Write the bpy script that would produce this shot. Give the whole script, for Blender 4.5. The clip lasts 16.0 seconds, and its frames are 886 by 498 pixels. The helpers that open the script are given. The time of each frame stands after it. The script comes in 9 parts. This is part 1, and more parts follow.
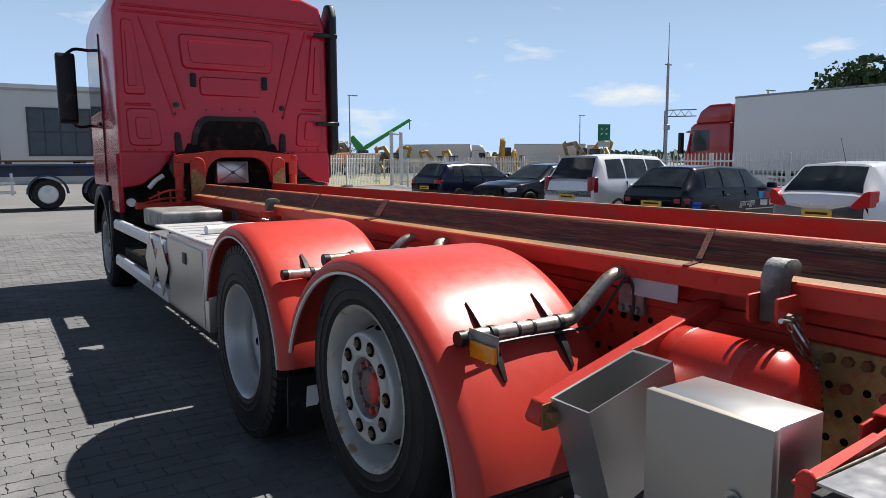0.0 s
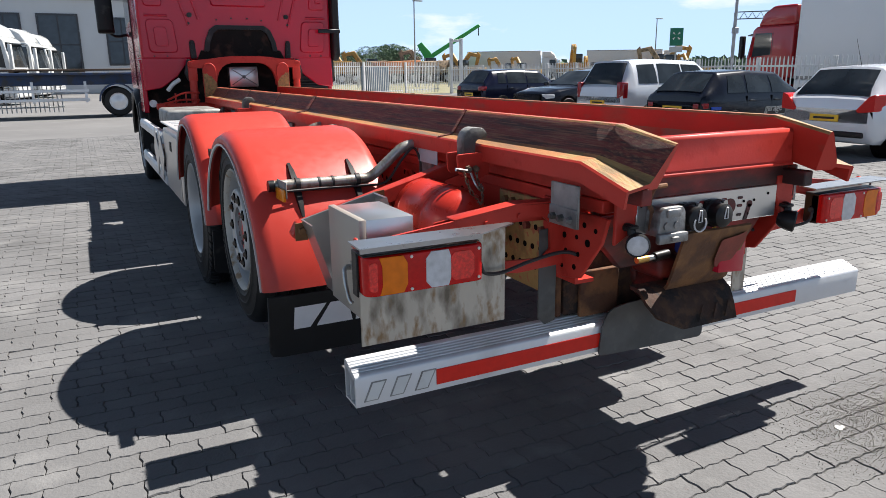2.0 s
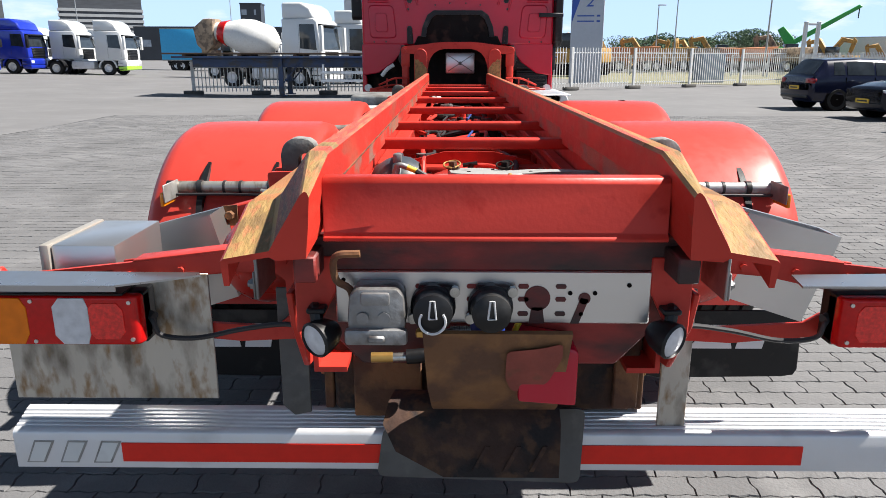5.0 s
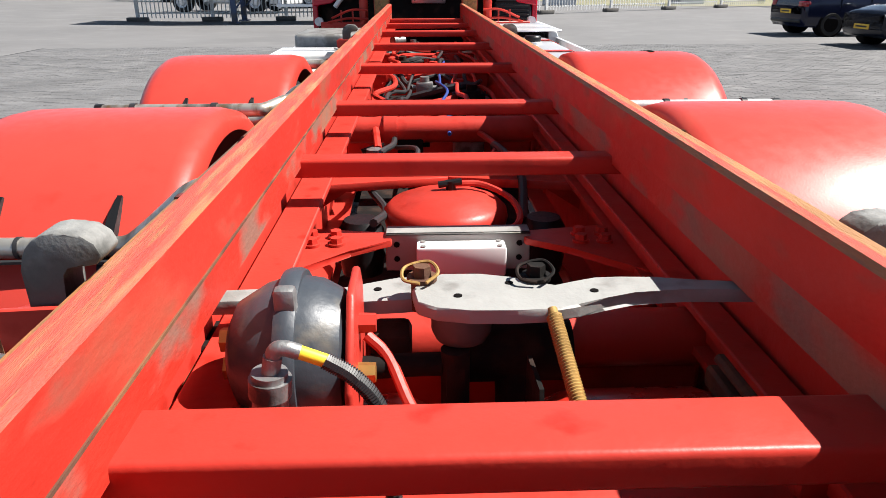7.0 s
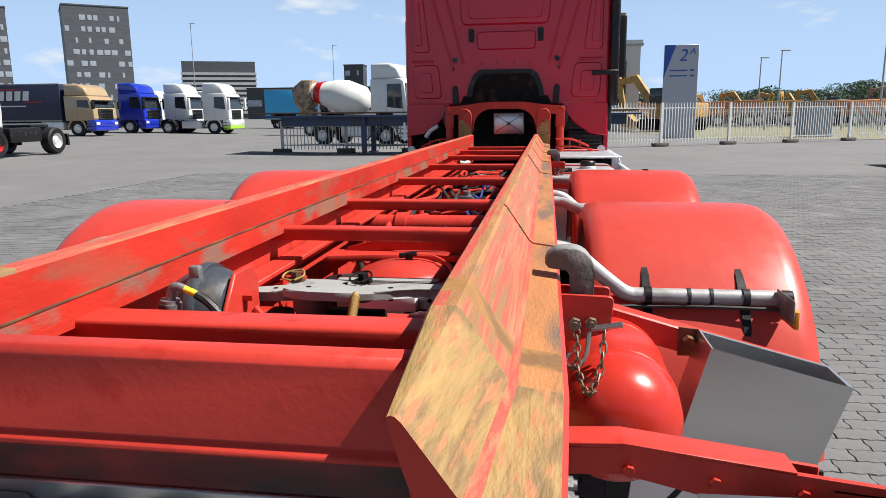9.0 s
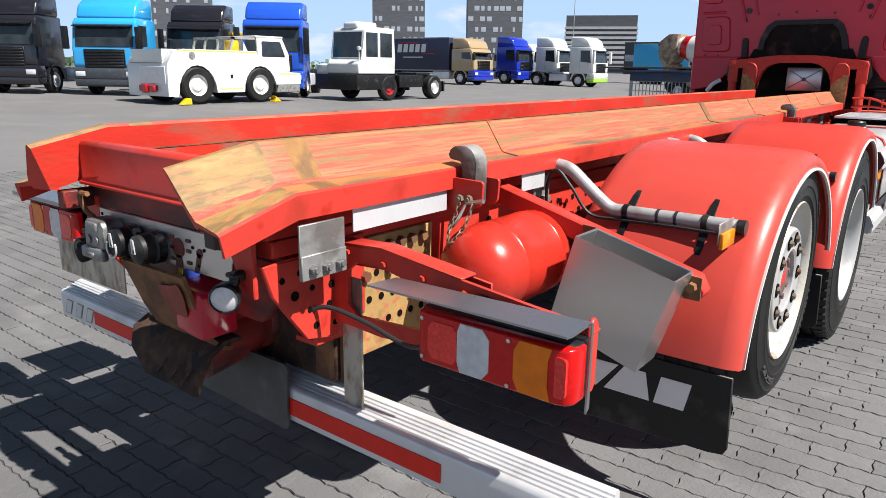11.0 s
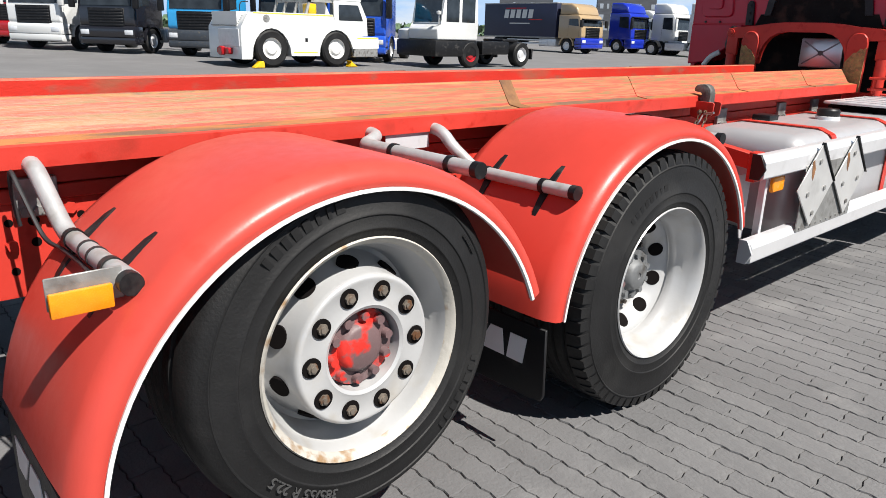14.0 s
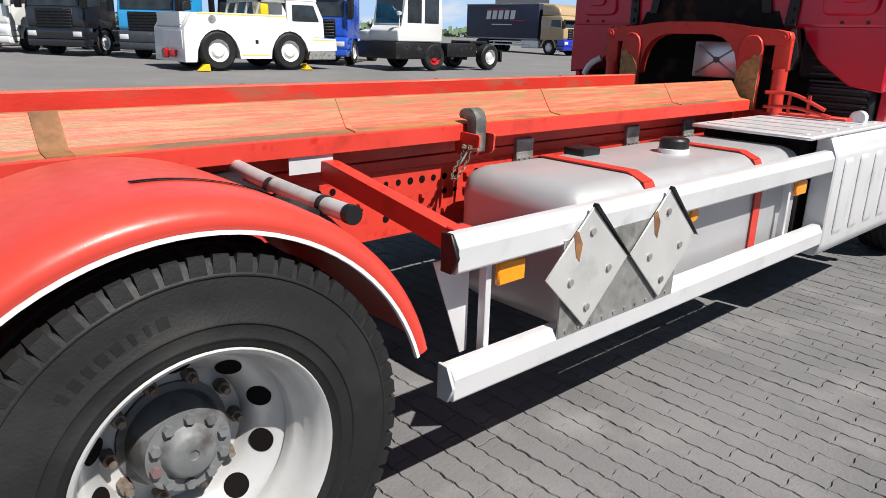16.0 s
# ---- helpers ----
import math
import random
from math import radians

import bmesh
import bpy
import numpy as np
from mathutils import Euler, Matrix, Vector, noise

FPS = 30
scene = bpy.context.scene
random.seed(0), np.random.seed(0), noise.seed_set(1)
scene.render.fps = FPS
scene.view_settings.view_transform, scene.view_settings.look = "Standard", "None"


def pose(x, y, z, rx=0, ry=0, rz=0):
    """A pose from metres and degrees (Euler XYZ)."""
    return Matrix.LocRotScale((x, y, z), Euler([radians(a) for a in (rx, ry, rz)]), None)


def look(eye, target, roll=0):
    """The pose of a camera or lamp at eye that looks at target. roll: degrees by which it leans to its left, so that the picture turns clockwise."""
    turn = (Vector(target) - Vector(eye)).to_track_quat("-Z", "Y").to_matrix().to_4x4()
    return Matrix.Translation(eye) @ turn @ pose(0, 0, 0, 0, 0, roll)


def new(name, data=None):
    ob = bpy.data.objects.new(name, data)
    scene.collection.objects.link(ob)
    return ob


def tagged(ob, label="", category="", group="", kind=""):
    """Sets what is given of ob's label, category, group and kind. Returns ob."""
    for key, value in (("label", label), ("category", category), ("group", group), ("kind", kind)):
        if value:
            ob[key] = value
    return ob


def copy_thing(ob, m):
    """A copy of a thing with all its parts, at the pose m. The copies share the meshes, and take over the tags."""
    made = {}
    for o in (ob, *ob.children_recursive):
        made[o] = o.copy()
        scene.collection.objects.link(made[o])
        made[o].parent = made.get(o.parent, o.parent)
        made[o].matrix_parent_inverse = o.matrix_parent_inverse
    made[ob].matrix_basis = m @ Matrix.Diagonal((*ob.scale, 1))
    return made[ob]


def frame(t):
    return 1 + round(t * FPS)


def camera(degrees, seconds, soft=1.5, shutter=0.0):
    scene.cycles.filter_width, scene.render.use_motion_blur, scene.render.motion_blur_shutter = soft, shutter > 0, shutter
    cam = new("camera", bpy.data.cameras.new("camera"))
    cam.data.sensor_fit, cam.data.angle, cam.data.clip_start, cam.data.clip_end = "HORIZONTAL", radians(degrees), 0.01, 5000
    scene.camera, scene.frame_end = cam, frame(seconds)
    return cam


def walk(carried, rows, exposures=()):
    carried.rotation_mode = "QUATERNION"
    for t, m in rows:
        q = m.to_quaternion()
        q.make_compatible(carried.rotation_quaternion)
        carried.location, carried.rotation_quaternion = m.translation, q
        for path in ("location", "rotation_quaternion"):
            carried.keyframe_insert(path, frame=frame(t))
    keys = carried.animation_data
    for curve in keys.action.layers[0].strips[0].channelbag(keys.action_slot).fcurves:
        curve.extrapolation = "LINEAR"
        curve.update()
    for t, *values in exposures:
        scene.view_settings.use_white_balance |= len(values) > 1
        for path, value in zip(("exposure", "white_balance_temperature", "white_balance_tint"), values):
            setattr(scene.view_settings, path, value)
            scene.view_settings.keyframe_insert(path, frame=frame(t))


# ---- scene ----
cam = camera(64.8, 16.0, soft=0.6)
PATH = [
    (0, (-2.421, -2.294, 1.526), (-1.315, -0.600, 1.271), -0.4),
    (0.5, (-2.330, -2.589, 1.494), (-1.233, -0.888, 1.231), -0.9),
    (1, (-2.206, -2.913, 1.492), (-1.130, -1.211, 1.170), -0.8),
    (1.5, (-2.135, -3.279, 1.479), (-1.086, -1.594, 1.008), -0.6),
    (2, (-1.927, -3.633, 1.468), (-1.035, -1.870, 0.961), -0.7),
    (2.5, (-1.593, -3.819, 1.430), (-0.949, -1.952, 0.917), -0.5),
    (3, (-1.227, -3.831, 1.422), (-0.670, -1.939, 0.904), -0.4),
    (3.2, (-1.073, -3.860, 1.416), (-0.552, -1.956, 0.899), -0.2),
    (5.3, (-0.066, -3.112, 1.521), (-0.108, -1.150, 0.968), 0.0),
    (5.5, (-0.079, -2.951, 1.572), (-0.115, -1.005, 0.960), -0.1),
    (6, (-0.050, -2.601, 1.621), (-0.029, -0.700, 0.880), -0.3),
    (6.5, (-0.017, -2.302, 1.600), (0.031, -0.411, 0.836), 0.1),
    (7, (-0.084, -2.070, 1.552), (-0.021, -0.170, 0.810), -0.2),
    (7.5, (-0.079, -1.981, 1.524), (0.000, -0.019, 0.970), -0.1),
    (8, (0.068, -2.111, 1.520), (0.125, -0.118, 1.090), -0.2),
    (8.5, (0.264, -2.368, 1.521), (0.143, -0.372, 1.122), -0.3),
    (9, (0.500, -2.700, 1.531), (0.205, -0.719, 1.144), -0.6),
    (9.5, (0.866, -2.891, 1.500), (0.226, -0.993, 1.109), -0.4),
    (9.7, (1.003, -2.944, 1.476), (0.247, -1.087, 1.098), -0.5),
    (11.8, (2.209, -2.920, 1.473), (0.888, -1.475, 0.902), 1.2),
    (12, (2.290, -2.790, 1.486), (0.953, -1.357, 0.922), 1.1),
    (12.5, (2.518, -2.397, 1.509), (1.157, -0.984, 0.950), 1.1),
    (13, (2.577, -1.919, 1.489), (1.189, -0.547, 0.891), 1.4),
    (13.5, (2.631, -1.448, 1.474), (1.225, -0.100, 0.868), 1.3),
    (14, (2.679, -0.987, 1.497), (1.234, 0.321, 0.893), 1.6),
    (14.5, (2.632, -0.505, 1.540), (1.174, 0.784, 0.929), 1.5),
    (15, (2.684, -0.006, 1.540), (1.226, 1.286, 0.935), 1.5),
    (15.5, (2.643, 0.451, 1.538), (1.189, 1.749, 0.934), 1.8),
    (16, (2.662, 0.945, 1.536), (1.217, 2.253, 0.936), 1.6),
]
EXPO = ((0.0, 0.9), (1.1, 1.03), (1.6, 1.2), (2.0, 1.22), (3.2, 1.2), (5.3, 1.26), (6.2, 1.22), (7.0, 1.25), (8.0, 1.1), (9.0, 0.92), (9.8, 0.94), (11.8, 1.02), (12.7, 0.92), (14.0, 0.9), (15.3, 0.89), (16.0, 0.82))
walk(cam, [(t, look(eye, target, roll)) for t, eye, target, roll in PATH], EXPO)

# ---------------------------------------------------------------- world and sun
scene.view_settings.exposure = 0.9
SUN = Vector((0.76, 0.075, 1.0)).normalized()
world = bpy.data.worlds.new("sky")
scene.world = world
world.use_nodes = True
wn, wl = world.node_tree.nodes, world.node_tree.links
wn.clear()
sky = wn.new("ShaderNodeTexSky")
sky.sky_type, sky.sun_disc = "NISHITA", False
sky.sun_elevation = math.asin(SUN.z)
sky.sun_rotation = math.atan2(SUN.x, SUN.y)
sky.altitude, sky.air_density, sky.dust_density, sky.ozone_density = 0, 1.0, 0.15, 3.0
sky_out, sky_bg = wn.new("ShaderNodeOutputWorld"), wn.new("ShaderNodeBackground")
sky_bg.inputs[1].default_value = 0.044
coord, stretch = wn.new("ShaderNodeTexCoord"), wn.new("ShaderNodeMapping")
stretch.inputs["Scale"].default_value = (1.0, 1.0, 3.4)
puff, ramp, veil = wn.new("ShaderNodeTexNoise"), wn.new("ShaderNodeValToRGB"), wn.new("ShaderNodeMix")
puff.inputs["Scale"].default_value, puff.inputs["Detail"].default_value, puff.inputs["Roughness"].default_value = 5.5, 6, 0.55
ramp.color_ramp.elements[0].position, ramp.color_ramp.elements[1].position = 0.60, 0.74
veil.data_type = "RGBA"
veil.inputs["B"].default_value = (10.5, 10.9, 11.2, 1)
wl.new(coord.outputs["Generated"], stretch.inputs["Vector"])
wl.new(stretch.outputs["Vector"], puff.inputs["Vector"])
wl.new(puff.outputs["Fac"], ramp.inputs["Fac"])
wl.new(ramp.outputs["Color"], veil.inputs["Factor"])
# pale haze towards the horizon
split, low, haze = wn.new("ShaderNodeSeparateXYZ"), wn.new("ShaderNodeMapRange"), wn.new("ShaderNodeMix")
low.inputs["From Min"].default_value, low.inputs["From Max"].default_value = 0.0, 0.58
low.inputs["To Min"].default_value, low.inputs["To Max"].default_value = 0.94, 0.05
low.interpolation_type = "SMOOTHSTEP"
haze.data_type = "RGBA"
haze.inputs["B"].default_value = (6.4, 9.0, 12.8, 1)
wl.new(coord.outputs["Generated"], split.inputs["Vector"])
wl.new(split.outputs["Z"], low.inputs["Value"])
wl.new(low.outputs["Result"], haze.inputs["Factor"])
deep = wn.new("ShaderNodeVectorMath")
deep.operation = "SCALE"
deep.inputs["Scale"].default_value = 0.36
wl.new(sky.outputs["Color"], deep.inputs[0])
wl.new(deep.outputs[0], haze.inputs["A"])
wl.new(haze.outputs["Result"], veil.inputs["A"])
wl.new(veil.outputs["Result"], sky_bg.inputs[0])
wl.new(sky_bg.outputs[0], sky_out.inputs[0])
sun = new("sun", bpy.data.lights.new("sun", "SUN"))
sun.data.energy, sun.data.angle, sun.data.color = 5.0, radians(0.55), (1.0, 0.955, 0.89)
sun.matrix_world = Matrix.Translation((20, 0, 30)) @ (-SUN).to_track_quat("-Z", "Y").to_matrix().to_4x4()


# ---------------------------------------------------------------- materials
def surf(name, base, rough=0.5, metal=0.0, var=0.12, scale=6.0, dirt=None, amount=0.3, dirt_scale=3.0, bump=0.0,
         bump_scale=60.0, coat=0.0, stretch=(1, 1, 1), second=None, random_tint=0.0, hard=0.12, spec=0.5, even=False):
    """A painted, bare or worn surface: base colour with soft variation, one or two kinds of stain, fine relief."""
    m = bpy.data.materials.new(name)
    m.use_nodes = True
    n, l = m.node_tree.nodes, m.node_tree.links
    b = n["Principled BSDF"]
    b.inputs["Roughness"].default_value, b.inputs["Metallic"].default_value = rough, metal
    b.inputs["Specular IOR Level"].default_value = spec
    if coat:
        b.inputs["Coat Weight"].default_value, b.inputs["Coat Roughness"].default_value = coat, 0.12
    tc, mp = n.new("ShaderNodeTexCoord"), n.new("ShaderNodeMapping")
    mp.inputs["Scale"].default_value = stretch
    l.new(tc.outputs["Object"], mp.inputs["Vector"])

    def noise_node(sc, detail=5, off=0.0):
        t = n.new("ShaderNodeTexNoise")
        t.inputs["Scale"].default_value, t.inputs["Detail"].default_value = sc, detail
        if off:
            sh = n.new("ShaderNodeMapping")
            sh.inputs["Location"].default_value = (off, off * 0.7, off * 1.3)
            l.new(mp.outputs["Vector"], sh.inputs["Vector"])
            l.new(sh.outputs["Vector"], t.inputs["Vector"])
        else:
            l.new(mp.outputs["Vector"], t.inputs["Vector"])
        return t

    def blend(a, col, fac):
        x = n.new("ShaderNodeMix")
        x.data_type = "RGBA"
        l.new(fac, x.inputs["Factor"])
        l.new(a, x.inputs["A"])
        x.inputs["B"].default_value = (*col, 1)
        return x.outputs["Result"]

    hue = n.new("ShaderNodeHueSaturation")
    hue.inputs["Color"].default_value = (*base, 1)
    big = noise_node(scale)
    fit_range = n.new("ShaderNodeMapRange")
    fit_range.inputs["From Min"].default_value, fit_range.inputs["From Max"].default_value = 0.3, 0.7
    fit_range.inputs["To Min"].default_value, fit_range.inputs["To Max"].default_value = 1 - var, 1 + var
    l.new(big.outputs["Fac"], fit_range.inputs["Value"])
    value = fit_range.outputs["Result"]
    if random_tint:
        info, mul, add = n.new("ShaderNodeObjectInfo"), n.new("ShaderNodeMath"), n.new("ShaderNodeMath")
        geo, pick = n.new("ShaderNodeNewGeometry"), n.new("ShaderNodeMath")
        pick.operation = "ADD"
        l.new(info.outputs["Random"], pick.inputs[0])
        l.new(geo.outputs["Random Per Island"], pick.inputs[1])
        frac = n.new("ShaderNodeMath")
        frac.operation = "FRACT"
        l.new(pick.outputs[0], frac.inputs[0])
        mul.operation, mul.inputs[1].default_value = "MULTIPLY_ADD", random_tint * 2
        mul.inputs[2].default_value = 1 - random_tint
        l.new(frac.outputs[0], mul.inputs[0])
        add.operation = "MULTIPLY"
        l.new(mul.outputs[0], add.inputs[0])
        l.new(value, add.inputs[1])
        value = add.outputs[0]
    l.new(value, hue.inputs["Value"])
    colour = hue.outputs["Color"]
    for k, (col, amt) in enumerate(((dirt, amount), (second, amount * 0.8))):
        if col is None:
            continue
        t = noise_node(dirt_scale * (1 + 1.7 * k), 8, 11.0 + 7 * k)
        r = n.new("ShaderNodeValToRGB")
        r.color_ramp.elements[0].position = 0.64 - amt * 0.42
        r.color_ramp.elements[1].position = min(0.64 - amt * 0.42 + hard, 1)
        r.color_ramp.elements[1].color = (0.9, 0.9, 0.9, 1)
        l.new(t.outputs["Fac"], r.inputs["Fac"])
        colour = blend(colour, col, r.outputs["Color"])
    l.new(colour, b.inputs["Base Color"])
    fine = noise_node(scale * 9, 4, 3.0)
    rr = n.new("ShaderNodeMapRange")
    rr.inputs["To Min"].default_value, rr.inputs["To Max"].default_value = max(rough - (0.02 if even else 0.1), 0.03), min(rough + (0.02 if even else 0.12), 1)
    l.new(fine.outputs["Fac"], rr.inputs["Value"])
    l.new(rr.outputs["Result"], b.inputs["Roughness"])
    if bump:
        t = noise_node(bump_scale, 6, 1.5)
        bp = n.new("ShaderNodeBump")
        bp.inputs["Strength"].default_value, bp.inputs["Distance"].default_value = bump, 0.004
        l.new(t.outputs["Fac"], bp.inputs["Height"])
        l.new(bp.outputs["Normal"], b.inputs["Normal"])
    return m


RED = surf("red_chassis_paint", (0.47, 0.038, 0.026), 0.40, spec=0.26, var=0.12, scale=2.5, dirt=(0.33, 0.030, 0.019), amount=0.16, dirt_scale=6, second=(0.37, 0.020, 0.012), bump=0.12, bump_scale=90)
RED_FENDER = surf("red_fender_plastic", (0.48, 0.045, 0.032), 0.36, spec=0.32, var=0.08, scale=3, dirt=(0.46, 0.065, 0.045), amount=0.10, dirt_scale=4, second=(0.42, 0.026, 0.016), bump=0.05, bump_scale=160, hard=0.3)
RED_FADED = surf("faded_red_fender_plastic", (0.47, 0.054, 0.040), 0.36, spec=0.32, var=0.09, scale=3, dirt=(0.46, 0.08, 0.052), amount=0.16, dirt_scale=4, second=(0.42, 0.032, 0.020), bump=0.05, bump_scale=160, hard=0.3)
CAB_RED = surf("crimson_cab_paint", (0.46, 0.010, 0.030), 0.2, var=0.06, scale=2, spec=0.32, coat=0.2, even=True)
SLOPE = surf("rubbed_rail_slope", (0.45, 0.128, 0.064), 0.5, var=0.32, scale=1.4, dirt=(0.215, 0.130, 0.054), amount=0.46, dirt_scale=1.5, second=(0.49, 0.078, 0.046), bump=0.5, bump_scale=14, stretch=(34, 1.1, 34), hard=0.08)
# nearside slope: scraped, its base also darkened for facing away from the sun
SLOPE_SHADED = surf("scraped_shaded_rail_slope", (0.14, 0.021, 0.0154), 0.6, var=0.25, scale=3, dirt=(0.0245, 0.014, 0.0112), amount=0.48, dirt_scale=2.2, second=(0.21, 0.091, 0.049), bump=0.6, bump_scale=30, stretch=(30, 1.2, 30), hard=0.2)
TOPWEAR = surf("worn_rail_edge", (0.46, 0.060, 0.038), 0.55, var=0.15, scale=3, dirt=(0.36, 0.17, 0.08), amount=0.32, dirt_scale=1.6, second=(0.27, 0.14, 0.055), bump=0.5, bump_scale=40, stretch=(30, 2.0, 30), hard=0.16)
FLANGE = surf("ochre_worn_flange", (0.33, 0.135, 0.046), 0.6, var=0.2, scale=3, dirt=(0.12, 0.085, 0.06), amount=0.34, dirt_scale=2.6, second=(0.22, 0.115, 0.042), bump=0.6, bump_scale=50, stretch=(4, 0.8, 4), hard=0.12)
EDGE = surf("ochre_rail_edge", (0.32, 0.15, 0.055), 0.6, var=0.2, scale=3, dirt=(0.43, 0.06, 0.035), amount=0.26, dirt_scale=2.4, second=(0.16, 0.10, 0.06), bump=0.5, bump_scale=50, stretch=(8, 1.4, 8), hard=0.14)
OCHRE = surf("ochre_worn_end", (0.285, 0.175, 0.060), 0.65, var=0.25, scale=7, dirt=(0.17, 0.10, 0.04), amount=0.34, dirt_scale=5, second=(0.36, 0.145, 0.06), bump=1.0, bump_scale=22, stretch=(4.5, 0.8, 4.5), hard=0.10)
BAND = surf("dark_ochre_weld_band", (0.26, 0.125, 0.035), 0.7, var=0.2, scale=12, dirt=(0.15, 0.075, 0.028), amount=0.4, dirt_scale=10, bump=0.8, bump_scale=60)
RED_GLOSS = surf("glossy_red_tank_paint", (0.47, 0.027, 0.016), 0.28, spec=0.4, var=0.06, scale=2.5, dirt=(0.42, 0.036, 0.022), amount=0.12, dirt_scale=6, bump=0.05, bump_scale=60, coat=0.1, hard=0.3)
# soot on the lower beam, with the shade under the rear beam painted in
RED_SOOT_SHADE = surf("sooty_shaded_red_paint", (0.30, 0.022, 0.016), 0.55, var=0.2, scale=3, dirt=(0.012, 0.009, 0.009), amount=0.6, dirt_scale=2.2, second=(0.02, 0.012, 0.011), bump=0.25, stretch=(1, 1, 2.5), hard=0.25)
WEB = surf("red_rail_web", (0.46, 0.028, 0.017), 0.45, spec=0.28, var=0.18, scale=3, dirt=(0.26, 0.085, 0.05), amount=0.22, dirt_scale=4, second=(0.25, 0.075, 0.05), bump=0.25, bump_scale=60, stretch=(1.4, 0.55, 1.4), hard=0.16)
WEB_LOW = surf("rubbed_lower_web", (0.45, 0.028, 0.016), 0.5, spec=0.28, var=0.18, scale=3, dirt=(0.25, 0.13, 0.085), amount=0.36, dirt_scale=2.2, second=(0.20, 0.125, 0.095), bump=0.3, bump_scale=60, stretch=(1.0, 0.9, 2.0), hard=0.14)
RUST = surf("rusty_steel", (0.082, 0.03444, 0.01804), 0.85, var=0.3, scale=12, dirt=(0.1804, 0.082, 0.0328), amount=0.4, dirt_scale=8, bump=0.7, bump_scale=60)
RUST_DARK = surf("dark_rusty_casting", (0.045, 0.021, 0.013), 0.9, var=0.35, scale=16, dirt=(0.012, 0.010, 0.010), amount=0.42, dirt_scale=9, second=(0.075, 0.036, 0.017), bump=0.9, bump_scale=50)
RUST_OCHRE = surf("ochre_rusty_plate", (0.20, 0.092, 0.034), 0.8, var=0.2, scale=10, dirt=(0.082, 0.0369, 0.0205), amount=0.42, dirt_scale=7, second=(0.15, 0.068, 0.028), bump=0.6, bump_scale=60)
BLACK = surf("black_plastic", (0.007, 0.007, 0.008), 0.42, var=0.2, scale=10, dirt=(0.04, 0.038, 0.036), amount=0.14, dirt_scale=8, bump=0.15, spec=0.35)
RUBBER = surf("tyre_rubber", (0.0085, 0.0085, 0.009), 0.6, var=0.25, scale=5, dirt=(0.026, 0.0255, 0.025), amount=0.32, dirt_scale=4, bump=0.3, bump_scale=120, hard=0.3, spec=0.3)
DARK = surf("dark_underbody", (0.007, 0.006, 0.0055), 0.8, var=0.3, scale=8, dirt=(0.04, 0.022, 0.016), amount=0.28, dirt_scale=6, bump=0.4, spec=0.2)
# near-black for uncut openings: the shade inside them is painted on
HOLE_SHADE = surf("hole_shade_black", (0.004, 0.003, 0.003), 0.9, spec=0.1)
STEEL = surf("brushed_stainless", (0.56, 0.555, 0.55), 0.32, 0.9, var=0.03, scale=2, dirt=(0.47, 0.46, 0.45), amount=0.06, dirt_scale=1.2, stretch=(1, 1, 4), hard=0.5, even=True)
STEEL_HOOD = surf("dull_blue_stainless", (0.34, 0.345, 0.36), 0.30, 0.9, var=0.06, scale=3, dirt=(0.24, 0.235, 0.235), amount=0.2, dirt_scale=5, hard=0.4)
STEEL_DIRTY = surf("dirty_stainless", (0.46, 0.44, 0.40), 0.4, 0.7, var=0.1, scale=4, dirt=(0.10, 0.085, 0.065), amount=0.34, dirt_scale=7, second=(0.22, 0.14, 0.07), bump=0.12, bump_scale=90, stretch=(1.6, 1, 0.7), hard=0.16)
ALU = surf("mill_aluminium", (0.62, 0.625, 0.64), 0.34, 0.35, var=0.06, scale=4, dirt=(0.36, 0.36, 0.36), amount=0.16, dirt_scale=6, bump=0.06, bump_scale=150, hard=0.3)
ALU_TANK = surf("tank_aluminium", (0.50, 0.50, 0.515), 0.36, 0.5, var=0.05, scale=2, bump=0.05, bump_scale=200)
PLACARD = surf("dull_stainless_placard", (0.52, 0.52, 0.515), 0.5, 0.45, var=0.08, scale=5, dirt=(0.28, 0.275, 0.265), amount=0.2, dirt_scale=6, hard=0.3)
GALV = surf("galvanised_steel", (0.2952, 0.2952, 0.287), 0.55, 0.6, var=0.2, scale=14, dirt=(0.164, 0.1558, 0.1476), amount=0.3, dirt_scale=9, bump=0.3, bump_scale=70)
PIPE = surf("grey_galvanised_pipe", (0.40, 0.40, 0.405), 0.45, 0.3, var=0.12, scale=20, dirt=(0.28, 0.27, 0.25), amount=0.2, dirt_scale=12, bump=0.2)
CAST = surf("grey_cast_metal", (0.246, 0.246, 0.246), 0.5, 0.7, var=0.15, scale=18, dirt=(0.0984, 0.0902, 0.082), amount=0.25, dirt_scale=14, bump=0.4, bump_scale=90)
HOOK = surf("dark_forged_steel", (0.082, 0.082, 0.0779), 0.65, 0.3, var=0.25, scale=14, dirt=(0.2788, 0.2788, 0.2706), amount=0.3, dirt_scale=6, bump=0.6, bump_scale=70)
GREY_PAINT = surf("grey_lever_paint", (0.29, 0.29, 0.28), 0.55, 0.1, var=0.12, scale=9, dirt=(0.14, 0.13, 0.12), amount=0.22, dirt_scale=9, bump=0.3)
SLATE = surf("slate_painted_steel", (0.0451, 0.0533, 0.0656), 0.4, 0.1, var=0.15, scale=9, dirt=(0.1312, 0.1148, 0.0902), amount=0.15, dirt_scale=12, bump=0.2)
WHITE_RIM = surf("silver_painted_rim", (0.41, 0.412, 0.415), 0.34, 0.2, var=0.06, scale=7, dirt=(0.30, 0.26, 0.20), amount=0.2, dirt_scale=7, second=(0.42, 0.40, 0.37), bump=0.12, hard=0.3)
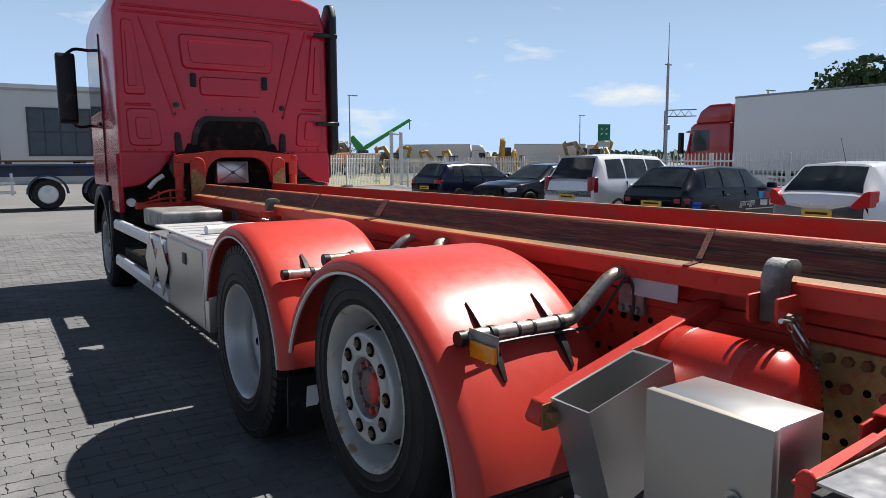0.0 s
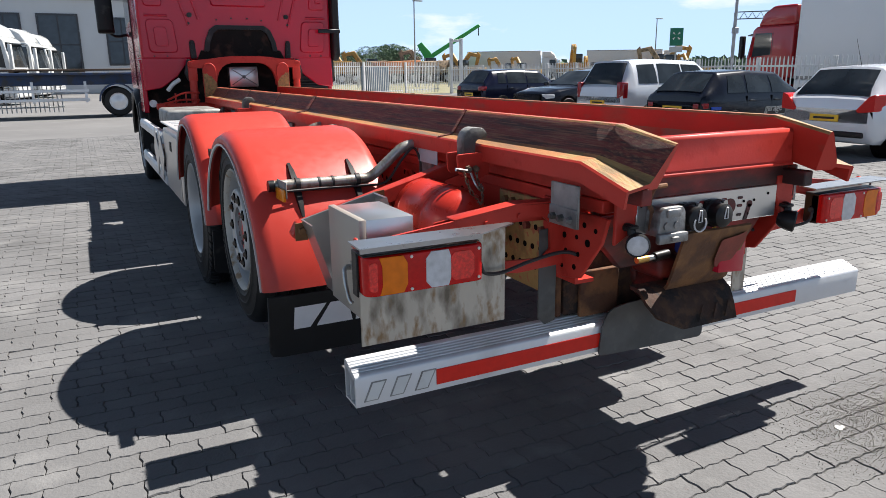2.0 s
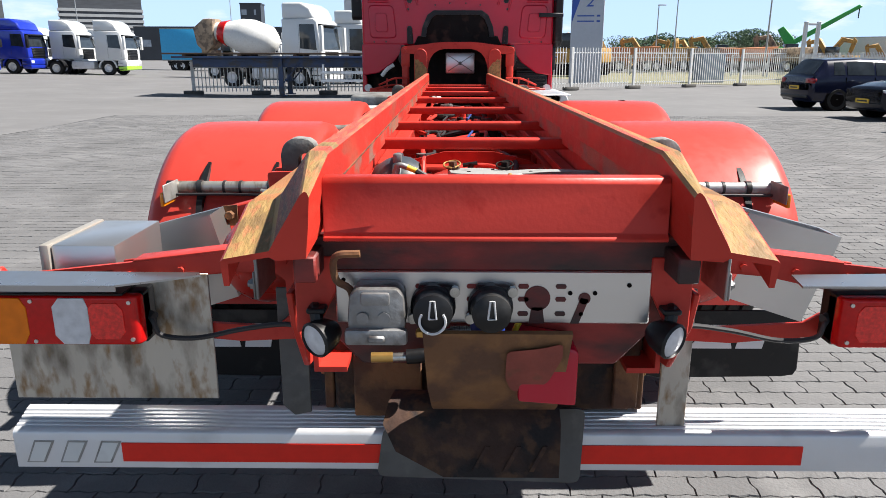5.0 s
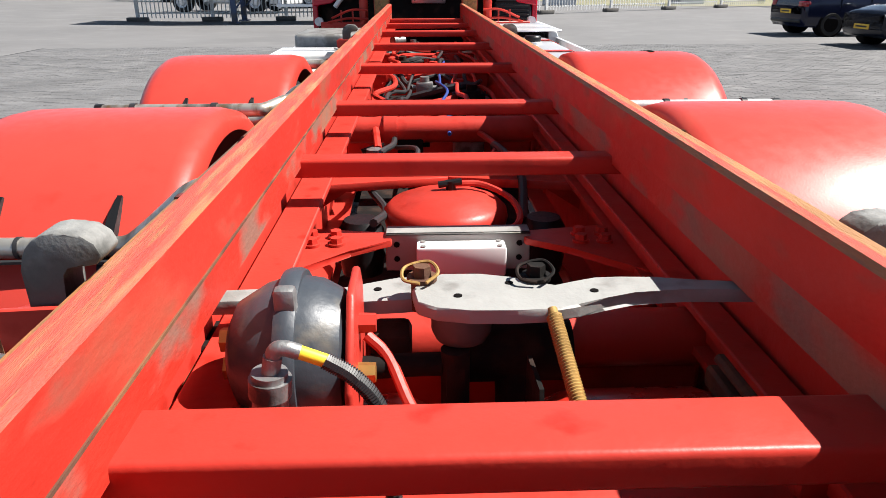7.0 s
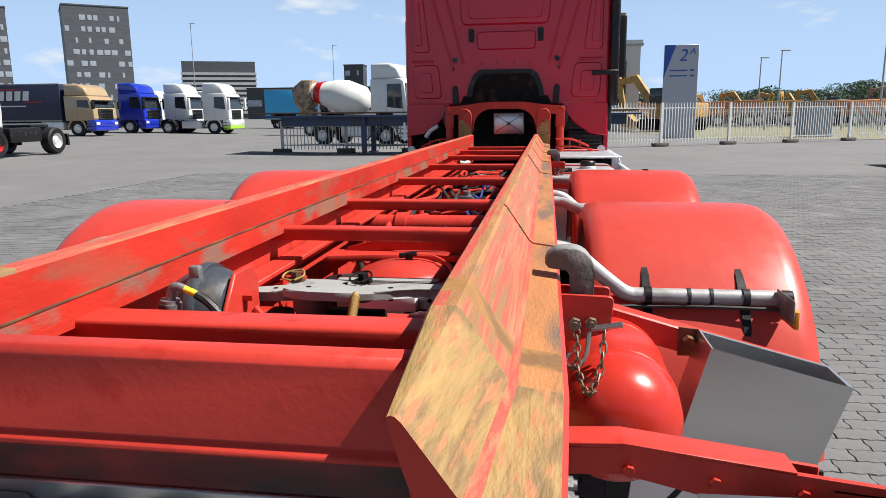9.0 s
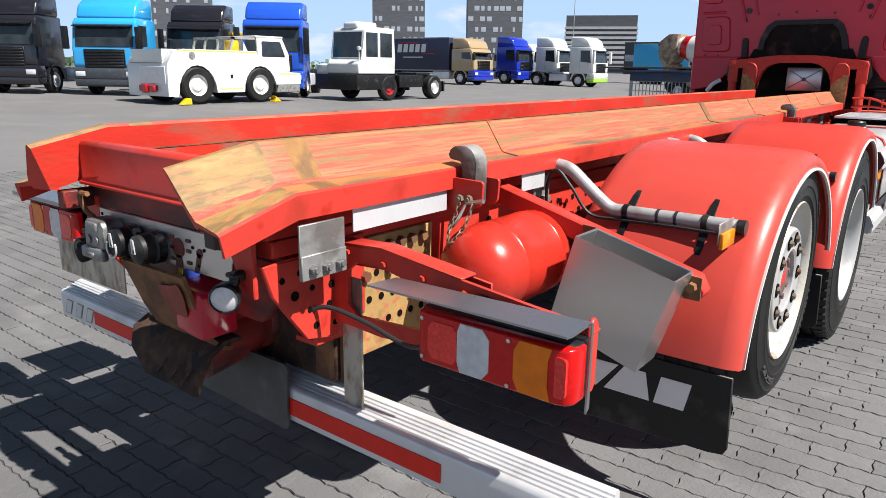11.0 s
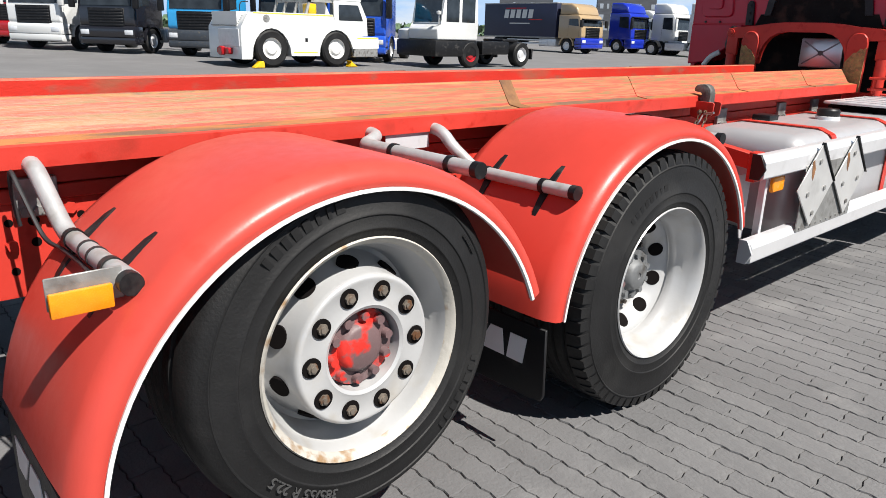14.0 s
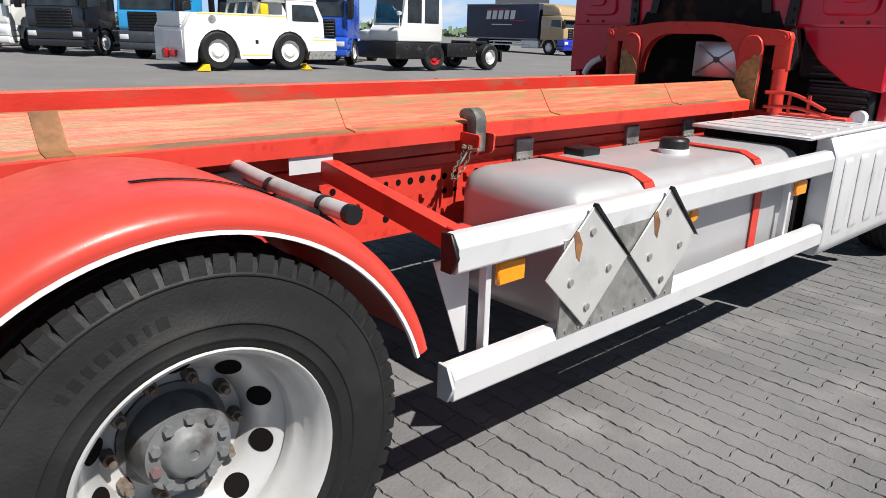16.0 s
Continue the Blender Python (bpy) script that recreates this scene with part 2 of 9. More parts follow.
RIM_RUST = surf("rim_flange_rust", (0.42, 0.40, 0.36), 0.5, 0.1, var=0.1, scale=14, dirt=(0.24, 0.14, 0.06), amount=0.26, dirt_scale=16, bump=0.4)
WHITE = surf("white_trim", (0.60, 0.60, 0.585), 0.5, var=0.05, scale=8, dirt=(0.40, 0.385, 0.36), amount=0.12, dirt_scale=9, hard=0.3)
# white film, its colour greyed for the shade below the rail lip
LABEL = surf("shade_grey_label_film", (0.42, 0.43, 0.45), 0.5, var=0.06, scale=9, dirt=(0.33, 0.33, 0.34), amount=0.15, dirt_scale=12)
LID = surf("beige_tinted_steel_lid", (0.36, 0.33, 0.29), 0.42, 0.35, var=0.03, scale=2, dirt=(0.30, 0.27, 0.23), amount=0.1, dirt_scale=2, hard=0.5, even=True)
BOXWHITE = surf("white_junction_plastic", (0.74, 0.73, 0.74), 0.5, var=0.05)
ORANGE = surf("amber_lens", (0.72, 0.24, 0.006), 0.25, var=0.1, scale=40, coat=0.2)
LENS_RED = surf("red_lamp_lens", (0.50, 0.006, 0.006), 0.14, var=0.12, scale=60, coat=0.12, spec=0.25)
LENS_BRIGHT = surf("red_reflector_lens", (0.72, 0.02, 0.015), 0.15, var=0.25, scale=120, coat=0.3)
LENS_WHITE = surf("clear_lamp_lens", (0.55, 0.55, 0.57), 0.2, var=0.15, scale=40, coat=0.2)
LENS_AMBER = surf("tail_amber_lens", (0.74, 0.17, 0.004), 0.15, spec=0.25, var=0.1, scale=30, coat=0.12)
STRIPE = surf("red_reflective_tape", (0.68, 0.018, 0.008), 0.4, var=0.06, scale=30, spec=0.3)
YELLOW = surf("yellow_sleeve", (0.75, 0.55, 0.03), 0.5)
SPRING = surf("rusty_spring_steel", (0.33, 0.20, 0.06), 0.7, 0.3, var=0.25, scale=18, bump=0.5)
DARK_STEEL = surf("dull_dark_steel_plate", (0.085, 0.085, 0.084), 0.6, 0.25, var=0.2, scale=5, dirt=(0.045, 0.038, 0.03), amount=0.3, dirt_scale=6, second=(0.14, 0.138, 0.13), bump=0.2, bump_scale=60, hard=0.3)
PRIMER = surf("ochre_primer", (0.36, 0.225, 0.08), 0.7, var=0.15, scale=8, dirt=(0.22, 0.125, 0.045), amount=0.3, dirt_scale=12, second=(0.40, 0.10, 0.05), bump=0.4, bump_scale=60)
RED_PATCH = surf("faded_red_patch", (0.22, 0.045, 0.03), 0.7, var=0.2, scale=14, dirt=(0.12, 0.05, 0.025), amount=0.25, dirt_scale=18, bump=0.3)
BLUE_PAINT = surf("blue_painted_steel", (0.02, 0.05, 0.30), 0.5)
BRASS = surf("brass_fitting", (0.50, 0.30, 0.09), 0.4, 0.8)
GLASS_DARK = surf("tinted_window_glass", (0.022, 0.027, 0.032), 0.04, var=0.4, scale=2.5, spec=0.5, even=True)
CABLE = surf("black_cable", (0.02, 0.02, 0.022), 0.5)
NUT_RUST = surf("rusty_chain_steel", (0.20, 0.15, 0.11), 0.6, 0.5, var=0.3, scale=40, dirt=(0.13, 0.06, 0.025), amount=0.35, dirt_scale=30)
CHROME = surf("bright_chain_steel", (0.42, 0.42, 0.40), 0.3, 0.9, var=0.2, scale=40)


# ---------------------------------------------------------------- mesh tools
PLACE = Vector((0, 0, 0))


def placed(dx=0.0, dy=0.0, dz=0.0):
    """Seat of the group of parts built next: outwards from the middle of the lorry, forwards, up."""
    PLACE[:] = (dx, dy, dz)


def mesh_from(bm, name, mats, angle=38):
    if PLACE.length:
        mid = sum(v.co.x for v in bm.verts) / max(len(bm.verts), 1)
        step_by = Vector((math.copysign(PLACE.x, mid) if abs(mid) > 0.02 else 0.0, PLACE.y, PLACE.z))
        for v in bm.verts:
            v.co += step_by
    bmesh.ops.recalc_face_normals(bm, faces=bm.faces)
    me = bpy.data.meshes.new(name)
    bm.to_mesh(me)
    bm.free()
    for m in mats if isinstance(mats, (list, tuple)) else [mats]:
        me.materials.append(m)
    me.shade_smooth()
    me.set_sharp_from_angle(angle=radians(angle))
    return me


def part(name, bm, mats, parent, label="", angle=38):
    ob = new(name, mesh_from(bm, name, mats, angle))
    ob.parent = parent
    return tagged(ob, label)


def rise(x):
    """Height of the yard, which climbs gently beyond the paving on the nearside."""
    return min(max(-x - 9.0, 0.0) * 0.017, 0.55)


def thing(name, label, category, at=(0, 0, 0), turn=0.0, group="", kind=""):
    ob = new(name)
    ob.empty_display_size = 0.2
    ob.matrix_world = pose(at[0], at[1], at[2] + rise(at[0]), 0, 0, turn)
    return tagged(ob, label, category, group, kind)


def box(bm, x0, x1, y0, y1, z0, z1, bev=0.0, seg=1, mi=0):
    return prism(bm, [(x0, y0), (x1, y0), (x1, y1), (x0, y1)], "z", z0, z1, bev, seg, mi)


def prism(bm, pts, axis, a0, a1, bev=0.0, seg=1, mi=0):
    put = {"x": lambda u, v, a: (a, u, v), "y": lambda u, v, a: (u, a, v), "z": lambda u, v, a: (u, v, a)}[axis]
    lo = [bm.verts.new(put(u, v, a0)) for u, v in pts]
    hi = [bm.verts.new(put(u, v, a1)) for u, v in pts]
    k = len(pts)
    faces = [bm.faces.new(lo[::-1]), bm.faces.new(hi)]
    faces += [bm.faces.new((lo[i], lo[(i + 1) % k], hi[(i + 1) % k], hi[i])) for i in range(k)]
    for f in faces:
        f.material_index = mi
    if bev:
        edges = list({e for f in faces for e in f.edges})
        bmesh.ops.bevel(bm, geom=edges, offset=bev, segments=seg, profile=0.5, affect="EDGES", clamp_overlap=True)
    return faces


def rounded(pts, r=0.05, n=4):
    """Outline with rounded corners."""
    out = []
    k = len(pts)
    for i in range(k):
        p, a, b = Vector(pts[i]), Vector(pts[i - 1]), Vector(pts[(i + 1) % k])
        d0, d1 = (a - p), (b - p)
        q = min(r, d0.length * 0.45, d1.length * 0.45)
        s0, s1 = p + d0.normalized() * q, p + d1.normalized() * q
        for t in range(n + 1):
            u = t / n
            out.append(s0 * (1 - u) ** 2 + p * 2 * u * (1 - u) + s1 * u * u)
    return out


def cyl(bm, p0, p1, r0, r1=None, n=20, caps=True, mi=0):
    r1 = r0 if r1 is None else r1
    p0, p1 = Vector(p0), Vector(p1)
    ax = (p1 - p0).normalized()
    u = ax.orthogonal().normalized()
    v = ax.cross(u)
    rings = []
    for p, r in ((p0, r0), (p1, r1)):
        rings.append([bm.verts.new(p + (u * math.cos(2 * math.pi * i / n) + v * math.sin(2 * math.pi * i / n)) * r) for i in range(n)])
    a, b = rings
    for i in range(n):
        bm.faces.new((a[i], a[(i + 1) % n], b[(i + 1) % n], b[i])).material_index = mi
    if caps:
        bm.faces.new(a[::-1]).material_index = mi
        bm.faces.new(b).material_index = mi


def smooth_path(pts, per=6):
    """Catmull-Rom points through the given ones."""
    p = [Vector(q) for q in pts]
    p = [2 * p[0] - p[1]] + p + [2 * p[-1] - p[-2]]
    out = []
    for i in range(1, len(p) - 2):
        for k in range(per):
            t = k / per
            a, b, c, d = p[i - 1 : i + 3]
            out.append(0.5 * (2 * b + (c - a) * t + (2 * a - 5 * b + 4 * c - d) * t * t + (3 * b - a - 3 * c + d) * t ** 3))
    return out + [p[-2]]


def tube(bm, pts, r, n=10, curved=True, mi=0, per=6):
    pts = smooth_path(pts, per) if curved else [Vector(q) for q in pts]
    rings, u = [], None
    for i, p in enumerate(pts):
        d = (pts[min(i + 1, len(pts) - 1)] - pts[max(i - 1, 0)]).normalized()
        u = d.orthogonal().normalized() if u is None else (u - d * u.dot(d)).normalized()
        v = d.cross(u)
        rings.append([bm.verts.new(p + (u * math.cos(2 * math.pi * k / n) + v * math.sin(2 * math.pi * k / n)) * r) for k in range(n)])
    for a, b in zip(rings, rings[1:]):
        for k in range(n):
            bm.faces.new((a[k], a[(k + 1) % n], b[(k + 1) % n], b[k])).material_index = mi
    bm.faces.new(rings[0][::-1]).material_index = mi
    bm.faces.new(rings[-1]).material_index = mi


def lathe(bm, prof, at, axis="x", n=48, mi=0):
    """prof: (radius, place along the axis), turned round the axis through at."""
    at = Vector(at)
    ax = {"x": Vector((1, 0, 0)), "y": Vector((0, 1, 0)), "z": Vector((0, 0, 1))}[axis]
    u = {"x": Vector((0, 1, 0)), "y": Vector((0, 0, 1)), "z": Vector((1, 0, 0))}[axis]
    v = ax.cross(u)
    rings = []
    for r, a in prof:
        if r < 1e-4:
            rings.append([bm.verts.new(at + ax * a)] * n)
        else:
            rings.append([bm.verts.new(at + ax * a + (u * math.cos(2 * math.pi * k / n) + v * math.sin(2 * math.pi * k / n)) * r) for k in range(n)])
    for a, b in zip(rings, rings[1:]):
        for k in range(n):
            q = [a[k], a[(k + 1) % n], b[(k + 1) % n], b[k]]
            q = [w for i, w in enumerate(q) if w not in q[:i]]
            if len(q) > 2:
                bm.faces.new(q).material_index = mi


def hexnut(bm, at, axis, r=0.016, h=0.014, mi=0):
    ax = {"x": Vector((1, 0, 0)), "y": Vector((0, 1, 0)), "z": Vector((0, 0, 1)), "-x": Vector((-1, 0, 0)), "-y": Vector((0, -1, 0))}[axis]
    cyl(bm, Vector(at), Vector(at) + ax * h, r, r * 0.93, 6, True, mi)


def side(bm, s):
    """Mirror to the other side of the lorry for s = -1."""
    if s < 0:
        for v in bm.verts:
            v.co.x = -v.co.x
    return bm


def B():
    return bmesh.new()

# ---------------------------------------------------------------- ground
GROUND = surf("far_paving", (0.134, 0.132, 0.134), 0.85, var=0.10, scale=0.35, dirt=(0.110, 0.109, 0.111), amount=0.3, dirt_scale=0.3, second=(0.175, 0.172, 0.172), bump=0.3, bump_scale=20, hard=0.3)
PAVER = surf("concrete_paver", (0.119, 0.118, 0.121), 0.85, var=0.18, scale=0.9, dirt=(0.086, 0.085, 0.087), amount=0.27, dirt_scale=1.1, second=(0.18, 0.178, 0.178), bump=1.0, bump_scale=70, random_tint=0.06, hard=0.22)
bm = B()
edge = [[bm.verts.new((x, y, rise(x) - 0.012)) for x in (-900, -41.5, -9, 900)] for y in (-900, 900)]
for k in range(3):
    bm.faces.new((edge[0][k], edge[0][k + 1], edge[1][k + 1], edge[1][k]))
ground = tagged(new("ground", mesh_from(bm, "ground", GROUND)), "grey concrete paved yard reaching the horizon", "ground", kind="structure")


# ---------------------------------------------------------------- the container lorry
lorry = thing("container_lorry", "red container chassis lorry with bare rails and raised rear axle", "truck")
RAIL_IN, RAIL_TOP = 0.355, 1.288

# container rails: inner web, worn top strip, slope, outer flange with lip; bevelled rear end
for s in (1, -1):
    sec = [(0.352, 1.152), (0.352, 1.2085), (0.352, 1.284), (0.358, 1.292), (0.374, 1.292), (0.390, 1.292), (0.397, 1.286), (0.457, 1.196), (0.468, 1.188), (0.527, 1.180), (0.534, 1.174),
           (0.534, 1.114), (0.524, 1.114), (0.522, 1.166), (0.450, 1.172), (0.44, 1.152)]
    mat_of = [6, 0, 1, 1, 1, 7, 2, 3, 3, 5, 5, 5, 5, 5, 5, 5]
    tail = [(0.372, -2.030, 1.105), (0.360, -2.055, 1.170), (0.350, -2.080, 1.236), (0.352, -2.087, 1.246), (0.356, -2.088, 1.248), (0.360, -2.087, 1.246), (0.366, -2.086, 1.240), (0.422, -2.070, 1.150), (0.434, -2.064, 1.130),
            (0.520, -2.070, 1.116), (0.527, -2.068, 1.110), (0.527, -2.056, 1.058), (0.516, -2.056, 1.058), (0.514, -2.062, 1.104), (0.436, -2.058, 1.116), (0.425, -2.055, 1.108)]
    bm = B()
    rings = [[bm.verts.new((x, y, z)) for x, z in sec] for y in (5.54, -1.70, -1.775, -1.85)]
    rings.append([bm.verts.new(p) for p in tail])
    n = len(sec)
    for j in range(4):
        for k in range(n):
            f = bm.faces.new((rings[j][k], rings[j][(k + 1) % n], rings[j + 1][(k + 1) % n], rings[j + 1][k]))
            m = 7 if k in (2, 4) and s > 0 else mat_of[k]
            f.material_index = 1 if k == 7 and s > 0 else (0 if m == 6 and j == 3 else m) if j in (0, 2) or m in (0, 5, 6) else (8 if j == 1 and s > 0 else (2 if s < 0 and k == 6 else 4))
    bm.faces.new(rings[0])
    bm.faces.new(rings[-1][::-1]).material_index = 5
    rail = part("container_rail", side(bm, s), [WEB, TOPWEAR, SLOPE if s > 0 else SLOPE_SHADED, FLANGE, OCHRE, RED, WEB_LOW, EDGE, BAND], lorry, "red rail worn to ochre and brown metal on top", 20)
    # weld bands across the sloping face
    for y in (-0.84, 1.44, 2.44, 3.62, 4.72):
        bm = B()
        o = 0.003
        w = 0.038 if y == 1.44 else 0.012
        prism(bm, [(0.391, 1.292 + o), (0.398, 1.287 + o), (0.459, 1.197 + o), (0.469, 1.189 + o), (0.527, 1.181 + o), (0.527, 1.179), (0.467, 1.186), (0.456, 1.194), (0.396, 1.284), (0.391, 1.290)], "y", y - w, y + w)
        part("weld_band", side(bm, s), (RUST_OCHRE if y == 1.44 else SLOPE) if s > 0 else SLOPE_SHADED, rail)
    if s < 0:
        # seam along the inner web
        bm = B()
        box(bm, 0.3500, 0.3525, -1.86, 5.5, 1.2065, 1.2105)
        part("web_seam", side(bm, s), RUST, rail)
    # raised stop plate at the front end of the rail
    bm = B()
    prism(bm, [(0.376, 1.10), (0.536, 1.10), (0.538, 1.50), (0.525, 1.55), (0.495, 1.580), (0.457, 1.587), (0.420, 1.578), (0.390, 1.55), (0.376, 1.50)], "y", 5.60, 5.63, 0.006)
    prism(bm, [(0.382, 1.11), (0.530, 1.11), (0.532, 1.47), (0.512, 1.452), (0.49, 1.462), (0.465, 1.43), (0.44, 1.425), (0.42, 1.40), (0.382, 1.345)], "y", 5.594, 5.601, mi=1)
    part("stop_plate", side(bm, s), [RED, OCHRE], lorry, "red stop plate rubbed to ochre")
    # row of small dark discs below the lip, painted as shaded holes
    bm = B()
    for k in range(100):
        y = -0.20 + 0.0555 * k
        cyl(bm, (0.434, y, 1.112), (0.4375, y, 1.112), 0.007, n=8)
    tagged(part("hole_pattern", side(bm, s), HOLE_SHADE, rail), kind="stuff")
    # lower longitudinal of the subframe
    bm = B()
    box(bm, 0.37, 0.440, -1.86, 5.45, 1.00, 1.044, 0.004)
    part("subframe_rail", side(bm, s), RED, lorry)
    bm = B()
    box(bm, 0.402, 0.436, -1.87, 5.54, 1.048, 1.168, 0.003)
    part("rail_skirt", side(bm, s), RED, lorry)
    bm = B()
    box(bm, 0.345 if s > 0 else 0.315, 0.395, -1.84, 5.45, 1.046, 1.062, 0.003)
    part("inner_flange", side(bm, s), RED, lorry)
    # chassis side member
    bm = B()
    prism(bm, [(0.35, 0.72), (0.432, 0.72), (0.432, 0.998), (0.35, 0.998), (0.35, 0.984), (0.42, 0.984), (0.42, 0.734), (0.35, 0.734)], "y", -1.72, 6.2)
    chassis = part("chassis_rail", side(bm, s), RED, lorry)
    bm = B()
    rnd = random.Random(5)
    for i in range(110):
        y = -0.88 + i * 0.064
        for z in (0.945, 0.88, 0.80):
            if rnd.random() < (0.75 if z > 0.82 else 0.5):
                if rnd.random() < 0.24:
                    one = B()
                    hexnut(one, (0.432, y, z), "x", 0.018, 0.02)
                    part("frame_bolt", side(one, s), RED, chassis)
                else:
                    cyl(bm, (0.428, y, z), (0.4335, y, z), 0.011 + 0.006 * rnd.random(), n=10)
    tagged(part("hole_pattern", side(bm, s), HOLE_SHADE, chassis), kind="stuff")
    # drilled splice plate with ochre primer
    bm = B()
    box(bm, 0.433, 0.446, -1.57, -1.222, 0.64, 0.997, 0.003)
    plate = part("splice_plate", side(bm, s), PRIMER, lorry, "ochre drilled splice plate")
    bm = B()
    for i in range(6):
        for j in range(4):
            at = (0.446, -1.54 + i * 0.052, 0.73 + j * 0.078)
            if j < 2 or (j == 2 and i % 2):
                cyl(bm, (0.44, at[1] + 0.02 * (j % 2), at[2]), (0.4475, at[1] + 0.02 * (j % 2), at[2]), 0.0115, n=12)
            else:
                one = B()
                hexnut(one, at, "x", 0.017, 0.018)
                part("plate_bolt", side(one, s), RED_PATCH if j == 2 else RUST_OCHRE, plate)
    tagged(part("hole_pattern", side(bm, s), HOLE_SHADE, plate), kind="stuff")
    # tapered rear end plate, its round holes painted as dark discs
    bm = B()
    prism(bm, [(-1.90, 0.99), (-1.60, 0.99), (-1.60, 0.76), (-1.66, 0.735), (-1.76, 0.755), (-1.87, 0.90)], "x", 0.433, 0.448, 0.003)
    endp = part("rear_end_plate", side(bm, s), RED, lorry)
    bm = B()
    for y, z, r in ((-1.84, .94, .012), (-1.78, .95, .014), (-1.72, .955, .011), (-1.66, .95, .012), (-1.80, .89, .019), (-1.74, .90, .012), (-1.67, .895, .016), (-1.75, .84, .012), (-1.68, .84, .013), (-1.73, .79, .014), (-1.66, .78, .011)):
        cyl(bm, (0.44, y, z), (0.4495, y, z), r * 0.72, n=12)
    tagged(part("hole_pattern", side(bm, s), HOLE_SHADE, endp), kind="stuff")
    # galvanised bracket and white data labels
    placed(-0.042, 0.02, -0.03)
    bm = B()
    box(bm, 0.479, 0.487, -1.865, -1.712, 0.985, 1.128, 0.002)
    clamp = part("clamp_bracket", side(bm, s), GALV, lorry, "galvanised clamp bracket")
    bm = B()
    box(bm, 0.487, 0.492, -1.865, -1.712, 0.985, 1.05, 0.002)
    part("clamp_plate", side(bm, s), GALV, clamp)
    for y in (-1.83, -1.785, -1.74):
        bm = B()
        hexnut(bm, (0.492, y, 1.012), "x", 0.014, 0.014)
        cyl(bm, (0.492, y, 1.012), (0.512, y, 1.012), 0.008, n=10)
        part("clamp_bolt", side(bm, s), CAST, clamp)
    placed(-0.042, 0.05, 0.0)
    for y0, y1 in ((-1.705, -1.30), (-0.86, -0.70), (0.60, 0.82), (2.10, 2.28)) if s > 0 else ((-0.86, -0.66),):
        bm = B()
        box(bm, 0.478, 0.481, y0, y1, 1.050, 1.112)
        part("blank_label", side(bm, s), LABEL, lorry, "white sticker greyed as if in shade")
    placed()
    for y in (-0.55, 1.95, 3.45, 4.35, 4.95):
        bm = B()
        box(bm, 0.434, 0.458, y - 0.06, y + 0.06, 0.96, 1.075, 0.004)
        for dy in (-0.035, 0, 0.035):
            hexnut(bm, (0.458, y + dy, 0.98), "x", 0.014, 0.014)
        part("clamp_bracket", side(bm, s), GALV, lorry, "galvanised clamp bracket")

# cross rungs between the rails
for y, d, top in ((-1.535, 0.088, 1.172), (-0.50, 0.066, 1.174), (0.25, 0.07, 1.174), (1.31, 0.07, 1.174), (2.39, 0.07, 1.176), (3.42, 0.07, 1.178), (4.28, 0.06, 1.180), (5.0, 0.06, 1.180)):
    bm = B()
    box(bm, -0.45, 0.45, y - d / 2, y + d / 2, top - 0.047, top - 0.004, 0.008, 3)
    part("cross_rung", bm, RED, lorry)
bm = B()
box(bm, -0.40, 0.40, -1.46, -1.36, 0.915, 1.0, 0.006, 2)
part("lower_crossmember", bm, RED, lorry, "red lower crossmember between the rails")
# rear beam: folded channel above a recessed lower plate
bm = B()
prism(bm, [(-1.955, 1.120), (-1.955, 1.128), (-1.943, 1.135), (-1.943, 1.238), (-1.935, 1.250), (-1.905, 1.251), (-1.89, 1.240), (-1.89, 1.120)], "x", -0.351, 0.351, 0.002)
part("rear_beam", bm, RED, lorry)
bm = B()
box(bm, -0.395, 0.395, -1.905, -1.87, 1.044, 1.121, 0.003)
for s in (1, -1):
    box(bm, s * 0.360, s * 0.405, -2.0, -1.86, 1.045, 1.10, 0.004)
part("rear_lower_beam", bm, RED_SOOT_SHADE, lorry, "red lower beam blackened with soot and painted shade")
# lower rear crossmember under the socket panel
bm = B()
prism(bm, [(-0.41, 0.97), (0.41, 0.97), (0.41, 0.90), (0.30, 0.78), (-0.30, 0.78), (-0.41, 0.90)], "y", -1.80, -1.765, 0.005)
part("rear_crossmember", bm, RED_SOOT_SHADE, lorry, "blackened red rear crossmember")
for s in (1, -1):
    bm = B()
    prism(bm, [(0.335, 1.075), (0.425, 1.075), (0.425, 0.90), (0.37, 0.93), (0.335, 1.0)], "y", -1.91, -1.895, 0.003)
    part("corner_gusset", side(bm, s), RED, lorry)

# socket panel of stainless sheet
placed(0, 0.016, -0.036)
panel = part("socket_panel", (lambda b: (box(b, -0.338, 0.338, -1.925, -1.917, 0.962, 1.08, 0.003), b)[1])(B()), STEEL, lorry, "stainless socket panel with punched slots")
# slots and cut-outs are flat dark red patches, their shade painted on
for x in (-0.155, -0.045, 0.065, 0.145):
    for z in (1.047, 1.018, 0.985):
        bm = B()
        prism(bm, [(x - 0.009, z - 0.005), (x + 0.009, z - 0.005), (x + 0.012, z), (x + 0.009, z + 0.005), (x - 0.009, z + 0.005), (x - 0.012, z)], "y", -1.9275, -1.924)
        part("punched_slot", bm, RED_SOOT_SHADE, panel)
bm = B()
cyl(bm, (0.095, -1.9275, 1.020), (0.095, -1.924, 1.020), 0.028, n=24)
prism(bm, [(0.078, 0.963), (0.112, 0.963), (0.107, 1.0), (0.083, 1.0)], "y", -1.9275, -1.924)
part("keyhole_cutout", bm, RED_SOOT_SHADE, panel)
bm = B()
cyl(bm, (0.196, -1.9275, 1.02), (0.196, -1.924, 1.02), 0.013, n=16)
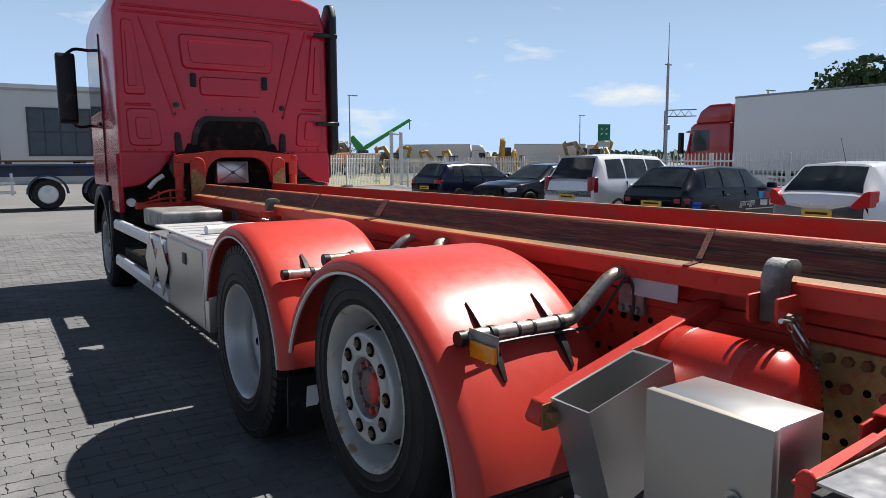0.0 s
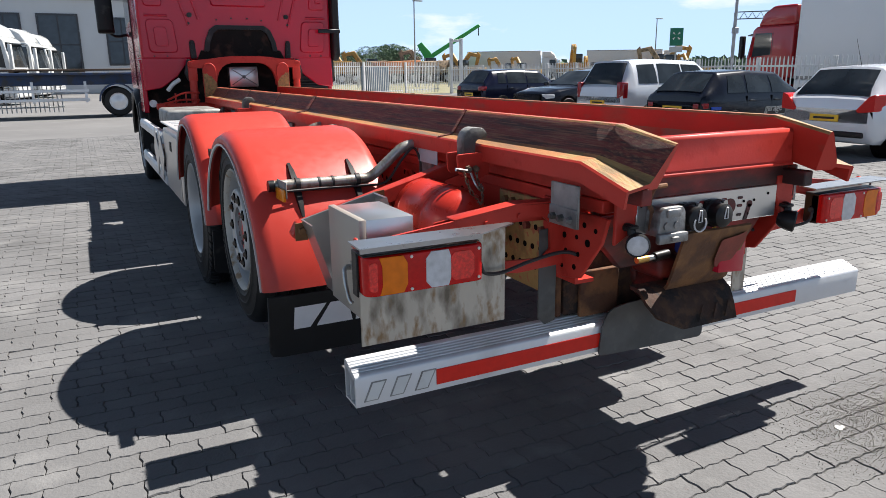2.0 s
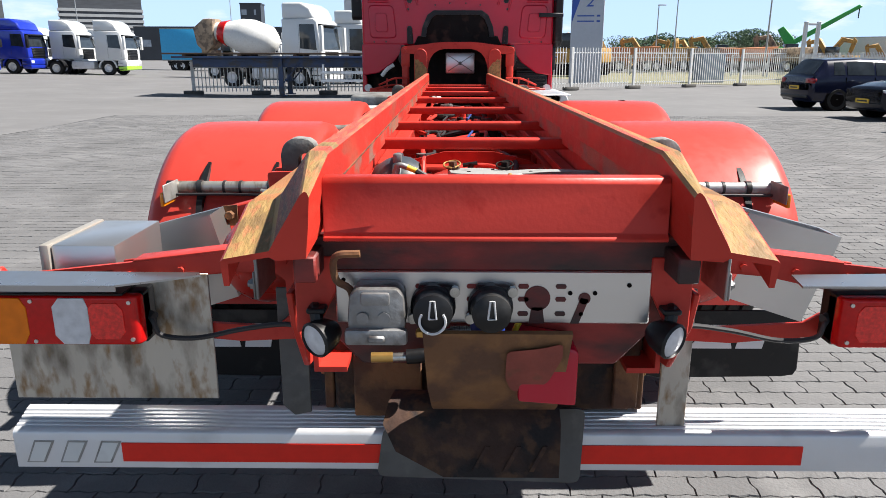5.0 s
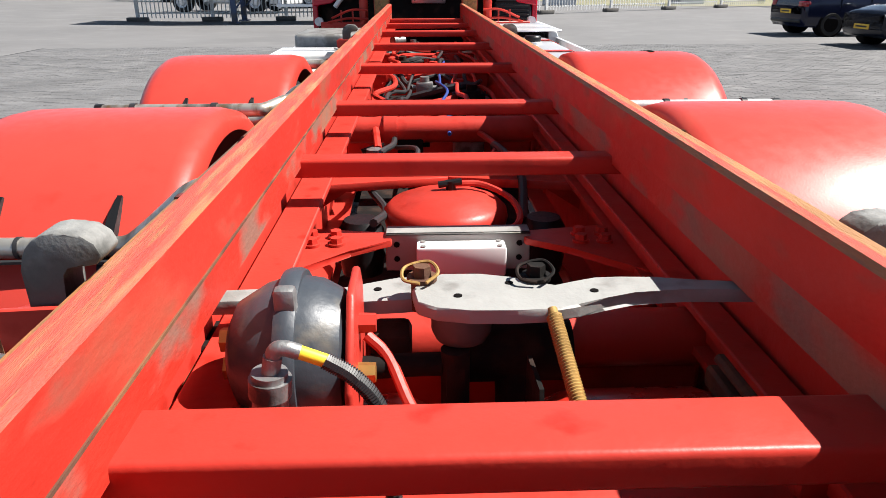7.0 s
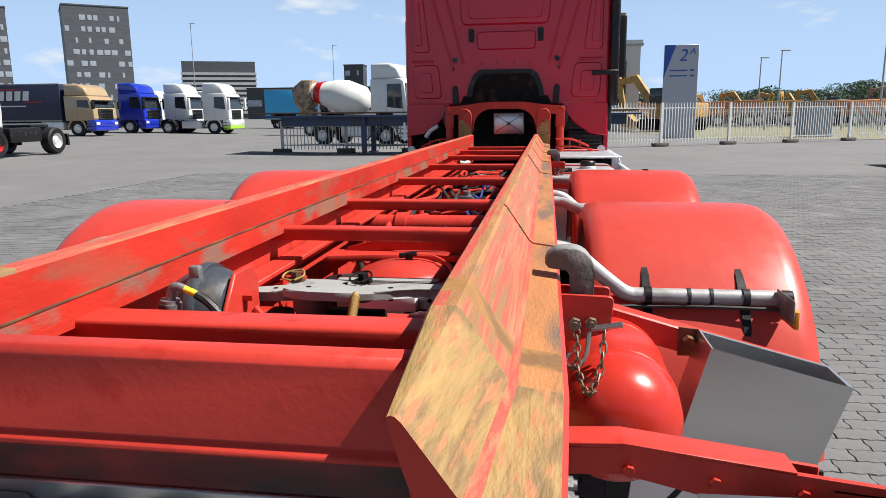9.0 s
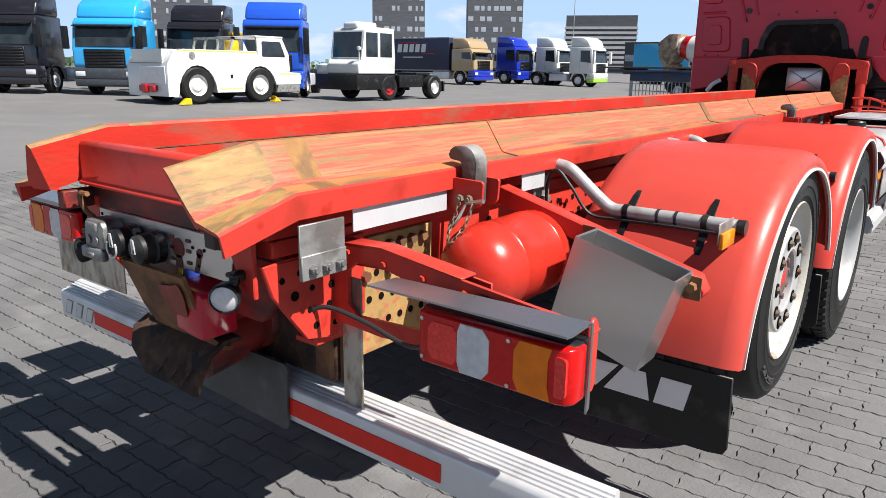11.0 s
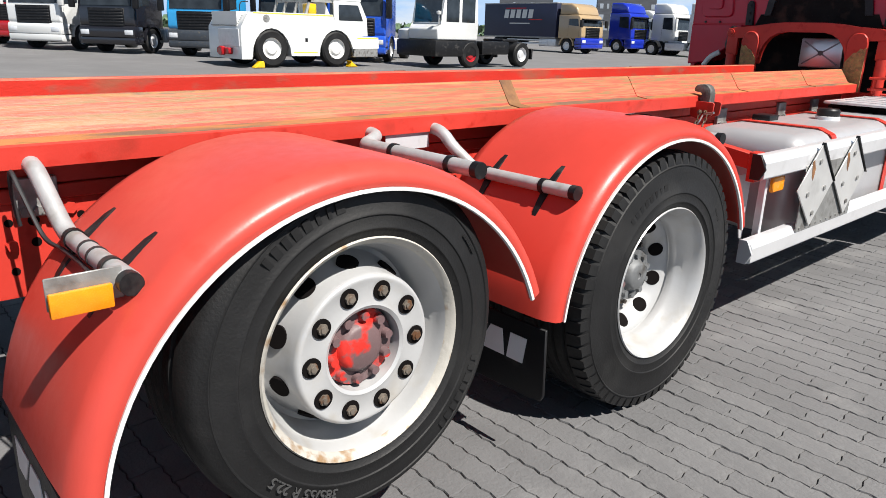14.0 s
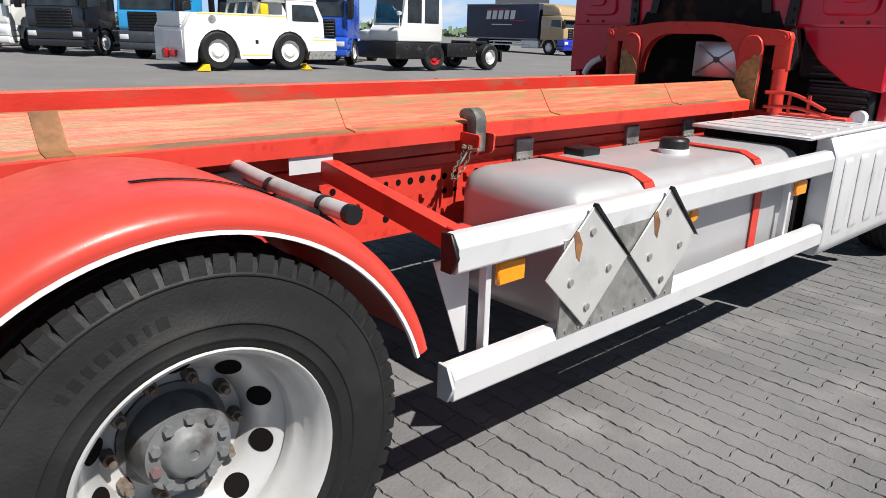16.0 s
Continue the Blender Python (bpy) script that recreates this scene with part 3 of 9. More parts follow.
prism(bm, [(0.168, 0.963), (0.186, 0.963), (0.205, 1.018), (0.188, 1.022)], "y", -1.9275, -1.924)
part("keyhole_cutout", bm, RED_SOOT_SHADE, panel)
for x, z in ((0.165, 1.032), (0.218, 1.032), (0.19, 0.985), (0.29, 1.05), (-0.32, 1.06)):
    bm = B()
    cyl(bm, (x, -1.9275, z), (x, -1.924, z), 0.005, n=8)
    part("drilled_hole", bm, HOLE_SHADE, panel)
# double air coupling
coup = part("air_coupling", (lambda b: (prism(b, [(-0.30, 0.962), (-0.19, 0.962), (-0.183, 0.985), (-0.187, 1.045), (-0.20, 1.062), (-0.285, 1.062), (-0.30, 1.045), (-0.305, 0.985)], "y", -1.995, -1.925, 0.008, 2), b)[1])(B()), CAST, panel, "grey cast twin air coupling with hinged flap")
bm = B()
box(bm, -0.31, -0.18, -2.008, -1.985, 0.942, 0.978, 0.008, 2)
box(bm, -0.275, -0.215, -2.004, -1.99, 1.028, 1.056, 0.006, 2)
box(bm, -0.262, -0.226, -2.014, -1.999, 0.950, 0.966, 0.004)
for x in (-0.272, -0.228):
    cyl(bm, (x, -2.0, 1.0), (x, -1.99, 1.0), 0.013, n=18)
part("flap", bm, CAST, coup)
for x, ring in ((-0.128, True), (-0.006, False)):
    bm = B()
    prism(bm, [(x - 0.042, 0.985), (x - 0.032, 0.972), (x + 0.045, 1.02), (x + 0.05, 1.045), (x + 0.035, 1.055), (x - 0.03, 1.055)], "y", -1.945, -1.925, 0.004)
    lathe(bm, [(0.0, -0.075), (0.030, -0.075), (0.041, -0.068), (0.043, -0.03), (0.048, -0.025), (0.048, 0.0)], (x, -1.925, 1.008), "y", 28)
    for dx, dz in ((-0.043, -0.03), (0.046, 0.03)):
        cyl(bm, (x + dx, -1.955, 1.012 + dz), (x + dx, -1.94, 1.012 + dz), 0.011, n=14, mi=1)
    if ring:
        for k in range(18):
            a, b2 = math.pi * (0.8 + 1.4 * k / 18), math.pi * (0.8 + 1.4 * (k + 1) / 18)
            tube(bm, [(x + 0.027 * math.cos(a), -2.003, 0.995 + 0.027 * math.sin(a)), (x + 0.027 * math.cos(b2), -2.003, 0.995 + 0.027 * math.sin(b2))], 0.003, 6, False, 2)
    tube(bm, [(x - 0.008, -2.002, 1.0), (x - 0.004, -2.004, 1.04), (x + 0.004, -2.004, 1.04), (x + 0.008, -2.002, 1.0), (x - 0.008, -2.002, 1.0)], 0.0022, 6, False, 2)
    part("power_socket", bm, [BLACK, CHROME, ALU], panel, "black power socket with sprung cap")
bm = B()
tube(bm, [(-0.275, -1.985, 1.135), (-0.325, -1.985, 1.128), (-0.328, -1.97, 1.075), (-0.30, -1.955, 1.045), (-0.298, -1.95, 0.98)], 0.008, 8)
part("latch_rod", bm, RUST_OCHRE, panel, "bent ochre latch rod")

placed()
# round work lamps
for s in (1, -1):
    bm = B()
    lathe(bm, [(0.0, 0.072), (0.024, 0.070), (0.038, 0.05), (0.046, 0.02), (0.048, 0.0), (0.043, -0.006), (0.041, 0.0)], (0, 0, 0), "y", 28)
    lathe(bm, [(0.041, 0.0), (0.025, -0.006), (0.0, -0.008)], (0, 0, 0), "y", 28, 1)
    turn = Matrix.Translation((s * 0.376, -1.965, 0.908)) @ Matrix.Scale(0.84, 4) @ Matrix.Rotation(radians(s * 38), 4, "Z") @ Matrix.Rotation(radians(8), 4, "X")
    bmesh.ops.transform(bm, matrix=turn, verts=bm.verts)
    lamp = part("work_lamp", bm, [BLACK, LENS_WHITE], lorry, "round black work lamp with clear lens")
    bm = B()
    box(bm, s * 0.376 - 0.02, s * 0.376 + 0.02, -1.945, -1.88, 0.958, 0.970, 0.003)
    tube(bm, [(s * 0.376, -1.935, 0.94), (s * 0.38, -1.925, 0.962), (s * 0.388, -1.885, 0.955)], 0.014, 8)
    part("lamp_bracket", bm, BLACK, lamp)

# tail lamp arms, plates and lamps
placed(0.006, 0, -0.013)
for s in (1, -1):
    bm = B()
    prism(bm, [(0.43, 1.02), (0.62, 1.03), (1.20, 0.965), (1.22, 0.90), (0.90, 0.90), (0.86, 0.93), (0.62, 0.985), (0.53, 0.98), (0.50, 0.955), (0.495, 0.86), (0.53, 0.830), (0.80, 0.845), (0.84, 0.87), (0.90, 0.87), (0.90, 0.815), (0.62, 0.79), (0.43, 0.80)], "y", -1.66, -1.648)
    box(bm, 0.43, 0.445, -1.66, -1.54, 0.79, 1.03, 0.003)
    prism(bm, [(0.44, 1.022), (0.62, 1.030), (0.88, 1.000), (0.88, 1.006), (0.62, 1.037), (0.44, 1.029)], "y", -1.66, -1.598, 0.002)
    prism(bm, [(0.43, 1.02), (0.62, 1.028), (0.93, 0.99), (0.93, 0.93), (0.62, 0.96), (0.43, 0.95)], "y", -1.606, -1.598, 0.002)
    prism(bm, [(0.93, 0.975), (1.225, 0.950), (1.225, 0.957), (0.93, 0.982)], "y", -1.66, -1.625, 0.002)
    arm = part("tail_lamp_arm", side(bm, s), RED, lorry, "folded red lamp arm with cut-out")
    for k in range(5):
        bm = B()
        hexnut(bm, (0.50 + 0.13 * k, -1.66, 1.005 - 0.012 * k), "-y", 0.010, 0.009)
        part("arm_bolt", side(bm, s), RED, arm)
    if s < 0:
        bm = B()
        box(bm, 0.690, 1.220, -1.672, -1.666, 0.632, 0.975, 0.002)
        part("backing_plate", side(bm, s), STEEL_DIRTY, lorry, "dirty stainless backing plate")
    bm = B()
    foot = 0.50 if s > 0 else 0.58
    prism(bm, [(0.455, foot), (0.50, foot - 0.01), (0.53, foot + 0.02), (0.53, 0.93), (0.455, 0.93)], "y", -1.645, -1.637, 0.002)
    # sunlit offside strip gets pale steel, nearside dark: light put into the colour
    part("hanger_strip", side(bm, s), STEEL_DIRTY if s > 0 else DARK_STEEL, lorry, "dull steel hanger strip toned for the light on its side")
    bm = B()
    if s > 0:
        prism(bm, [(0.708, -1.804), (1.236, -1.800), (1.240, -1.785), (1.236, -1.692), (0.724, -1.714)], "z", 0.986, 0.991)
        prism(bm, [(-1.702, 0.99), (-1.694, 0.99), (-1.690, 0.80), (-1.704, 0.79)], "x", 1.2365, 1.2405)
    else:
        prism(bm, [(0.69, -1.72), (0.86, -1.802), (1.262, -1.800), (1.258, -1.690), (0.70, -1.700)], "z", 0.982, 0.987)
        box(bm, 0.86, 1.262, -1.806, -1.801, 0.972, 0.987)
    part("lamp_hood", side(bm, s), STEEL_HOOD, lorry, "bent stainless lamp hood")
    bm = B()
    prism(bm, [(-1.672, 0.97), (-1.66, 0.985), (-1.645, 0.985), (-1.632, 0.97), (-1.632, 0.83), (-1.645, 0.815), (-1.672, 0.815)], "x", 1.214, 1.224, 0.003)
    part("end_bracket", side(bm, s), RED, lorry, "red rounded end bracket")
    bm = B()
    prism(bm, [(-1.672, 0.818), (-1.735, 0.818), (-1.742, 0.824), (-1.742, 0.944), (-1.735, 0.950), (-1.672, 0.950)], "x", 0.828, 1.228, 0.004)
    if s < 0:
        box(bm, 1.236, 1.243, -1.715, -1.672, 0.812, 0.957, 0.003)
        box(bm, 0.86, 1.243, -1.775, -1.672, 0.951, 0.957, 0.002)
    lampu = part("tail_lamp", side(bm, s), BLACK, lorry, "tail lamp with red, amber and clear lenses")
    bm = B()
    prism(bm, [(0.828, -1.744), (0.834, -1.762), (0.85, -1.768), (1.20, -1.768), (1.222, -1.762), (1.234, -1.744), (1.234, -1.700), (0.828, -1.700)], "z", 0.822, 0.947, 0.008, 3)
    lens = part("lens", side(bm, s), LENS_RED, lampu, "glossy red lens")
    fields = (("reversing_lens", LENS_WHITE, "clear reversing lens", [(0.958, 0.826), (1.018, 0.826), (1.036, 0.848), (1.036, 0.921), (1.018, 0.943), (0.958, 0.943), (0.950, 0.920), (0.950, 0.850)]),
              ("indicator_lens", LENS_AMBER, "amber lens", [(1.112, 0.826), (1.190, 0.826), (1.180, 0.855), (1.180, 0.914), (1.190, 0.943), (1.112, 0.943), (1.098, 0.918), (1.098, 0.852)]),
              ("brake_lens", LENS_BRIGHT, "bright red brake lens", [(0.880, 0.838), (0.938, 0.838), (0.950, 0.853), (0.950, 0.916), (0.938, 0.931), (0.880, 0.931), (0.866, 0.912), (0.866, 0.857)]))
    for name, m, lab, pts in fields:
        bm = B()
        prism(bm, pts, "y", -1.7700, -1.764, 0.001)
        part(name, side(bm, s), m, lampu, lab)
    bm = B()
    prism(bm, rounded([(1.196, 0.838), (1.222, 0.842), (1.222, 0.927), (1.196, 0.931)], 0.008), "y", -1.7685, -1.755, 0.001)
    part("position_lens", side(bm, s), LENS_BRIGHT, lampu, "bright red end lens")
    for x, z in ((0.85, 0.932), (0.85, 0.838), (1.085, 0.935), (1.085, 0.833)):
        bm = B()
        cyl(bm, (x, -1.771, z), (x, -1.765, z), 0.005, n=10)
        part("screw_head", side(bm, s), STEEL, lampu)
    bm = B()
    tube(bm, [(0.852, -1.70, 0.885), (0.82, -1.72, 0.87), (0.80, -1.72, 0.83), (0.72, -1.70, 0.815), (0.60, -1.70, 0.84), (0.48, -1.72, 0.86), (0.42, -1.75, 0.84)], 0.0065, 8)
    cyl(bm, (0.845, -1.70, 0.885), (0.815, -1.715, 0.878), 0.011, n=12)
    part("lamp_cable", side(bm, s), CABLE, lorry)

# underrun bumper: ribbed aluminium section with tape
placed(0, 0.053, -0.022)
bm = B()
ribs = [(-1.728, 0.437), (-1.728, 0.536), (-1.725, 0.543), (-1.718, 0.548)]
for k in range(5):
    y, z = -1.712 + k * 0.0125, 0.5500 + k * 0.0047
    ribs += [(y, z), (y + 0.0016, z - 0.0045), (y + 0.0042, z - 0.0035), (y + 0.0056, z + 0.0021)]
ribs += [(-1.647, 0.574), (-1.636, 0.575), (-1.628, 0.566), (-1.628, 0.437), (-1.637, 0.437), (-1.637, 0.552), (-1.650, 0.552), (-1.719, 0.528), (-1.719, 0.437)]
prism(bm, ribs, "x", -1.256, 1.284)
box(bm, -1.256, 1.284, -1.7185, -1.6375, 0.437, 0.445)
box(bm, -1.256, 1.284, -1.682, -1.676, 0.4455, 0.538)
bumper = part("underrun_bumper", bm, ALU, lorry, "ribbed aluminium underrun bumper")
for x0, x1 in ((-0.967, -0.27), (0.24, 0.843)):
    bm = B()
    box(bm, x0, x1, -1.7315, -1.728, 0.457, 0.512)
    part("reflective_tape", bm, STRIPE, bumper, "red reflective tape")
# plain slanted marks in place of the maker's sticker
for x in (-1.225, -1.135, -1.045):
    bm = B()
    prism(bm, [(x - 0.004, 0.452), (x + 0.046, 0.452), (x + 0.078, 0.517), (x + 0.024, 0.517)], "y", -1.7300, -1.728)
    mark = part("sticker_mark", bm, GALV, bumper, "white sticker mark with a grey outline")
    bm = B()
    prism(bm, [(x + 0.003, 0.456), (x + 0.042, 0.456), (x + 0.070, 0.513), (x + 0.028, 0.513)], "y", -1.7312, -1.7299)
    part("mark_face", bm, WHITE, mark)
for s in (1, -1):
    bm = B()
    box(bm, 0.405, 0.430, -1.66, -1.58, 0.58, 0.98, 0.004)
    part("bumper_bracket", side(bm, s), RUST, lorry)
bm = B()
prism(bm, rounded([(-0.285, 0.424), (0.255, 0.406), (0.260, 0.626), (-0.145, 0.618), (-0.235, 0.604), (-0.268, 0.552)], 0.02), "y", -1.742, -1.734, 0.002)
part("bumper_guard_plate", bm, DARK_STEEL, lorry, "dark grey steel guard plate with a rounded corner")
placed()
# rusty drawbar coupling: bent catch plate above a ragged lower lip


def bent_sheet(rows, thick):
    """Sheet through rows of (left x, right x, y, z), thickened downwards."""
    bm = B()
    n = 7
    grid = [[bm.verts.new((a + (b - a) * k / (n - 1), y, z)) for k in range(n)] for a, b, y, z in rows]
    for p, q in zip(grid, grid[1:]):
        for k in range(n - 1):
            bm.faces.new((p[k], p[k + 1], q[k + 1], q[k]))
    bmesh.ops.recalc_face_normals(bm, faces=bm.faces)
    bmesh.ops.solidify(bm, geom=bm.faces[:], thickness=thick)
    return bm


catch = part("catch_plate", bent_sheet([(-0.150, 0.168, -1.952, 0.918), (-0.146, 0.165, -1.925, 0.842), (-0.142, 0.160, -1.897, 0.765), (-0.134, 0.156, -1.868, 0.705), (-0.126, 0.150, -1.835, 0.672), (-0.122, 0.146, -1.795, 0.655)], 0.012), RUST_OCHRE, lorry, "bent ochre catch plate worn to rust")
bm = B()
prism(bm, rounded([(0.030, 0.80), (0.045, 0.765), (0.085, 0.762), (0.125, 0.79), (0.150, 0.86), (0.148, 0.898), (0.105, 0.885), (0.030, 0.875)], 0.012), "y", 0.0, 0.0022)
for v in bm.verts:
    v.co.y += -1.952 + (0.918 - v.co.z) * 0.355 - 0.0105
part("paint_patch", bm, RED_PATCH, catch, "faded red paint patch")
lip = part("coupling_lip", bent_sheet([(-0.225, 0.165, -1.775, 0.700), (-0.236, 0.165, -1.835, 0.700), (-0.246, 0.164, -1.885, 0.668), (-0.215, 0.160, -1.915, 0.615), (-0.105, 0.156, -1.935, 0.562)], 0.014), RUST_DARK, lorry, "dark rusty lower coupling lip hanging down")
for x in (-0.02, 0.05, 0.11):
    bm = B()
    prism(bm, [(x - 0.022, 0.580), (x - 0.012, 0.580), (x + 0.020, 0.632), (x + 0.010, 0.632)], "y", 0.0, 0.004)
    for v in bm.verts:
        v.co.y += -1.935 + (v.co.z - 0.562) * 0.36 - 0.011
    part("embossed_mark", bm, RUST_DARK, lip)
bm = B()
cyl(bm, (0.01, -1.83, 0.62), (0.01, -1.58, 0.66), 0.085, n=28)
lathe(bm, [(0.0, 0.0), (0.11, 0.0), (0.118, 0.012), (0.118, 0.04), (0.10, 0.05)], (0.03, -1.64, 0.70), "y", 28)
part("coupling_housing", bm, RED_SOOT_SHADE, lorry, "blackened red coupling housing")
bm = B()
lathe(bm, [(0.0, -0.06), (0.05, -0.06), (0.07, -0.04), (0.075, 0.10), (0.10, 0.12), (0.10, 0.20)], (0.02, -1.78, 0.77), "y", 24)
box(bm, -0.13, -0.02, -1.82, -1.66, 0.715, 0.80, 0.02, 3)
coupling = part("drawbar_coupling", bm, RED_SOOT_SHADE, lorry, "blackened red drawbar coupling body")
bm = B()
prism(bm, [(0.060, 0.74), (0.19, 0.73), (0.192, 0.858), (0.18, 0.868), (0.072, 0.884), (0.060, 0.875)], "y", -1.915, -1.80, 0.010, 2)
part("release_box", bm, CAB_RED, coupling, "red release housing")
bm = B()
cyl(bm, (-0.272, -1.85, 0.818), (-0.222, -1.85, 0.819), 0.012, n=14)
cyl(bm, (-0.222, -1.85, 0.819), (-0.192, -1.85, 0.820), 0.010, n=14, mi=1)
cyl(bm, (-0.192, -1.85, 0.820), (-0.125, -1.845, 0.823), 0.017, n=14, mi=2)
part("handle", bm, [BRASS, CHROME, BLACK], coupling, "worn brass and black release handle")
bm = B()
box(bm, -0.165, -0.118, -1.945, -1.925, 0.905, 0.922, 0.003)
clip = part("handle_clip", bm, BRASS, coupling, "brass clip at the plate's edge")
bm = B()
cyl(bm, (-0.118, -1.935, 0.914), (-0.09, -1.93, 0.914), 0.008, n=12)
coil = [(-0.09 + 0.042 * k / 90, -1.93 + 0.012 * math.cos(0.6 * k), 0.914 + 0.012 * math.sin(0.6 * k)) for k in range(91)]
tube(bm, coil, 0.0022, 5, False)
part("clip_spring", bm, CHROME, clip, "bright coil spring")
bm = B()
box(bm, -0.045, 0.035, -1.84, -1.76, 0.80, 0.93, 0.02, 3)
part("blue_housing", bm, BLUE_PAINT, coupling, "blue painted housing")
bm = B()
tube(bm, [(0.075, -1.86, 0.97), (0.066, -1.88, 0.93), (0.052, -1.885, 0.90), (0.048, -1.88, 0.86)], 0.007, 8)
part("yellow_hose", bm, YELLOW, coupling)
for x0, x1, z0, z1 in ((-0.345, -0.165, 0.555, 0.735), (0.34, 0.405, 0.58, 0.78)):
    bm = B()
    box(bm, x0, x1, -1.645, -1.625, z0, z1, 0.004)
    part("mounting_plate", bm, RUST, lorry, "rusty coupling mounting plate")
bm = B()
box(bm, -0.40, 0.40, -1.62, -1.55, 0.56, 0.80, 0.01)
part("coupling_mount", bm, RUST_DARK, lorry, "dark rusty coupling mounting plates")

# carrier beams for the wheel chock bins, air tanks
for s in (1, -1):
    placed(0, 0.03, -0.012 if s > 0 else -0.025)
    bm = B()
    prism(bm, [(0.47, 1.10), (0.50, 1.10), (1.21, 0.905), (1.235, 0.86), (1.225, 0.84), (1.19, 0.845), (0.47, 1.045)], "y", -0.965, -0.905, 0.004)
    part("bin_carrier", side(bm, s), RED, lorry, "red slanting carrier beam")
    bm = B()
    # open sheet bin: outline in x and z, tilted with the carrier
    out = [(0.885, 1.005), (1.20, 0.922), (1.105, 0.625), (0.81, 0.722)]
    inn = [(0.892, 1.001), (1.192, 0.922), (1.099, 0.636), (0.819, 0.729)]
    y0, y1 = -1.115, -0.972
    lo = [bm.verts.new((x, y0, z)) for x, z in out]
    li = [bm.verts.new((x, y0 + 0.006, z)) for x, z in inn]
    ho = [bm.verts.new((x, y1, z)) for x, z in out]
    hi = [bm.verts.new((x, y1 - 0.006, z)) for x, z in inn]
    bm.faces.new(lo)
    bm.faces.new(ho[::-1])
    bm.faces.new(li)
    bm.faces.new(hi[::-1])
    for a in (1, 2, 3):
        b2 = (a + 1) % 4
        bm.faces.new((lo[a], lo[b2], ho[b2], ho[a]))
        bm.faces.new((li[a], li[b2], hi[b2], hi[a]))
    for p, q in ((lo[0], lo[1]), (lo[1], ho[1]), (ho[1], ho[0]), (ho[0], lo[0])):
        tw = {lo[0]: li[0], lo[1]: li[1], ho[1]: hi[1], ho[0]: hi[0]}
        bm.faces.new((p, q, tw[q], tw[p]))
    bin_ = part("chock_bin", side(bm, s), STEEL, lorry, "open stainless wheel chock bin", 30)
    bm = B()
    for x, z in ((0.862, 0.975), (1.20, 0.875)):
        bm = B()
        prism(bm, [(x - 0.025, z - 0.04), (x + 0.025, z - 0.04), (x + 0.025, z + 0.03), (x - 0.025, z + 0.035)], "y", -0.972, -0.966)
        lug = part("bolt_plate", side(bm, s), RUST_OCHRE, bin_)
        bm = B()
        hexnut(bm, (x, -0.972, z), "-y", 0.016, 0.022)
        part("bolt", side(bm, s), RUST_OCHRE, lug)
    placed(0, 0.145, 0.016)
    bm = B()
    lathe(bm, [(0.0, -1.50), (0.06, -1.493), (0.11, -1.465), (0.135, -1.42), (0.14, -1.37), (0.14, -1.349), (0.1425, -1.345), (0.14, -1.341), (0.14, -1.139), (0.1425, -1.135), (0.14, -1.131), (0.14, -1.09), (0.11, -1.035), (0.0, -1.015)], (0.66, 0, 0.865), "y", 32)
    tank = part("air_tank", side(bm, s), RED_GLOSS, lorry, "red painted air tank")
    bm = B()
    box(bm, 0.635, 0.66, -1.493, -1.489, 0.885, 0.91)
    part("data_plate", side(bm, s), ALU, tank)
placed()
# stainless electrical box on the nearside, lid facing outwards
bm = B()
box(bm, -1.152, -0.982, -1.550, -1.250, 0.672, 1.0, 0.004, 2)
ebox = part("electrical_box", bm, STEEL, lorry, "stainless electrical box with a beige-tinted lid")
bm = B()
box(bm, -1.180, -1.154, -1.560, -1.245, 0.662, 1.004, 0.005, 2)
part("box_lid", bm, LID, ebox, "beige-tinted lid")
bm = B()
box(bm, -0.982, -0.90, -1.46, -1.38, 0.80, 0.90, 0.01)
part("mounting_foot", bm, RED, ebox)
bm = B()
cyl(bm, (-1.180, -1.482, 0.832), (-1.188, -1.482, 0.832), 0.020, n=20)
cyl(bm, (-1.188, -1.482, 0.832), (-1.205, -1.482, 0.832), 0.010, n=14)
tube(bm, [(-1.200, -1.482, 0.832), (-1.210, -1.486, 0.825), (-1.214, -1.50, 0.79), (-1.212, -1.528, 0.735), (-1.205, -1.538, 0.722)], 0.0075, 10)
part("latch", bm, CHROME, ebox)

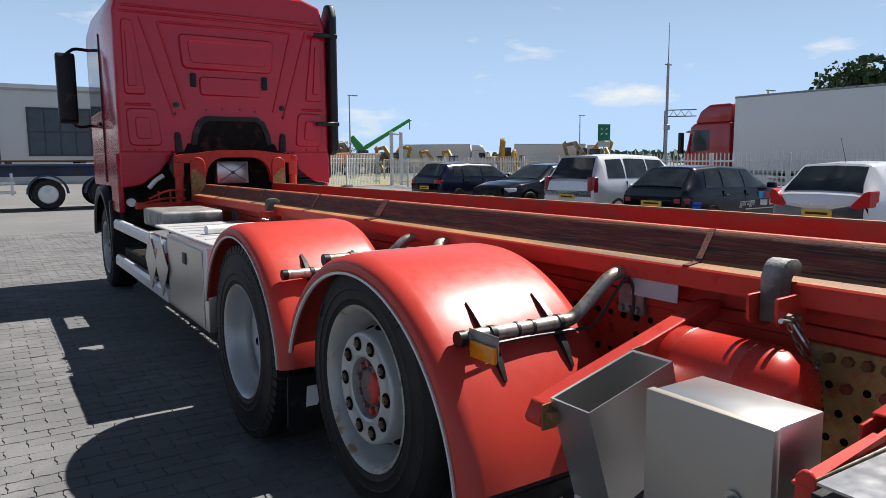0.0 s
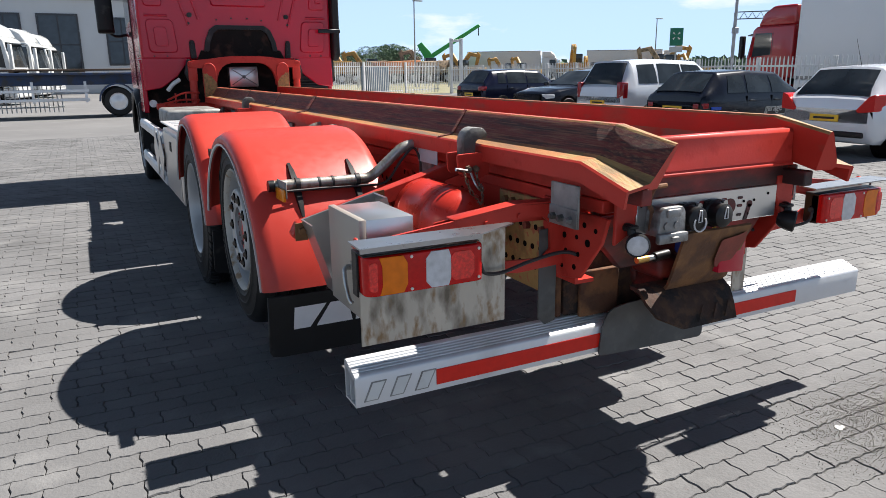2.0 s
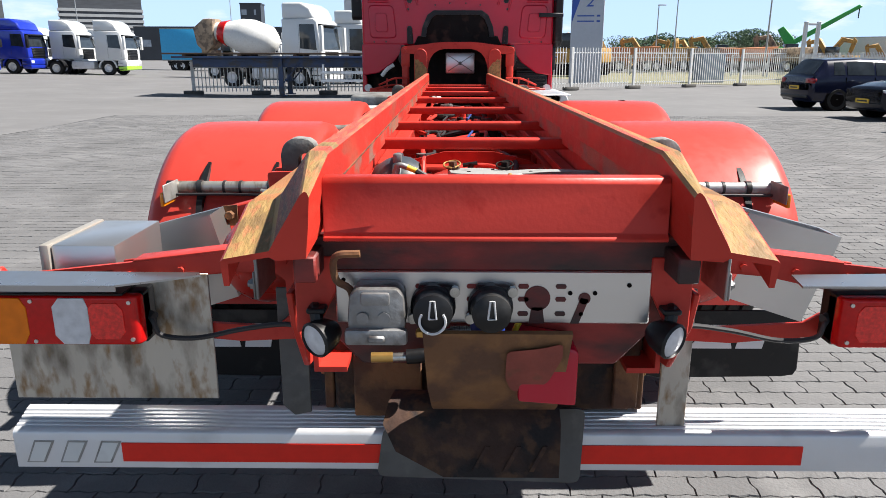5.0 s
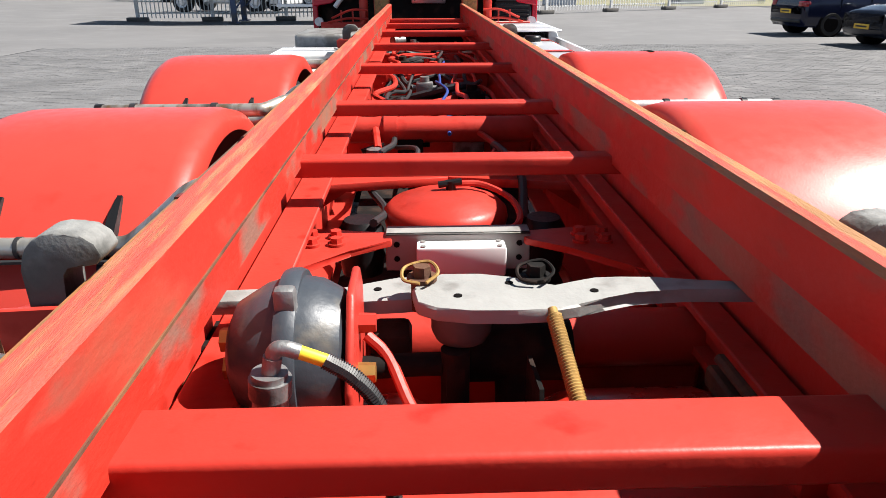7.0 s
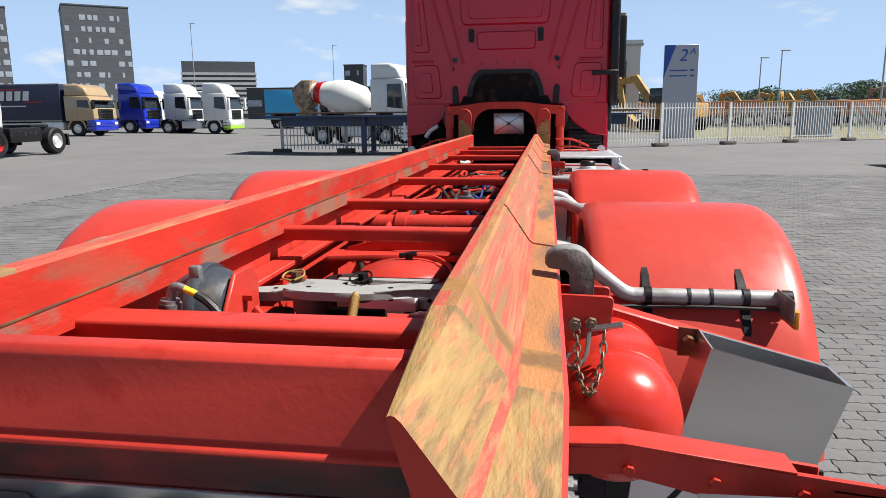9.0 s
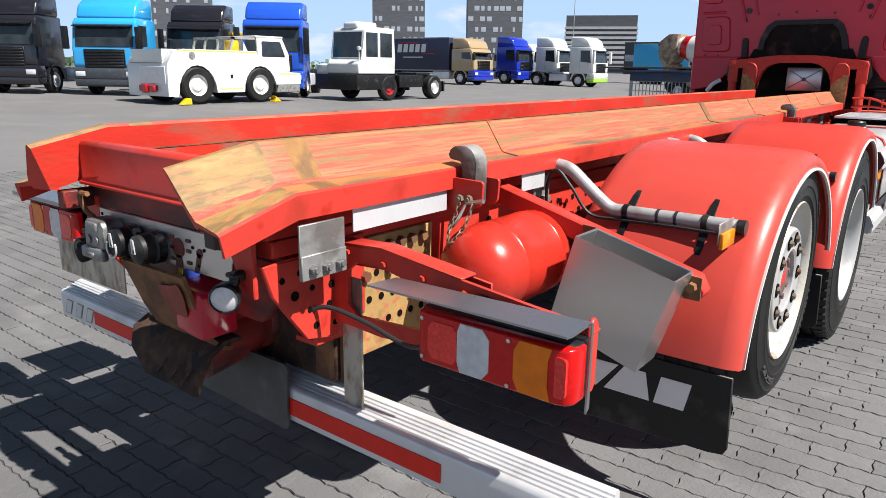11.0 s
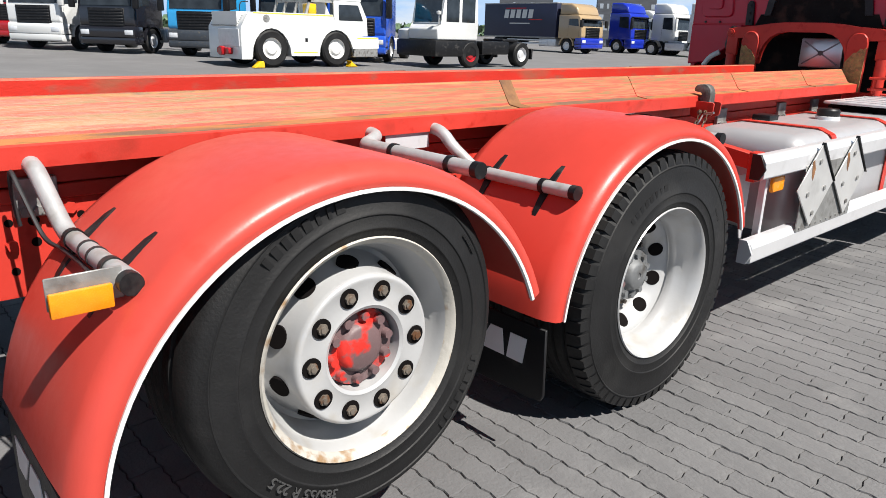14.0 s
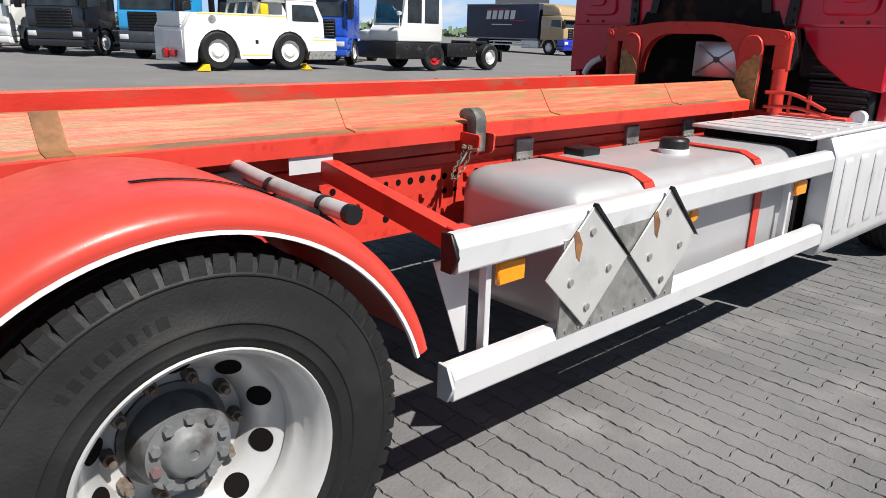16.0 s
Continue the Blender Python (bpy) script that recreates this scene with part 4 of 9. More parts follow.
# container hooks beside the rails, each between two cheeks, with pin and chain
placed()
for s in (1, -1):
    for y in (-1.185, 3.00):
        bm = B()
        outer = [(0.556 + 0.050 * math.cos(a), 1.196 + 0.052 * math.sin(a)) for a in [math.pi * k / 10 for k in range(7)]]
        profile = [(0.606, 1.07)] + outer + [(0.522, 1.244), (0.506, 1.232), (0.499, 1.215), (0.507, 1.203), (0.524, 1.200), (0.548, 1.203), (0.557, 1.190), (0.556, 1.150), (0.548, 1.11), (0.548, 1.07)]
        prism(bm, profile, "y", y - 0.030, y + 0.030, 0.004, 2)
        hook = part("container_hook", side(bm, s), HOOK, lorry, "dark forged container hook")
        for y0, y1 in ((y - 0.048, y - 0.038), (y + 0.038, y + 0.048)):
            bm = B()
            prism(bm, rounded([(0.500, 1.135), (0.500, 1.06), (0.56, 1.045), (0.640, 1.07), (0.648, 1.148), (0.53, 1.150)], 0.014, 3), "y", y0, y1, 0.002)
            part("hook_cheek", side(bm, s), RED, hook)
        for x, z in ((0.566, 1.088), (0.600, 1.090)):
            bm = B()
            hexnut(bm, (x, y - 0.048, z), "-y", 0.014, 0.016)
            cyl(bm, (x, y - 0.064, z), (x, y - 0.070, z), 0.007, n=10)
            part("cheek_bolt", side(bm, s), NUT_RUST, hook)
        bm = B()
        cyl(bm, (0.600, y - 0.062, 1.080), (0.664, y - 0.070, 1.094), 0.007, n=10)
        part("hook_pin", side(bm, s), CHROME, hook)
        bm = B()
        loop = smooth_path([(0.570, y - 0.062, 1.078), (0.571, y - 0.085, 1.035), (0.574, y - 0.118, 1.000), (0.588, y - 0.140, 0.968), (0.604, y - 0.138, 0.972), (0.620, y - 0.105, 1.015), (0.627, y - 0.070, 1.080)], 3)
        for k, (p, q) in enumerate(zip(loop, loop[1:])):
            c, h = (p + q) / 2, (q - p) * 0.74
            w = h.cross(Vector((1, 0.3, 0.2)) if k % 2 else Vector((0.2, 1, 0.3))).normalized() * 0.0065
            tube(bm, [c + h, c + w + h * 0.4, c + w - h * 0.4, c - h, c - w - h * 0.4, c - w + h * 0.4, c + h], 0.0023, 5, False)
        part("safety_chain", side(bm, s), NUT_RUST, hook, "rusty safety chain")
        bm = B()
        tube(bm, [(0.596, y - 0.066, 1.075), (0.588, y - 0.095, 1.03), (0.566, y - 0.10, 1.005), (0.548, y - 0.08, 1.01), (0.556, y - 0.075, 1.03)], 0.005, 6)
        part("lock_pin", side(bm, s), CHROME, hook)


placed()
# ---------------------------------------------------------------- fenders, flaps, pipes
def arc_sweep(bm, prof, cy, cz, a0, a1, n, mi=0):
    rings = []
    for i in range(n + 1):
        a = radians(a0 + (a1 - a0) * i / n)
        rings.append([bm.verts.new((x, cy + r * math.cos(a), cz + r * math.sin(a))) for x, r in prof])
    k = len(prof)
    for p, q in zip(rings, rings[1:]):
        for j in range(k):
            bm.faces.new((p[j], p[(j + 1) % k], q[(j + 1) % k], q[j])).material_index = mi
    bm.faces.new(rings[0])
    bm.faces.new(rings[-1][::-1])


FENDER = [(1.297, 0.637), (1.305, 0.645), (1.307, 0.662), (1.302, 0.680), (1.284, 0.691), (1.272, 0.700), (1.238, 0.707), (1.14, 0.710), (0.70, 0.710), (0.655, 0.700), (0.640, 0.675), (0.640, 0.64),
          (0.650, 0.64), (0.652, 0.67), (0.664, 0.69), (0.70, 0.698), (1.14, 0.698), (1.228, 0.695), (1.266, 0.684), (1.288, 0.668), (1.293, 0.655), (1.290, 0.637)]
FENDERS = ((0.008, 0.430, 0.052, 21, 171), (1.470, 0.485, 0.007, 17, 174))
for s in (1, -1):
    for cy, cz, dr, a0, a1 in FENDERS:
        bm = B()
        arc_sweep(bm, [(x, r + dr) for x, r in FENDER], cy, cz, a0, a1, 40)
        fender = part("fender", side(bm, s), RED_FADED if cy < 0.5 and s > 0 else RED_FENDER, lorry, "faded red plastic wheel arch fender", 50)
        bm = B()
        arc_sweep(bm, [(x, r + dr) for x, r in ((1.303, 0.632), (1.312, 0.634), (1.312, 0.644), (1.301, 0.642))], cy, cz, a0, a1, 40)
        part("edge_trim", side(bm, s), WHITE, fender, "white edge trim")
        bm = B()
        w = 0.0 if cy < 0.5 else 0.12
        o = 0.045 if cy < 0.5 else 0.09
        yf = cy - 0.683 - dr
        prism(bm, [(0.69 + w, 0.525), (1.25 + o - w / 2, 0.525), (1.258 + o - w / 2, 0.275), (1.245 + o - w / 2, 0.25), (1.20 + o - w / 2, 0.245), (0.75 + w, 0.235), (0.70 + w, 0.245), (0.685 + w, 0.27)], "y", yf - 0.012, yf, 0.003)
        flap = part("mud_flap", side(bm, s), BLACK, lorry, "black rubber mud flap")
        x0 = (0.745 if s > 0 else -1.20) if cy < 0.5 else (0.88 if s > 0 else -1.20)
        for shape in (((0.02, 0.465), (0.165, 0.465), (0.085, 0.365), (0.01, 0.365)), ((0.115, 0.365), (0.285, 0.365), (0.265, 0.465), (0.185, 0.465)), ((0.30, 0.365), (0.405, 0.365), (0.425, 0.465), (0.32, 0.465))):
            bm = B()
            prism(bm, [(x0 + x * (1 if cy < 0.5 else 0.75), z) for x, z in shape], "y", yf - 0.0145, yf - 0.012)
            part("white_mark", bm, BOXWHITE, flap, "plain white slanted mark")
    # fender pipes and rubber clips
    PIPES = (
        (0.0, -0.56, 0.983, ((0.47, -0.575, 1.13), (0.52, -0.575, 1.13), (0.575, -0.575, 1.115), (0.63, -0.57, 1.07), (0.69, -0.565, 1.02), (0.74, -0.56, 0.987), (0.80, -0.56, 0.983), (1.0, -0.56, 0.983), (1.195, -0.555, 0.983)), "bent grey fender support pipe"),
        (1.5, 0.91, 0.99, ((0.47, 0.88, 1.13), (0.52, 0.88, 1.13), (0.575, 0.88, 1.115), (0.63, 0.885, 1.07), (0.69, 0.90, 1.025), (0.74, 0.91, 0.994), (0.80, 0.91, 0.99), (1.0, 0.91, 0.99), (1.215, 0.91, 0.99)), "bent grey fender support pipe"),
        (0.0, 0.456, 1.114, ((0.47, 0.56, 1.135), (0.52, 0.56, 1.135), (0.565, 0.55, 1.13), (0.595, 0.51, 1.122), (0.625, 0.465, 1.116), (0.67, 0.456, 1.114), (0.9, 0.456, 1.114), (1.195, 0.456, 1.114)), "grey fender support pipe with an elbow"),
        (1.5, 1.918, 1.096, ((0.47, 1.95, 1.11), (0.7, 1.93, 1.104), (0.95, 1.92, 1.098), (1.20, 1.918, 1.096)), "straight grey fender support pipe"))
    placed(0.015, 0.01, -0.006)
    for cy, y, z, pts, lab in PIPES:
        bm = B()
        tube(bm, pts, 0.024, 14)
        pipe = part("fender_pipe", side(bm, s), PIPE if s > 0 else STEEL_DIRTY, lorry, lab)
        bm = B()
        ex = pts[-1][0]
        cyl(bm, (ex - 0.004, y, z), (ex + 0.022, y, z), 0.0262, n=16)
        part("end_cap", side(bm, s), BLACK, pipe)
        fy, fz, dr = FENDERS[0][:3] if cy < 0.5 else FENDERS[1][:3]
        a = math.atan2(z - fz, y - fy)
        for x in (0.80, 1.085):
            bm = B()
            das = (-0.20, -0.12, -0.04, 0.04, 0.12, 0.20)
            ws = (0.007, 0.014, 0.017, 0.017, 0.014, 0.007)
            hs = (0.004, 0.012, 0.016, 0.016, 0.012, 0.004)
            rows = []
            for da, w, h in zip(das, ws, hs):
                c, sn = math.cos(a + da), math.sin(a + da)
                rows.append([bm.verts.new((x + dx, fy + (r + dr) * c, fz + (r + dr) * sn)) for dx, r in ((-w, 0.711), (w, 0.711), (w * 0.8, 0.713 + h), (-w * 0.8, 0.713 + h))])
            for p, q in zip(rows, rows[1:]):
                for i in range(4):
                    bm.faces.new((p[i], p[(i + 1) % 4], q[(i + 1) % 4], q[i]))
            bm.faces.new(rows[0])
            bm.faces.new(rows[-1][::-1])
            clip = part("rubber_clip", side(bm, s), BLACK, pipe, "black rubber fender clip")
            bm = B()
            lathe(bm, [(0.025, -0.010), (0.028, -0.010), (0.028, 0.010), (0.025, 0.010)], (x, y, z), "x", 18)
            part("clip_band", side(bm, s), BLACK if s > 0 else CABLE, clip)
        for x in (0.92, 0.985):
            if cy == 0 and y < 0:
                bm = B()
                lathe(bm, [(0.024, -0.005), (0.0265, -0.005), (0.0265, 0.005), (0.024, 0.005)], (x, y, z), "x", 18)
                part("cable_tie", side(bm, s), CABLE, pipe)
    bm = B()
    box(bm, 1.172, 1.177, -0.715, -0.565, 0.945, 1.016, 0.002)
    bracket = part("marker_bracket", side(bm, s), GALV, lorry, "grey marker lamp bracket")
    bm = B()
    box(bm, 1.178, 1.192, -0.713, -0.590, 0.932, 0.985, 0.004, 2)
    marker = part("side_marker", side(bm, s), ORANGE, bracket, "amber side marker lamp")
    bm = B()
    tube(bm, [(0.50, -0.62, 0.96), (0.505, -0.63, 1.06), (0.54, -0.63, 1.12), (0.60, -0.62, 1.06), (0.67, -0.60, 0.965), (0.78, -0.585, 0.955), (0.95, -0.585, 0.958), (1.17, -0.60, 0.96)], 0.006, 6)
    part("marker_cable", side(bm, s), CABLE, lorry)
placed()
# torn slit in the offside drive fender
bm = B()
arc_sweep(bm, [(1.06, 0.718), (1.08, 0.721), (1.075, 0.7215), (1.055, 0.7195)], 1.470, 0.485, 62, 92, 12)
part("torn_slit", bm, HOLE_SHADE, lorry, "dark torn slit in the fender")


# ---------------------------------------------------------------- wheels
def tyre_mesh(bm, cx, r, w, rim, lugs):
    h = w / 2
    prof = [(rim, -h + 0.03), (rim + 0.012, -h + 0.008), (rim + 0.06, -h - 0.004), (r - 0.09, -h), (r - 0.035, -h + 0.012), (r - 0.008, -h + 0.035)]
    grooves = 4 if not lugs else 3
    span = 2 * h - 0.07
    for k in range(grooves):
        a = -h + 0.035 + span * (k + 1) / (grooves + 1)
        prof += [(r, a - 0.012), (r - 0.012, a - 0.007), (r - 0.012, a + 0.007), (r, a + 0.012)]
    prof += [(r - 0.008, h - 0.035), (r - 0.020, h - 0.022), (r - 0.028, h - 0.014), (r - 0.046, h - 0.006), (r - 0.049, h - 0.002), (r - 0.052, h - 0.002), (r - 0.055, h - 0.005), (r - 0.09, h + 0.001), (rim + 0.082, h + 0.005), (rim + 0.079, h + 0.0075), (rim + 0.075, h + 0.0075), (rim + 0.072, h + 0.004),
             (rim + 0.045, h + 0.002), (rim + 0.042, h + 0.004), (rim + 0.038, h + 0.004), (rim + 0.034, h - 0.001), (rim + 0.012, h - 0.008), (rim, h - 0.03)]
    lathe(bm, prof, (cx, 0, 0), "x", 96)


def tread_lug(cx, r, w, outer):
    """One shoulder block at the top of the tyre."""
    bm = B()
    h = w / 2
    for x0, x1 in (((h - 0.075, h - 0.006),) if outer else ((-h + 0.006, -h + 0.075),)):
        v = [bm.verts.new(p) for p in ((cx + x0, -0.022, r - 0.02), (cx + x1, -0.020, r - 0.046), (cx + x1, 0.020, r - 0.046), (cx + x0, 0.022, r - 0.02), (cx + x0, -0.019, r + 0.003), (cx + x1 - 0.008, -0.018, r - 0.006), (cx + x1 - 0.008, 0.018, r - 0.006), (cx + x0, 0.019, r + 0.003))]
        for f in ((4, 5, 6, 7), (0, 1, 5, 4), (1, 2, 6, 5), (2, 3, 7, 6), (3, 0, 4, 7)):
            bm.faces.new([v[i] for i in f])
    return bm


def wheel(parent_name, at, s, kind):
    """One wheel; its outer face looks to +x before it is mirrored."""
    cen = Vector(at)

    def put(name, bm, mats, par, label=""):
        for v in bm.verts:
            v.co += Vector((0, cen.y, cen.z))
        return part(name, side(bm, s), mats, par, label, 40)

    if kind == "tag":
        r, w, cx, disc = 0.498, 0.37, 1.100, 1.262
    elif kind == "drive":
        r, w, cx, disc = 0.540, 0.29, 1.150, 1.067
    else:
        r, w, cx, disc = 0.50, 0.31, 1.06, 1.15
    bm = B()
    tyre_mesh(bm, cx, r, w, 0.305, kind == "drive")
    out = cx + w / 2
    wheel_ob = put("wheel", bm, RUBBER, lorry, {"tag": "worn tyre on a ten-hole silver rim", "drive": "deep-tread tyre on a dished silver rim"}.get(kind, "front wheel"))
    if kind == "drive":
        blocks = [mesh_from(side(tread_lug(cx, r, w, outer), s), "tread_block", RUBBER) for outer in (True, False)]
        for k in range(120):
            o = new("tread_block", blocks[k % 2])
            o.parent = wheel_ob
            o.matrix_basis = Matrix.Translation((0, cen.y, cen.z)) @ Matrix.Rotation(2 * math.pi * (k // 2) / 60, 4, "X")
        bm = B()
        tyre_mesh(bm, cx - 0.335, r, w, 0.305, False)
        put("inner_tyre", bm, RUBBER, wheel_ob)
    # raised markings on the sidewall: plain bars, and the size on the offside
    rnd = random.Random(3)
    for th0, n_b, rr, hgt in ((-0.75, 8, 0.405, 0.030), (1.9, 8, 0.405, 0.030), (0.9, 7, 0.425, 0.010), (2.9, 9, 0.372, 0.010)):
        for k in range(n_b):
            bm = B()
            w_b = hgt * rnd.uniform(0.35, 0.95)
            th = th0 + k * hgt * 1.05 / rr
            m = Matrix.Rotation(-th, 4, "X")
            v = [bm.verts.new(m @ Vector((out + 0.0005 + dx, dy, rr + dz))) for dx in (0.0, 0.0032) for dy, dz in ((-w_b / 2, 0), (w_b / 2, 0), (w_b / 2, hgt), (-w_b / 2, hgt))]
            for f in ((4, 5, 6, 7), (0, 1, 5, 4), (1, 2, 6, 5), (2, 3, 7, 6), (3, 0, 4, 7)):
                bm.faces.new([v[i] for i in f])
            put("sidewall_mark", bm, RUBBER, wheel_ob)
    if kind == "tag" and s > 0:
        cu = bpy.data.curves.new("size_text", "FONT")
        cu.body, cu.size, cu.extrude = "385/55 R 22.5", 0.042, 0.003
        tmp = bpy.data.objects.new("size_text", cu)
        scene.collection.objects.link(tmp)
        me = bpy.data.meshes.new_from_object(tmp.evaluated_get(bpy.context.evaluated_depsgraph_get()))
        bpy.data.objects.remove(tmp)
        for vtx in me.vertices:
            th = radians(196) + vtx.co.x / 0.405
            rr = 0.392 + vtx.co.y
            vtx.co = (out + 0.004 + vtx.co.z, cen.y + rr * math.sin(th), cen.z + rr * math.cos(th))
        me.materials.clear()
        me.materials.append(RUBBER_MARK)
        ob = new("size_marking", me)
        ob.parent = wheel_ob
        tagged(ob, "tyre size in raised figures")
    bm = B()
    lathe(bm, [(0.290, out - 0.06), (0.302, out - 0.03), (0.314, out - 0.012), (0.320, out - 0.004), (0.316, out + 0.001), (0.306, out - 0.006), (0.297, out - 0.026)], (0, 0, 0), "x", 72)
    put("rim_flange", bm, RIM_RUST if kind == "tag" else WHITE_RIM, wheel_ob, "rim edge with rust" if kind == "tag" else "")
    bm = B()
    if kind == "drive":
        lathe(bm, [(0.297, out - 0.026), (0.286, out - 0.05), (0.282, out - 0.085), (0.268, out - 0.105), (0.262, out - 0.125), (0.262, disc + 0.088), (0.268, disc + 0.084), (0.266, disc + 0.078), (0.252, disc + 0.074), (0.240, disc + 0.066), (0.198, disc + 0.028), (0.190, disc + 0.008), (0.184, disc - 0.026), (0.170, disc - 0.032), (0.15, disc - 0.032), (0.10, disc - 0.034), (0.10, disc - 0.04), (0.0, disc - 0.04)], (0, 0, 0), "x", 72)
    else:
        lathe(bm, [(0.297, out - 0.026), (0.288, out - 0.05), (0.283, out - 0.085), (0.270, out - 0.10), (0.262, out - 0.16), (0.248, out - 0.165), (0.228, out - 0.11), (0.217, disc - 0.034), (0.216, disc - 0.006), (0.213, disc + 0.004), (0.208, disc + 0.009), (0.202, disc + 0.010), (0.195, disc + 0.007), (0.138, disc + 0.007), (0.128, disc + 0.010), (0.118, disc + 0.004), (0.115, disc - 0.05), (0.0, disc - 0.05)], (0, 0, 0), "x", 72)
    put("rim", bm, WHITE_RIM, wheel_ob, "silver painted steel rim")
    for k in range(10):
        bm = B()
        a = 2 * math.pi * (k + 0.5) / 10
        if kind == "drive":
            c = Vector((disc + 0.0455, 0.2175 * math.cos(a), 0.2175 * math.sin(a)))
            nrm = Vector((0.74, -0.672 * math.cos(a), -0.672 * math.sin(a)))
            cyl(bm, c - nrm * 0.01, c + nrm * 0.0035, 0.033, n=20)
        else:
            c = Vector((out - 0.098, 0.2275 * math.cos(a), 0.2275 * math.sin(a)))
            nrm = Vector((0.35, 0.937 * math.cos(a), 0.937 * math.sin(a)))
            cyl(bm, c - nrm * 0.01, c + nrm * 0.0045, 0.031, n=20)
        put("vent_hole", bm, HOLE_SHADE, wheel_ob)
    bm2 = B()
    for k in range(10):
        bm = B()
        a = 2 * math.pi * k / 10
        if kind == "drive":
            c = Vector((disc - 0.032, 0.163 * math.cos(a), 0.160 * math.sin(a)))
            hexnut(bm, c, "x", 0.019, 0.034)
            cyl(bm, c, c + Vector((0.055, 0, 0)), 0.010, n=10)
        else:
            c = Vector((disc + 0.008, 0.170 * math.cos(a), 0.170 * math.sin(a)))
            cyl(bm2, c, c + Vector((0.0032, 0, 0)), 0.0275, n=22)
            put("nut_well", bm2, HOLE_SHADE, wheel_ob)
            bm2 = B()
            hexnut(bm, c, "x", 0.0165, 0.011)
            cyl(bm, c, c + Vector((0.015, 0, 0)), 0.009, n=10)
        put("wheel_nut", bm, NUT, wheel_ob)
    bm = B()
    if kind == "drive":
        lathe(bm, [(0.142, disc - 0.034), (0.142, disc - 0.022), (0.124, disc - 0.016), (0.118, disc + 0.05), (0.108, disc + 0.064), (0.108, disc + 0.076), (0.072, disc + 0.078), (0.066, disc + 0.086), (0.060, disc + 0.100), (0.050, disc + 0.106), (0.014, disc + 0.106), (0.012, disc + 0.102), (0.0, disc + 0.102)], (0, 0, 0), "x", 40)
        for k in range(10):
            a = 2 * math.pi * (k + 0.4) / 10
            b2 = B()
            c = Vector((disc + 0.075, 0.089 * math.cos(a), 0.089 * math.sin(a)))
            hexnut(b2, c, "x", 0.0145, 0.016)
            put("hub_bolt", b2, HUB_RED if k == 5 else SLATE_HUB, wheel_ob)
        put("hub", bm, SLATE_HUB, wheel_ob, "grey drive hub")
    else:
        lathe(bm, [(0.112, disc - 0.05), (0.110, disc - 0.026), (0.072, disc - 0.024), (0.066, disc - 0.010), (0.055, disc - 0.004), (0.0, disc - 0.002)], (0, 0, 0), "x", 40)
        put("hub", bm, HUB_RED, wheel_ob, "hub with flaking red paint")
        bm = B()
        for k in range(10):
            a = 2 * math.pi * (k + 0.3) / 10
            c = Vector((disc - 0.026, 0.091 * math.cos(a), 0.091 * math.sin(a)))
            bm = B()
            cyl(bm, c, c + Vector((0.020, 0, 0)), 0.0155, 0.0125, n=12)
            put("hub_bolt", bm, HUB_RED, wheel_ob)
    return wheel_ob


RUBBER_MARK = surf("worn_rubber_lettering", (0.045, 0.045, 0.046), 0.7)
HUB_RED = surf("flaking_red_hub", (0.50, 0.022, 0.014), 0.5, var=0.1, scale=12, dirt=(0.085, 0.085, 0.088), amount=0.50, dirt_scale=9, bump=0.4, hard=0.05)
SLATE_HUB = surf("grey_hub", (0.13, 0.135, 0.14), 0.6, 0.2, var=0.2, scale=10, dirt=(0.05, 0.045, 0.04), amount=0.3, dirt_scale=10, bump=0.3)
NUT = surf("rusty_nut_steel", (0.20, 0.17, 0.14), 0.6, 0.6, var=0.3, scale=40, dirt=(0.16, 0.07, 0.03), amount=0.3, dirt_scale=30)


for s in (1, -1):
    wheel("wheel", (0, 0.018, 0.672), s, "tag")
    wheel("wheel", (0, 1.495, 0.538), s, "drive")
    wheel("wheel", (0, 7.15, 0.50), s, "front")


# ---------------------------------------------------------------- between the rails
bm = B()
cyl(bm, (-0.95, 0.02, 0.635), (0.95, 0.02, 0.635), 0.055, n=20)
part("rear_axle", bm, RED, lorry)
bm = B()
cyl(bm, (-0.9, 1.48, 0.518), (0.9, 1.48, 0.518), 0.075, n=20)
lathe(bm, [(0.0, -0.26), (0.12, -0.24), (0.2, -0.12), (0.22, 0.0), (0.2, 0.12), (0.12, 0.24), (0.0, 0.26)], (0.0, 1.48, 0.55), "y", 28)
part("drive_axle", bm, DARK, lorry)
bm = B()
cyl(bm, (0, 1.7, 0.68), (0, 5.6, 0.80), 0.06, n=18)
part("propeller_shaft", bm, DARK, lorry)
bm = B()
cyl(bm, (-0.40, -1.05, 0.992), (0.40, -1.05, 0.992), 0.048, n=24)
part("cross_tube", bm, RED, lorry, "red cross tube")
bm = B()
cyl(bm, (-0.40, 0.62, 1.0), (0.40, 0.62, 1.0), 0.05, n=24)
lathe(bm, [(0.05, -0.22), (0.062, -0.22), (0.062, -0.17), (0.05, -0.17)], (0, 0.62, 1.0), "x", 24)
part("cross_tube", bm, RED, lorry, "red cross tube")
placed(0, -0.075, 0.006)
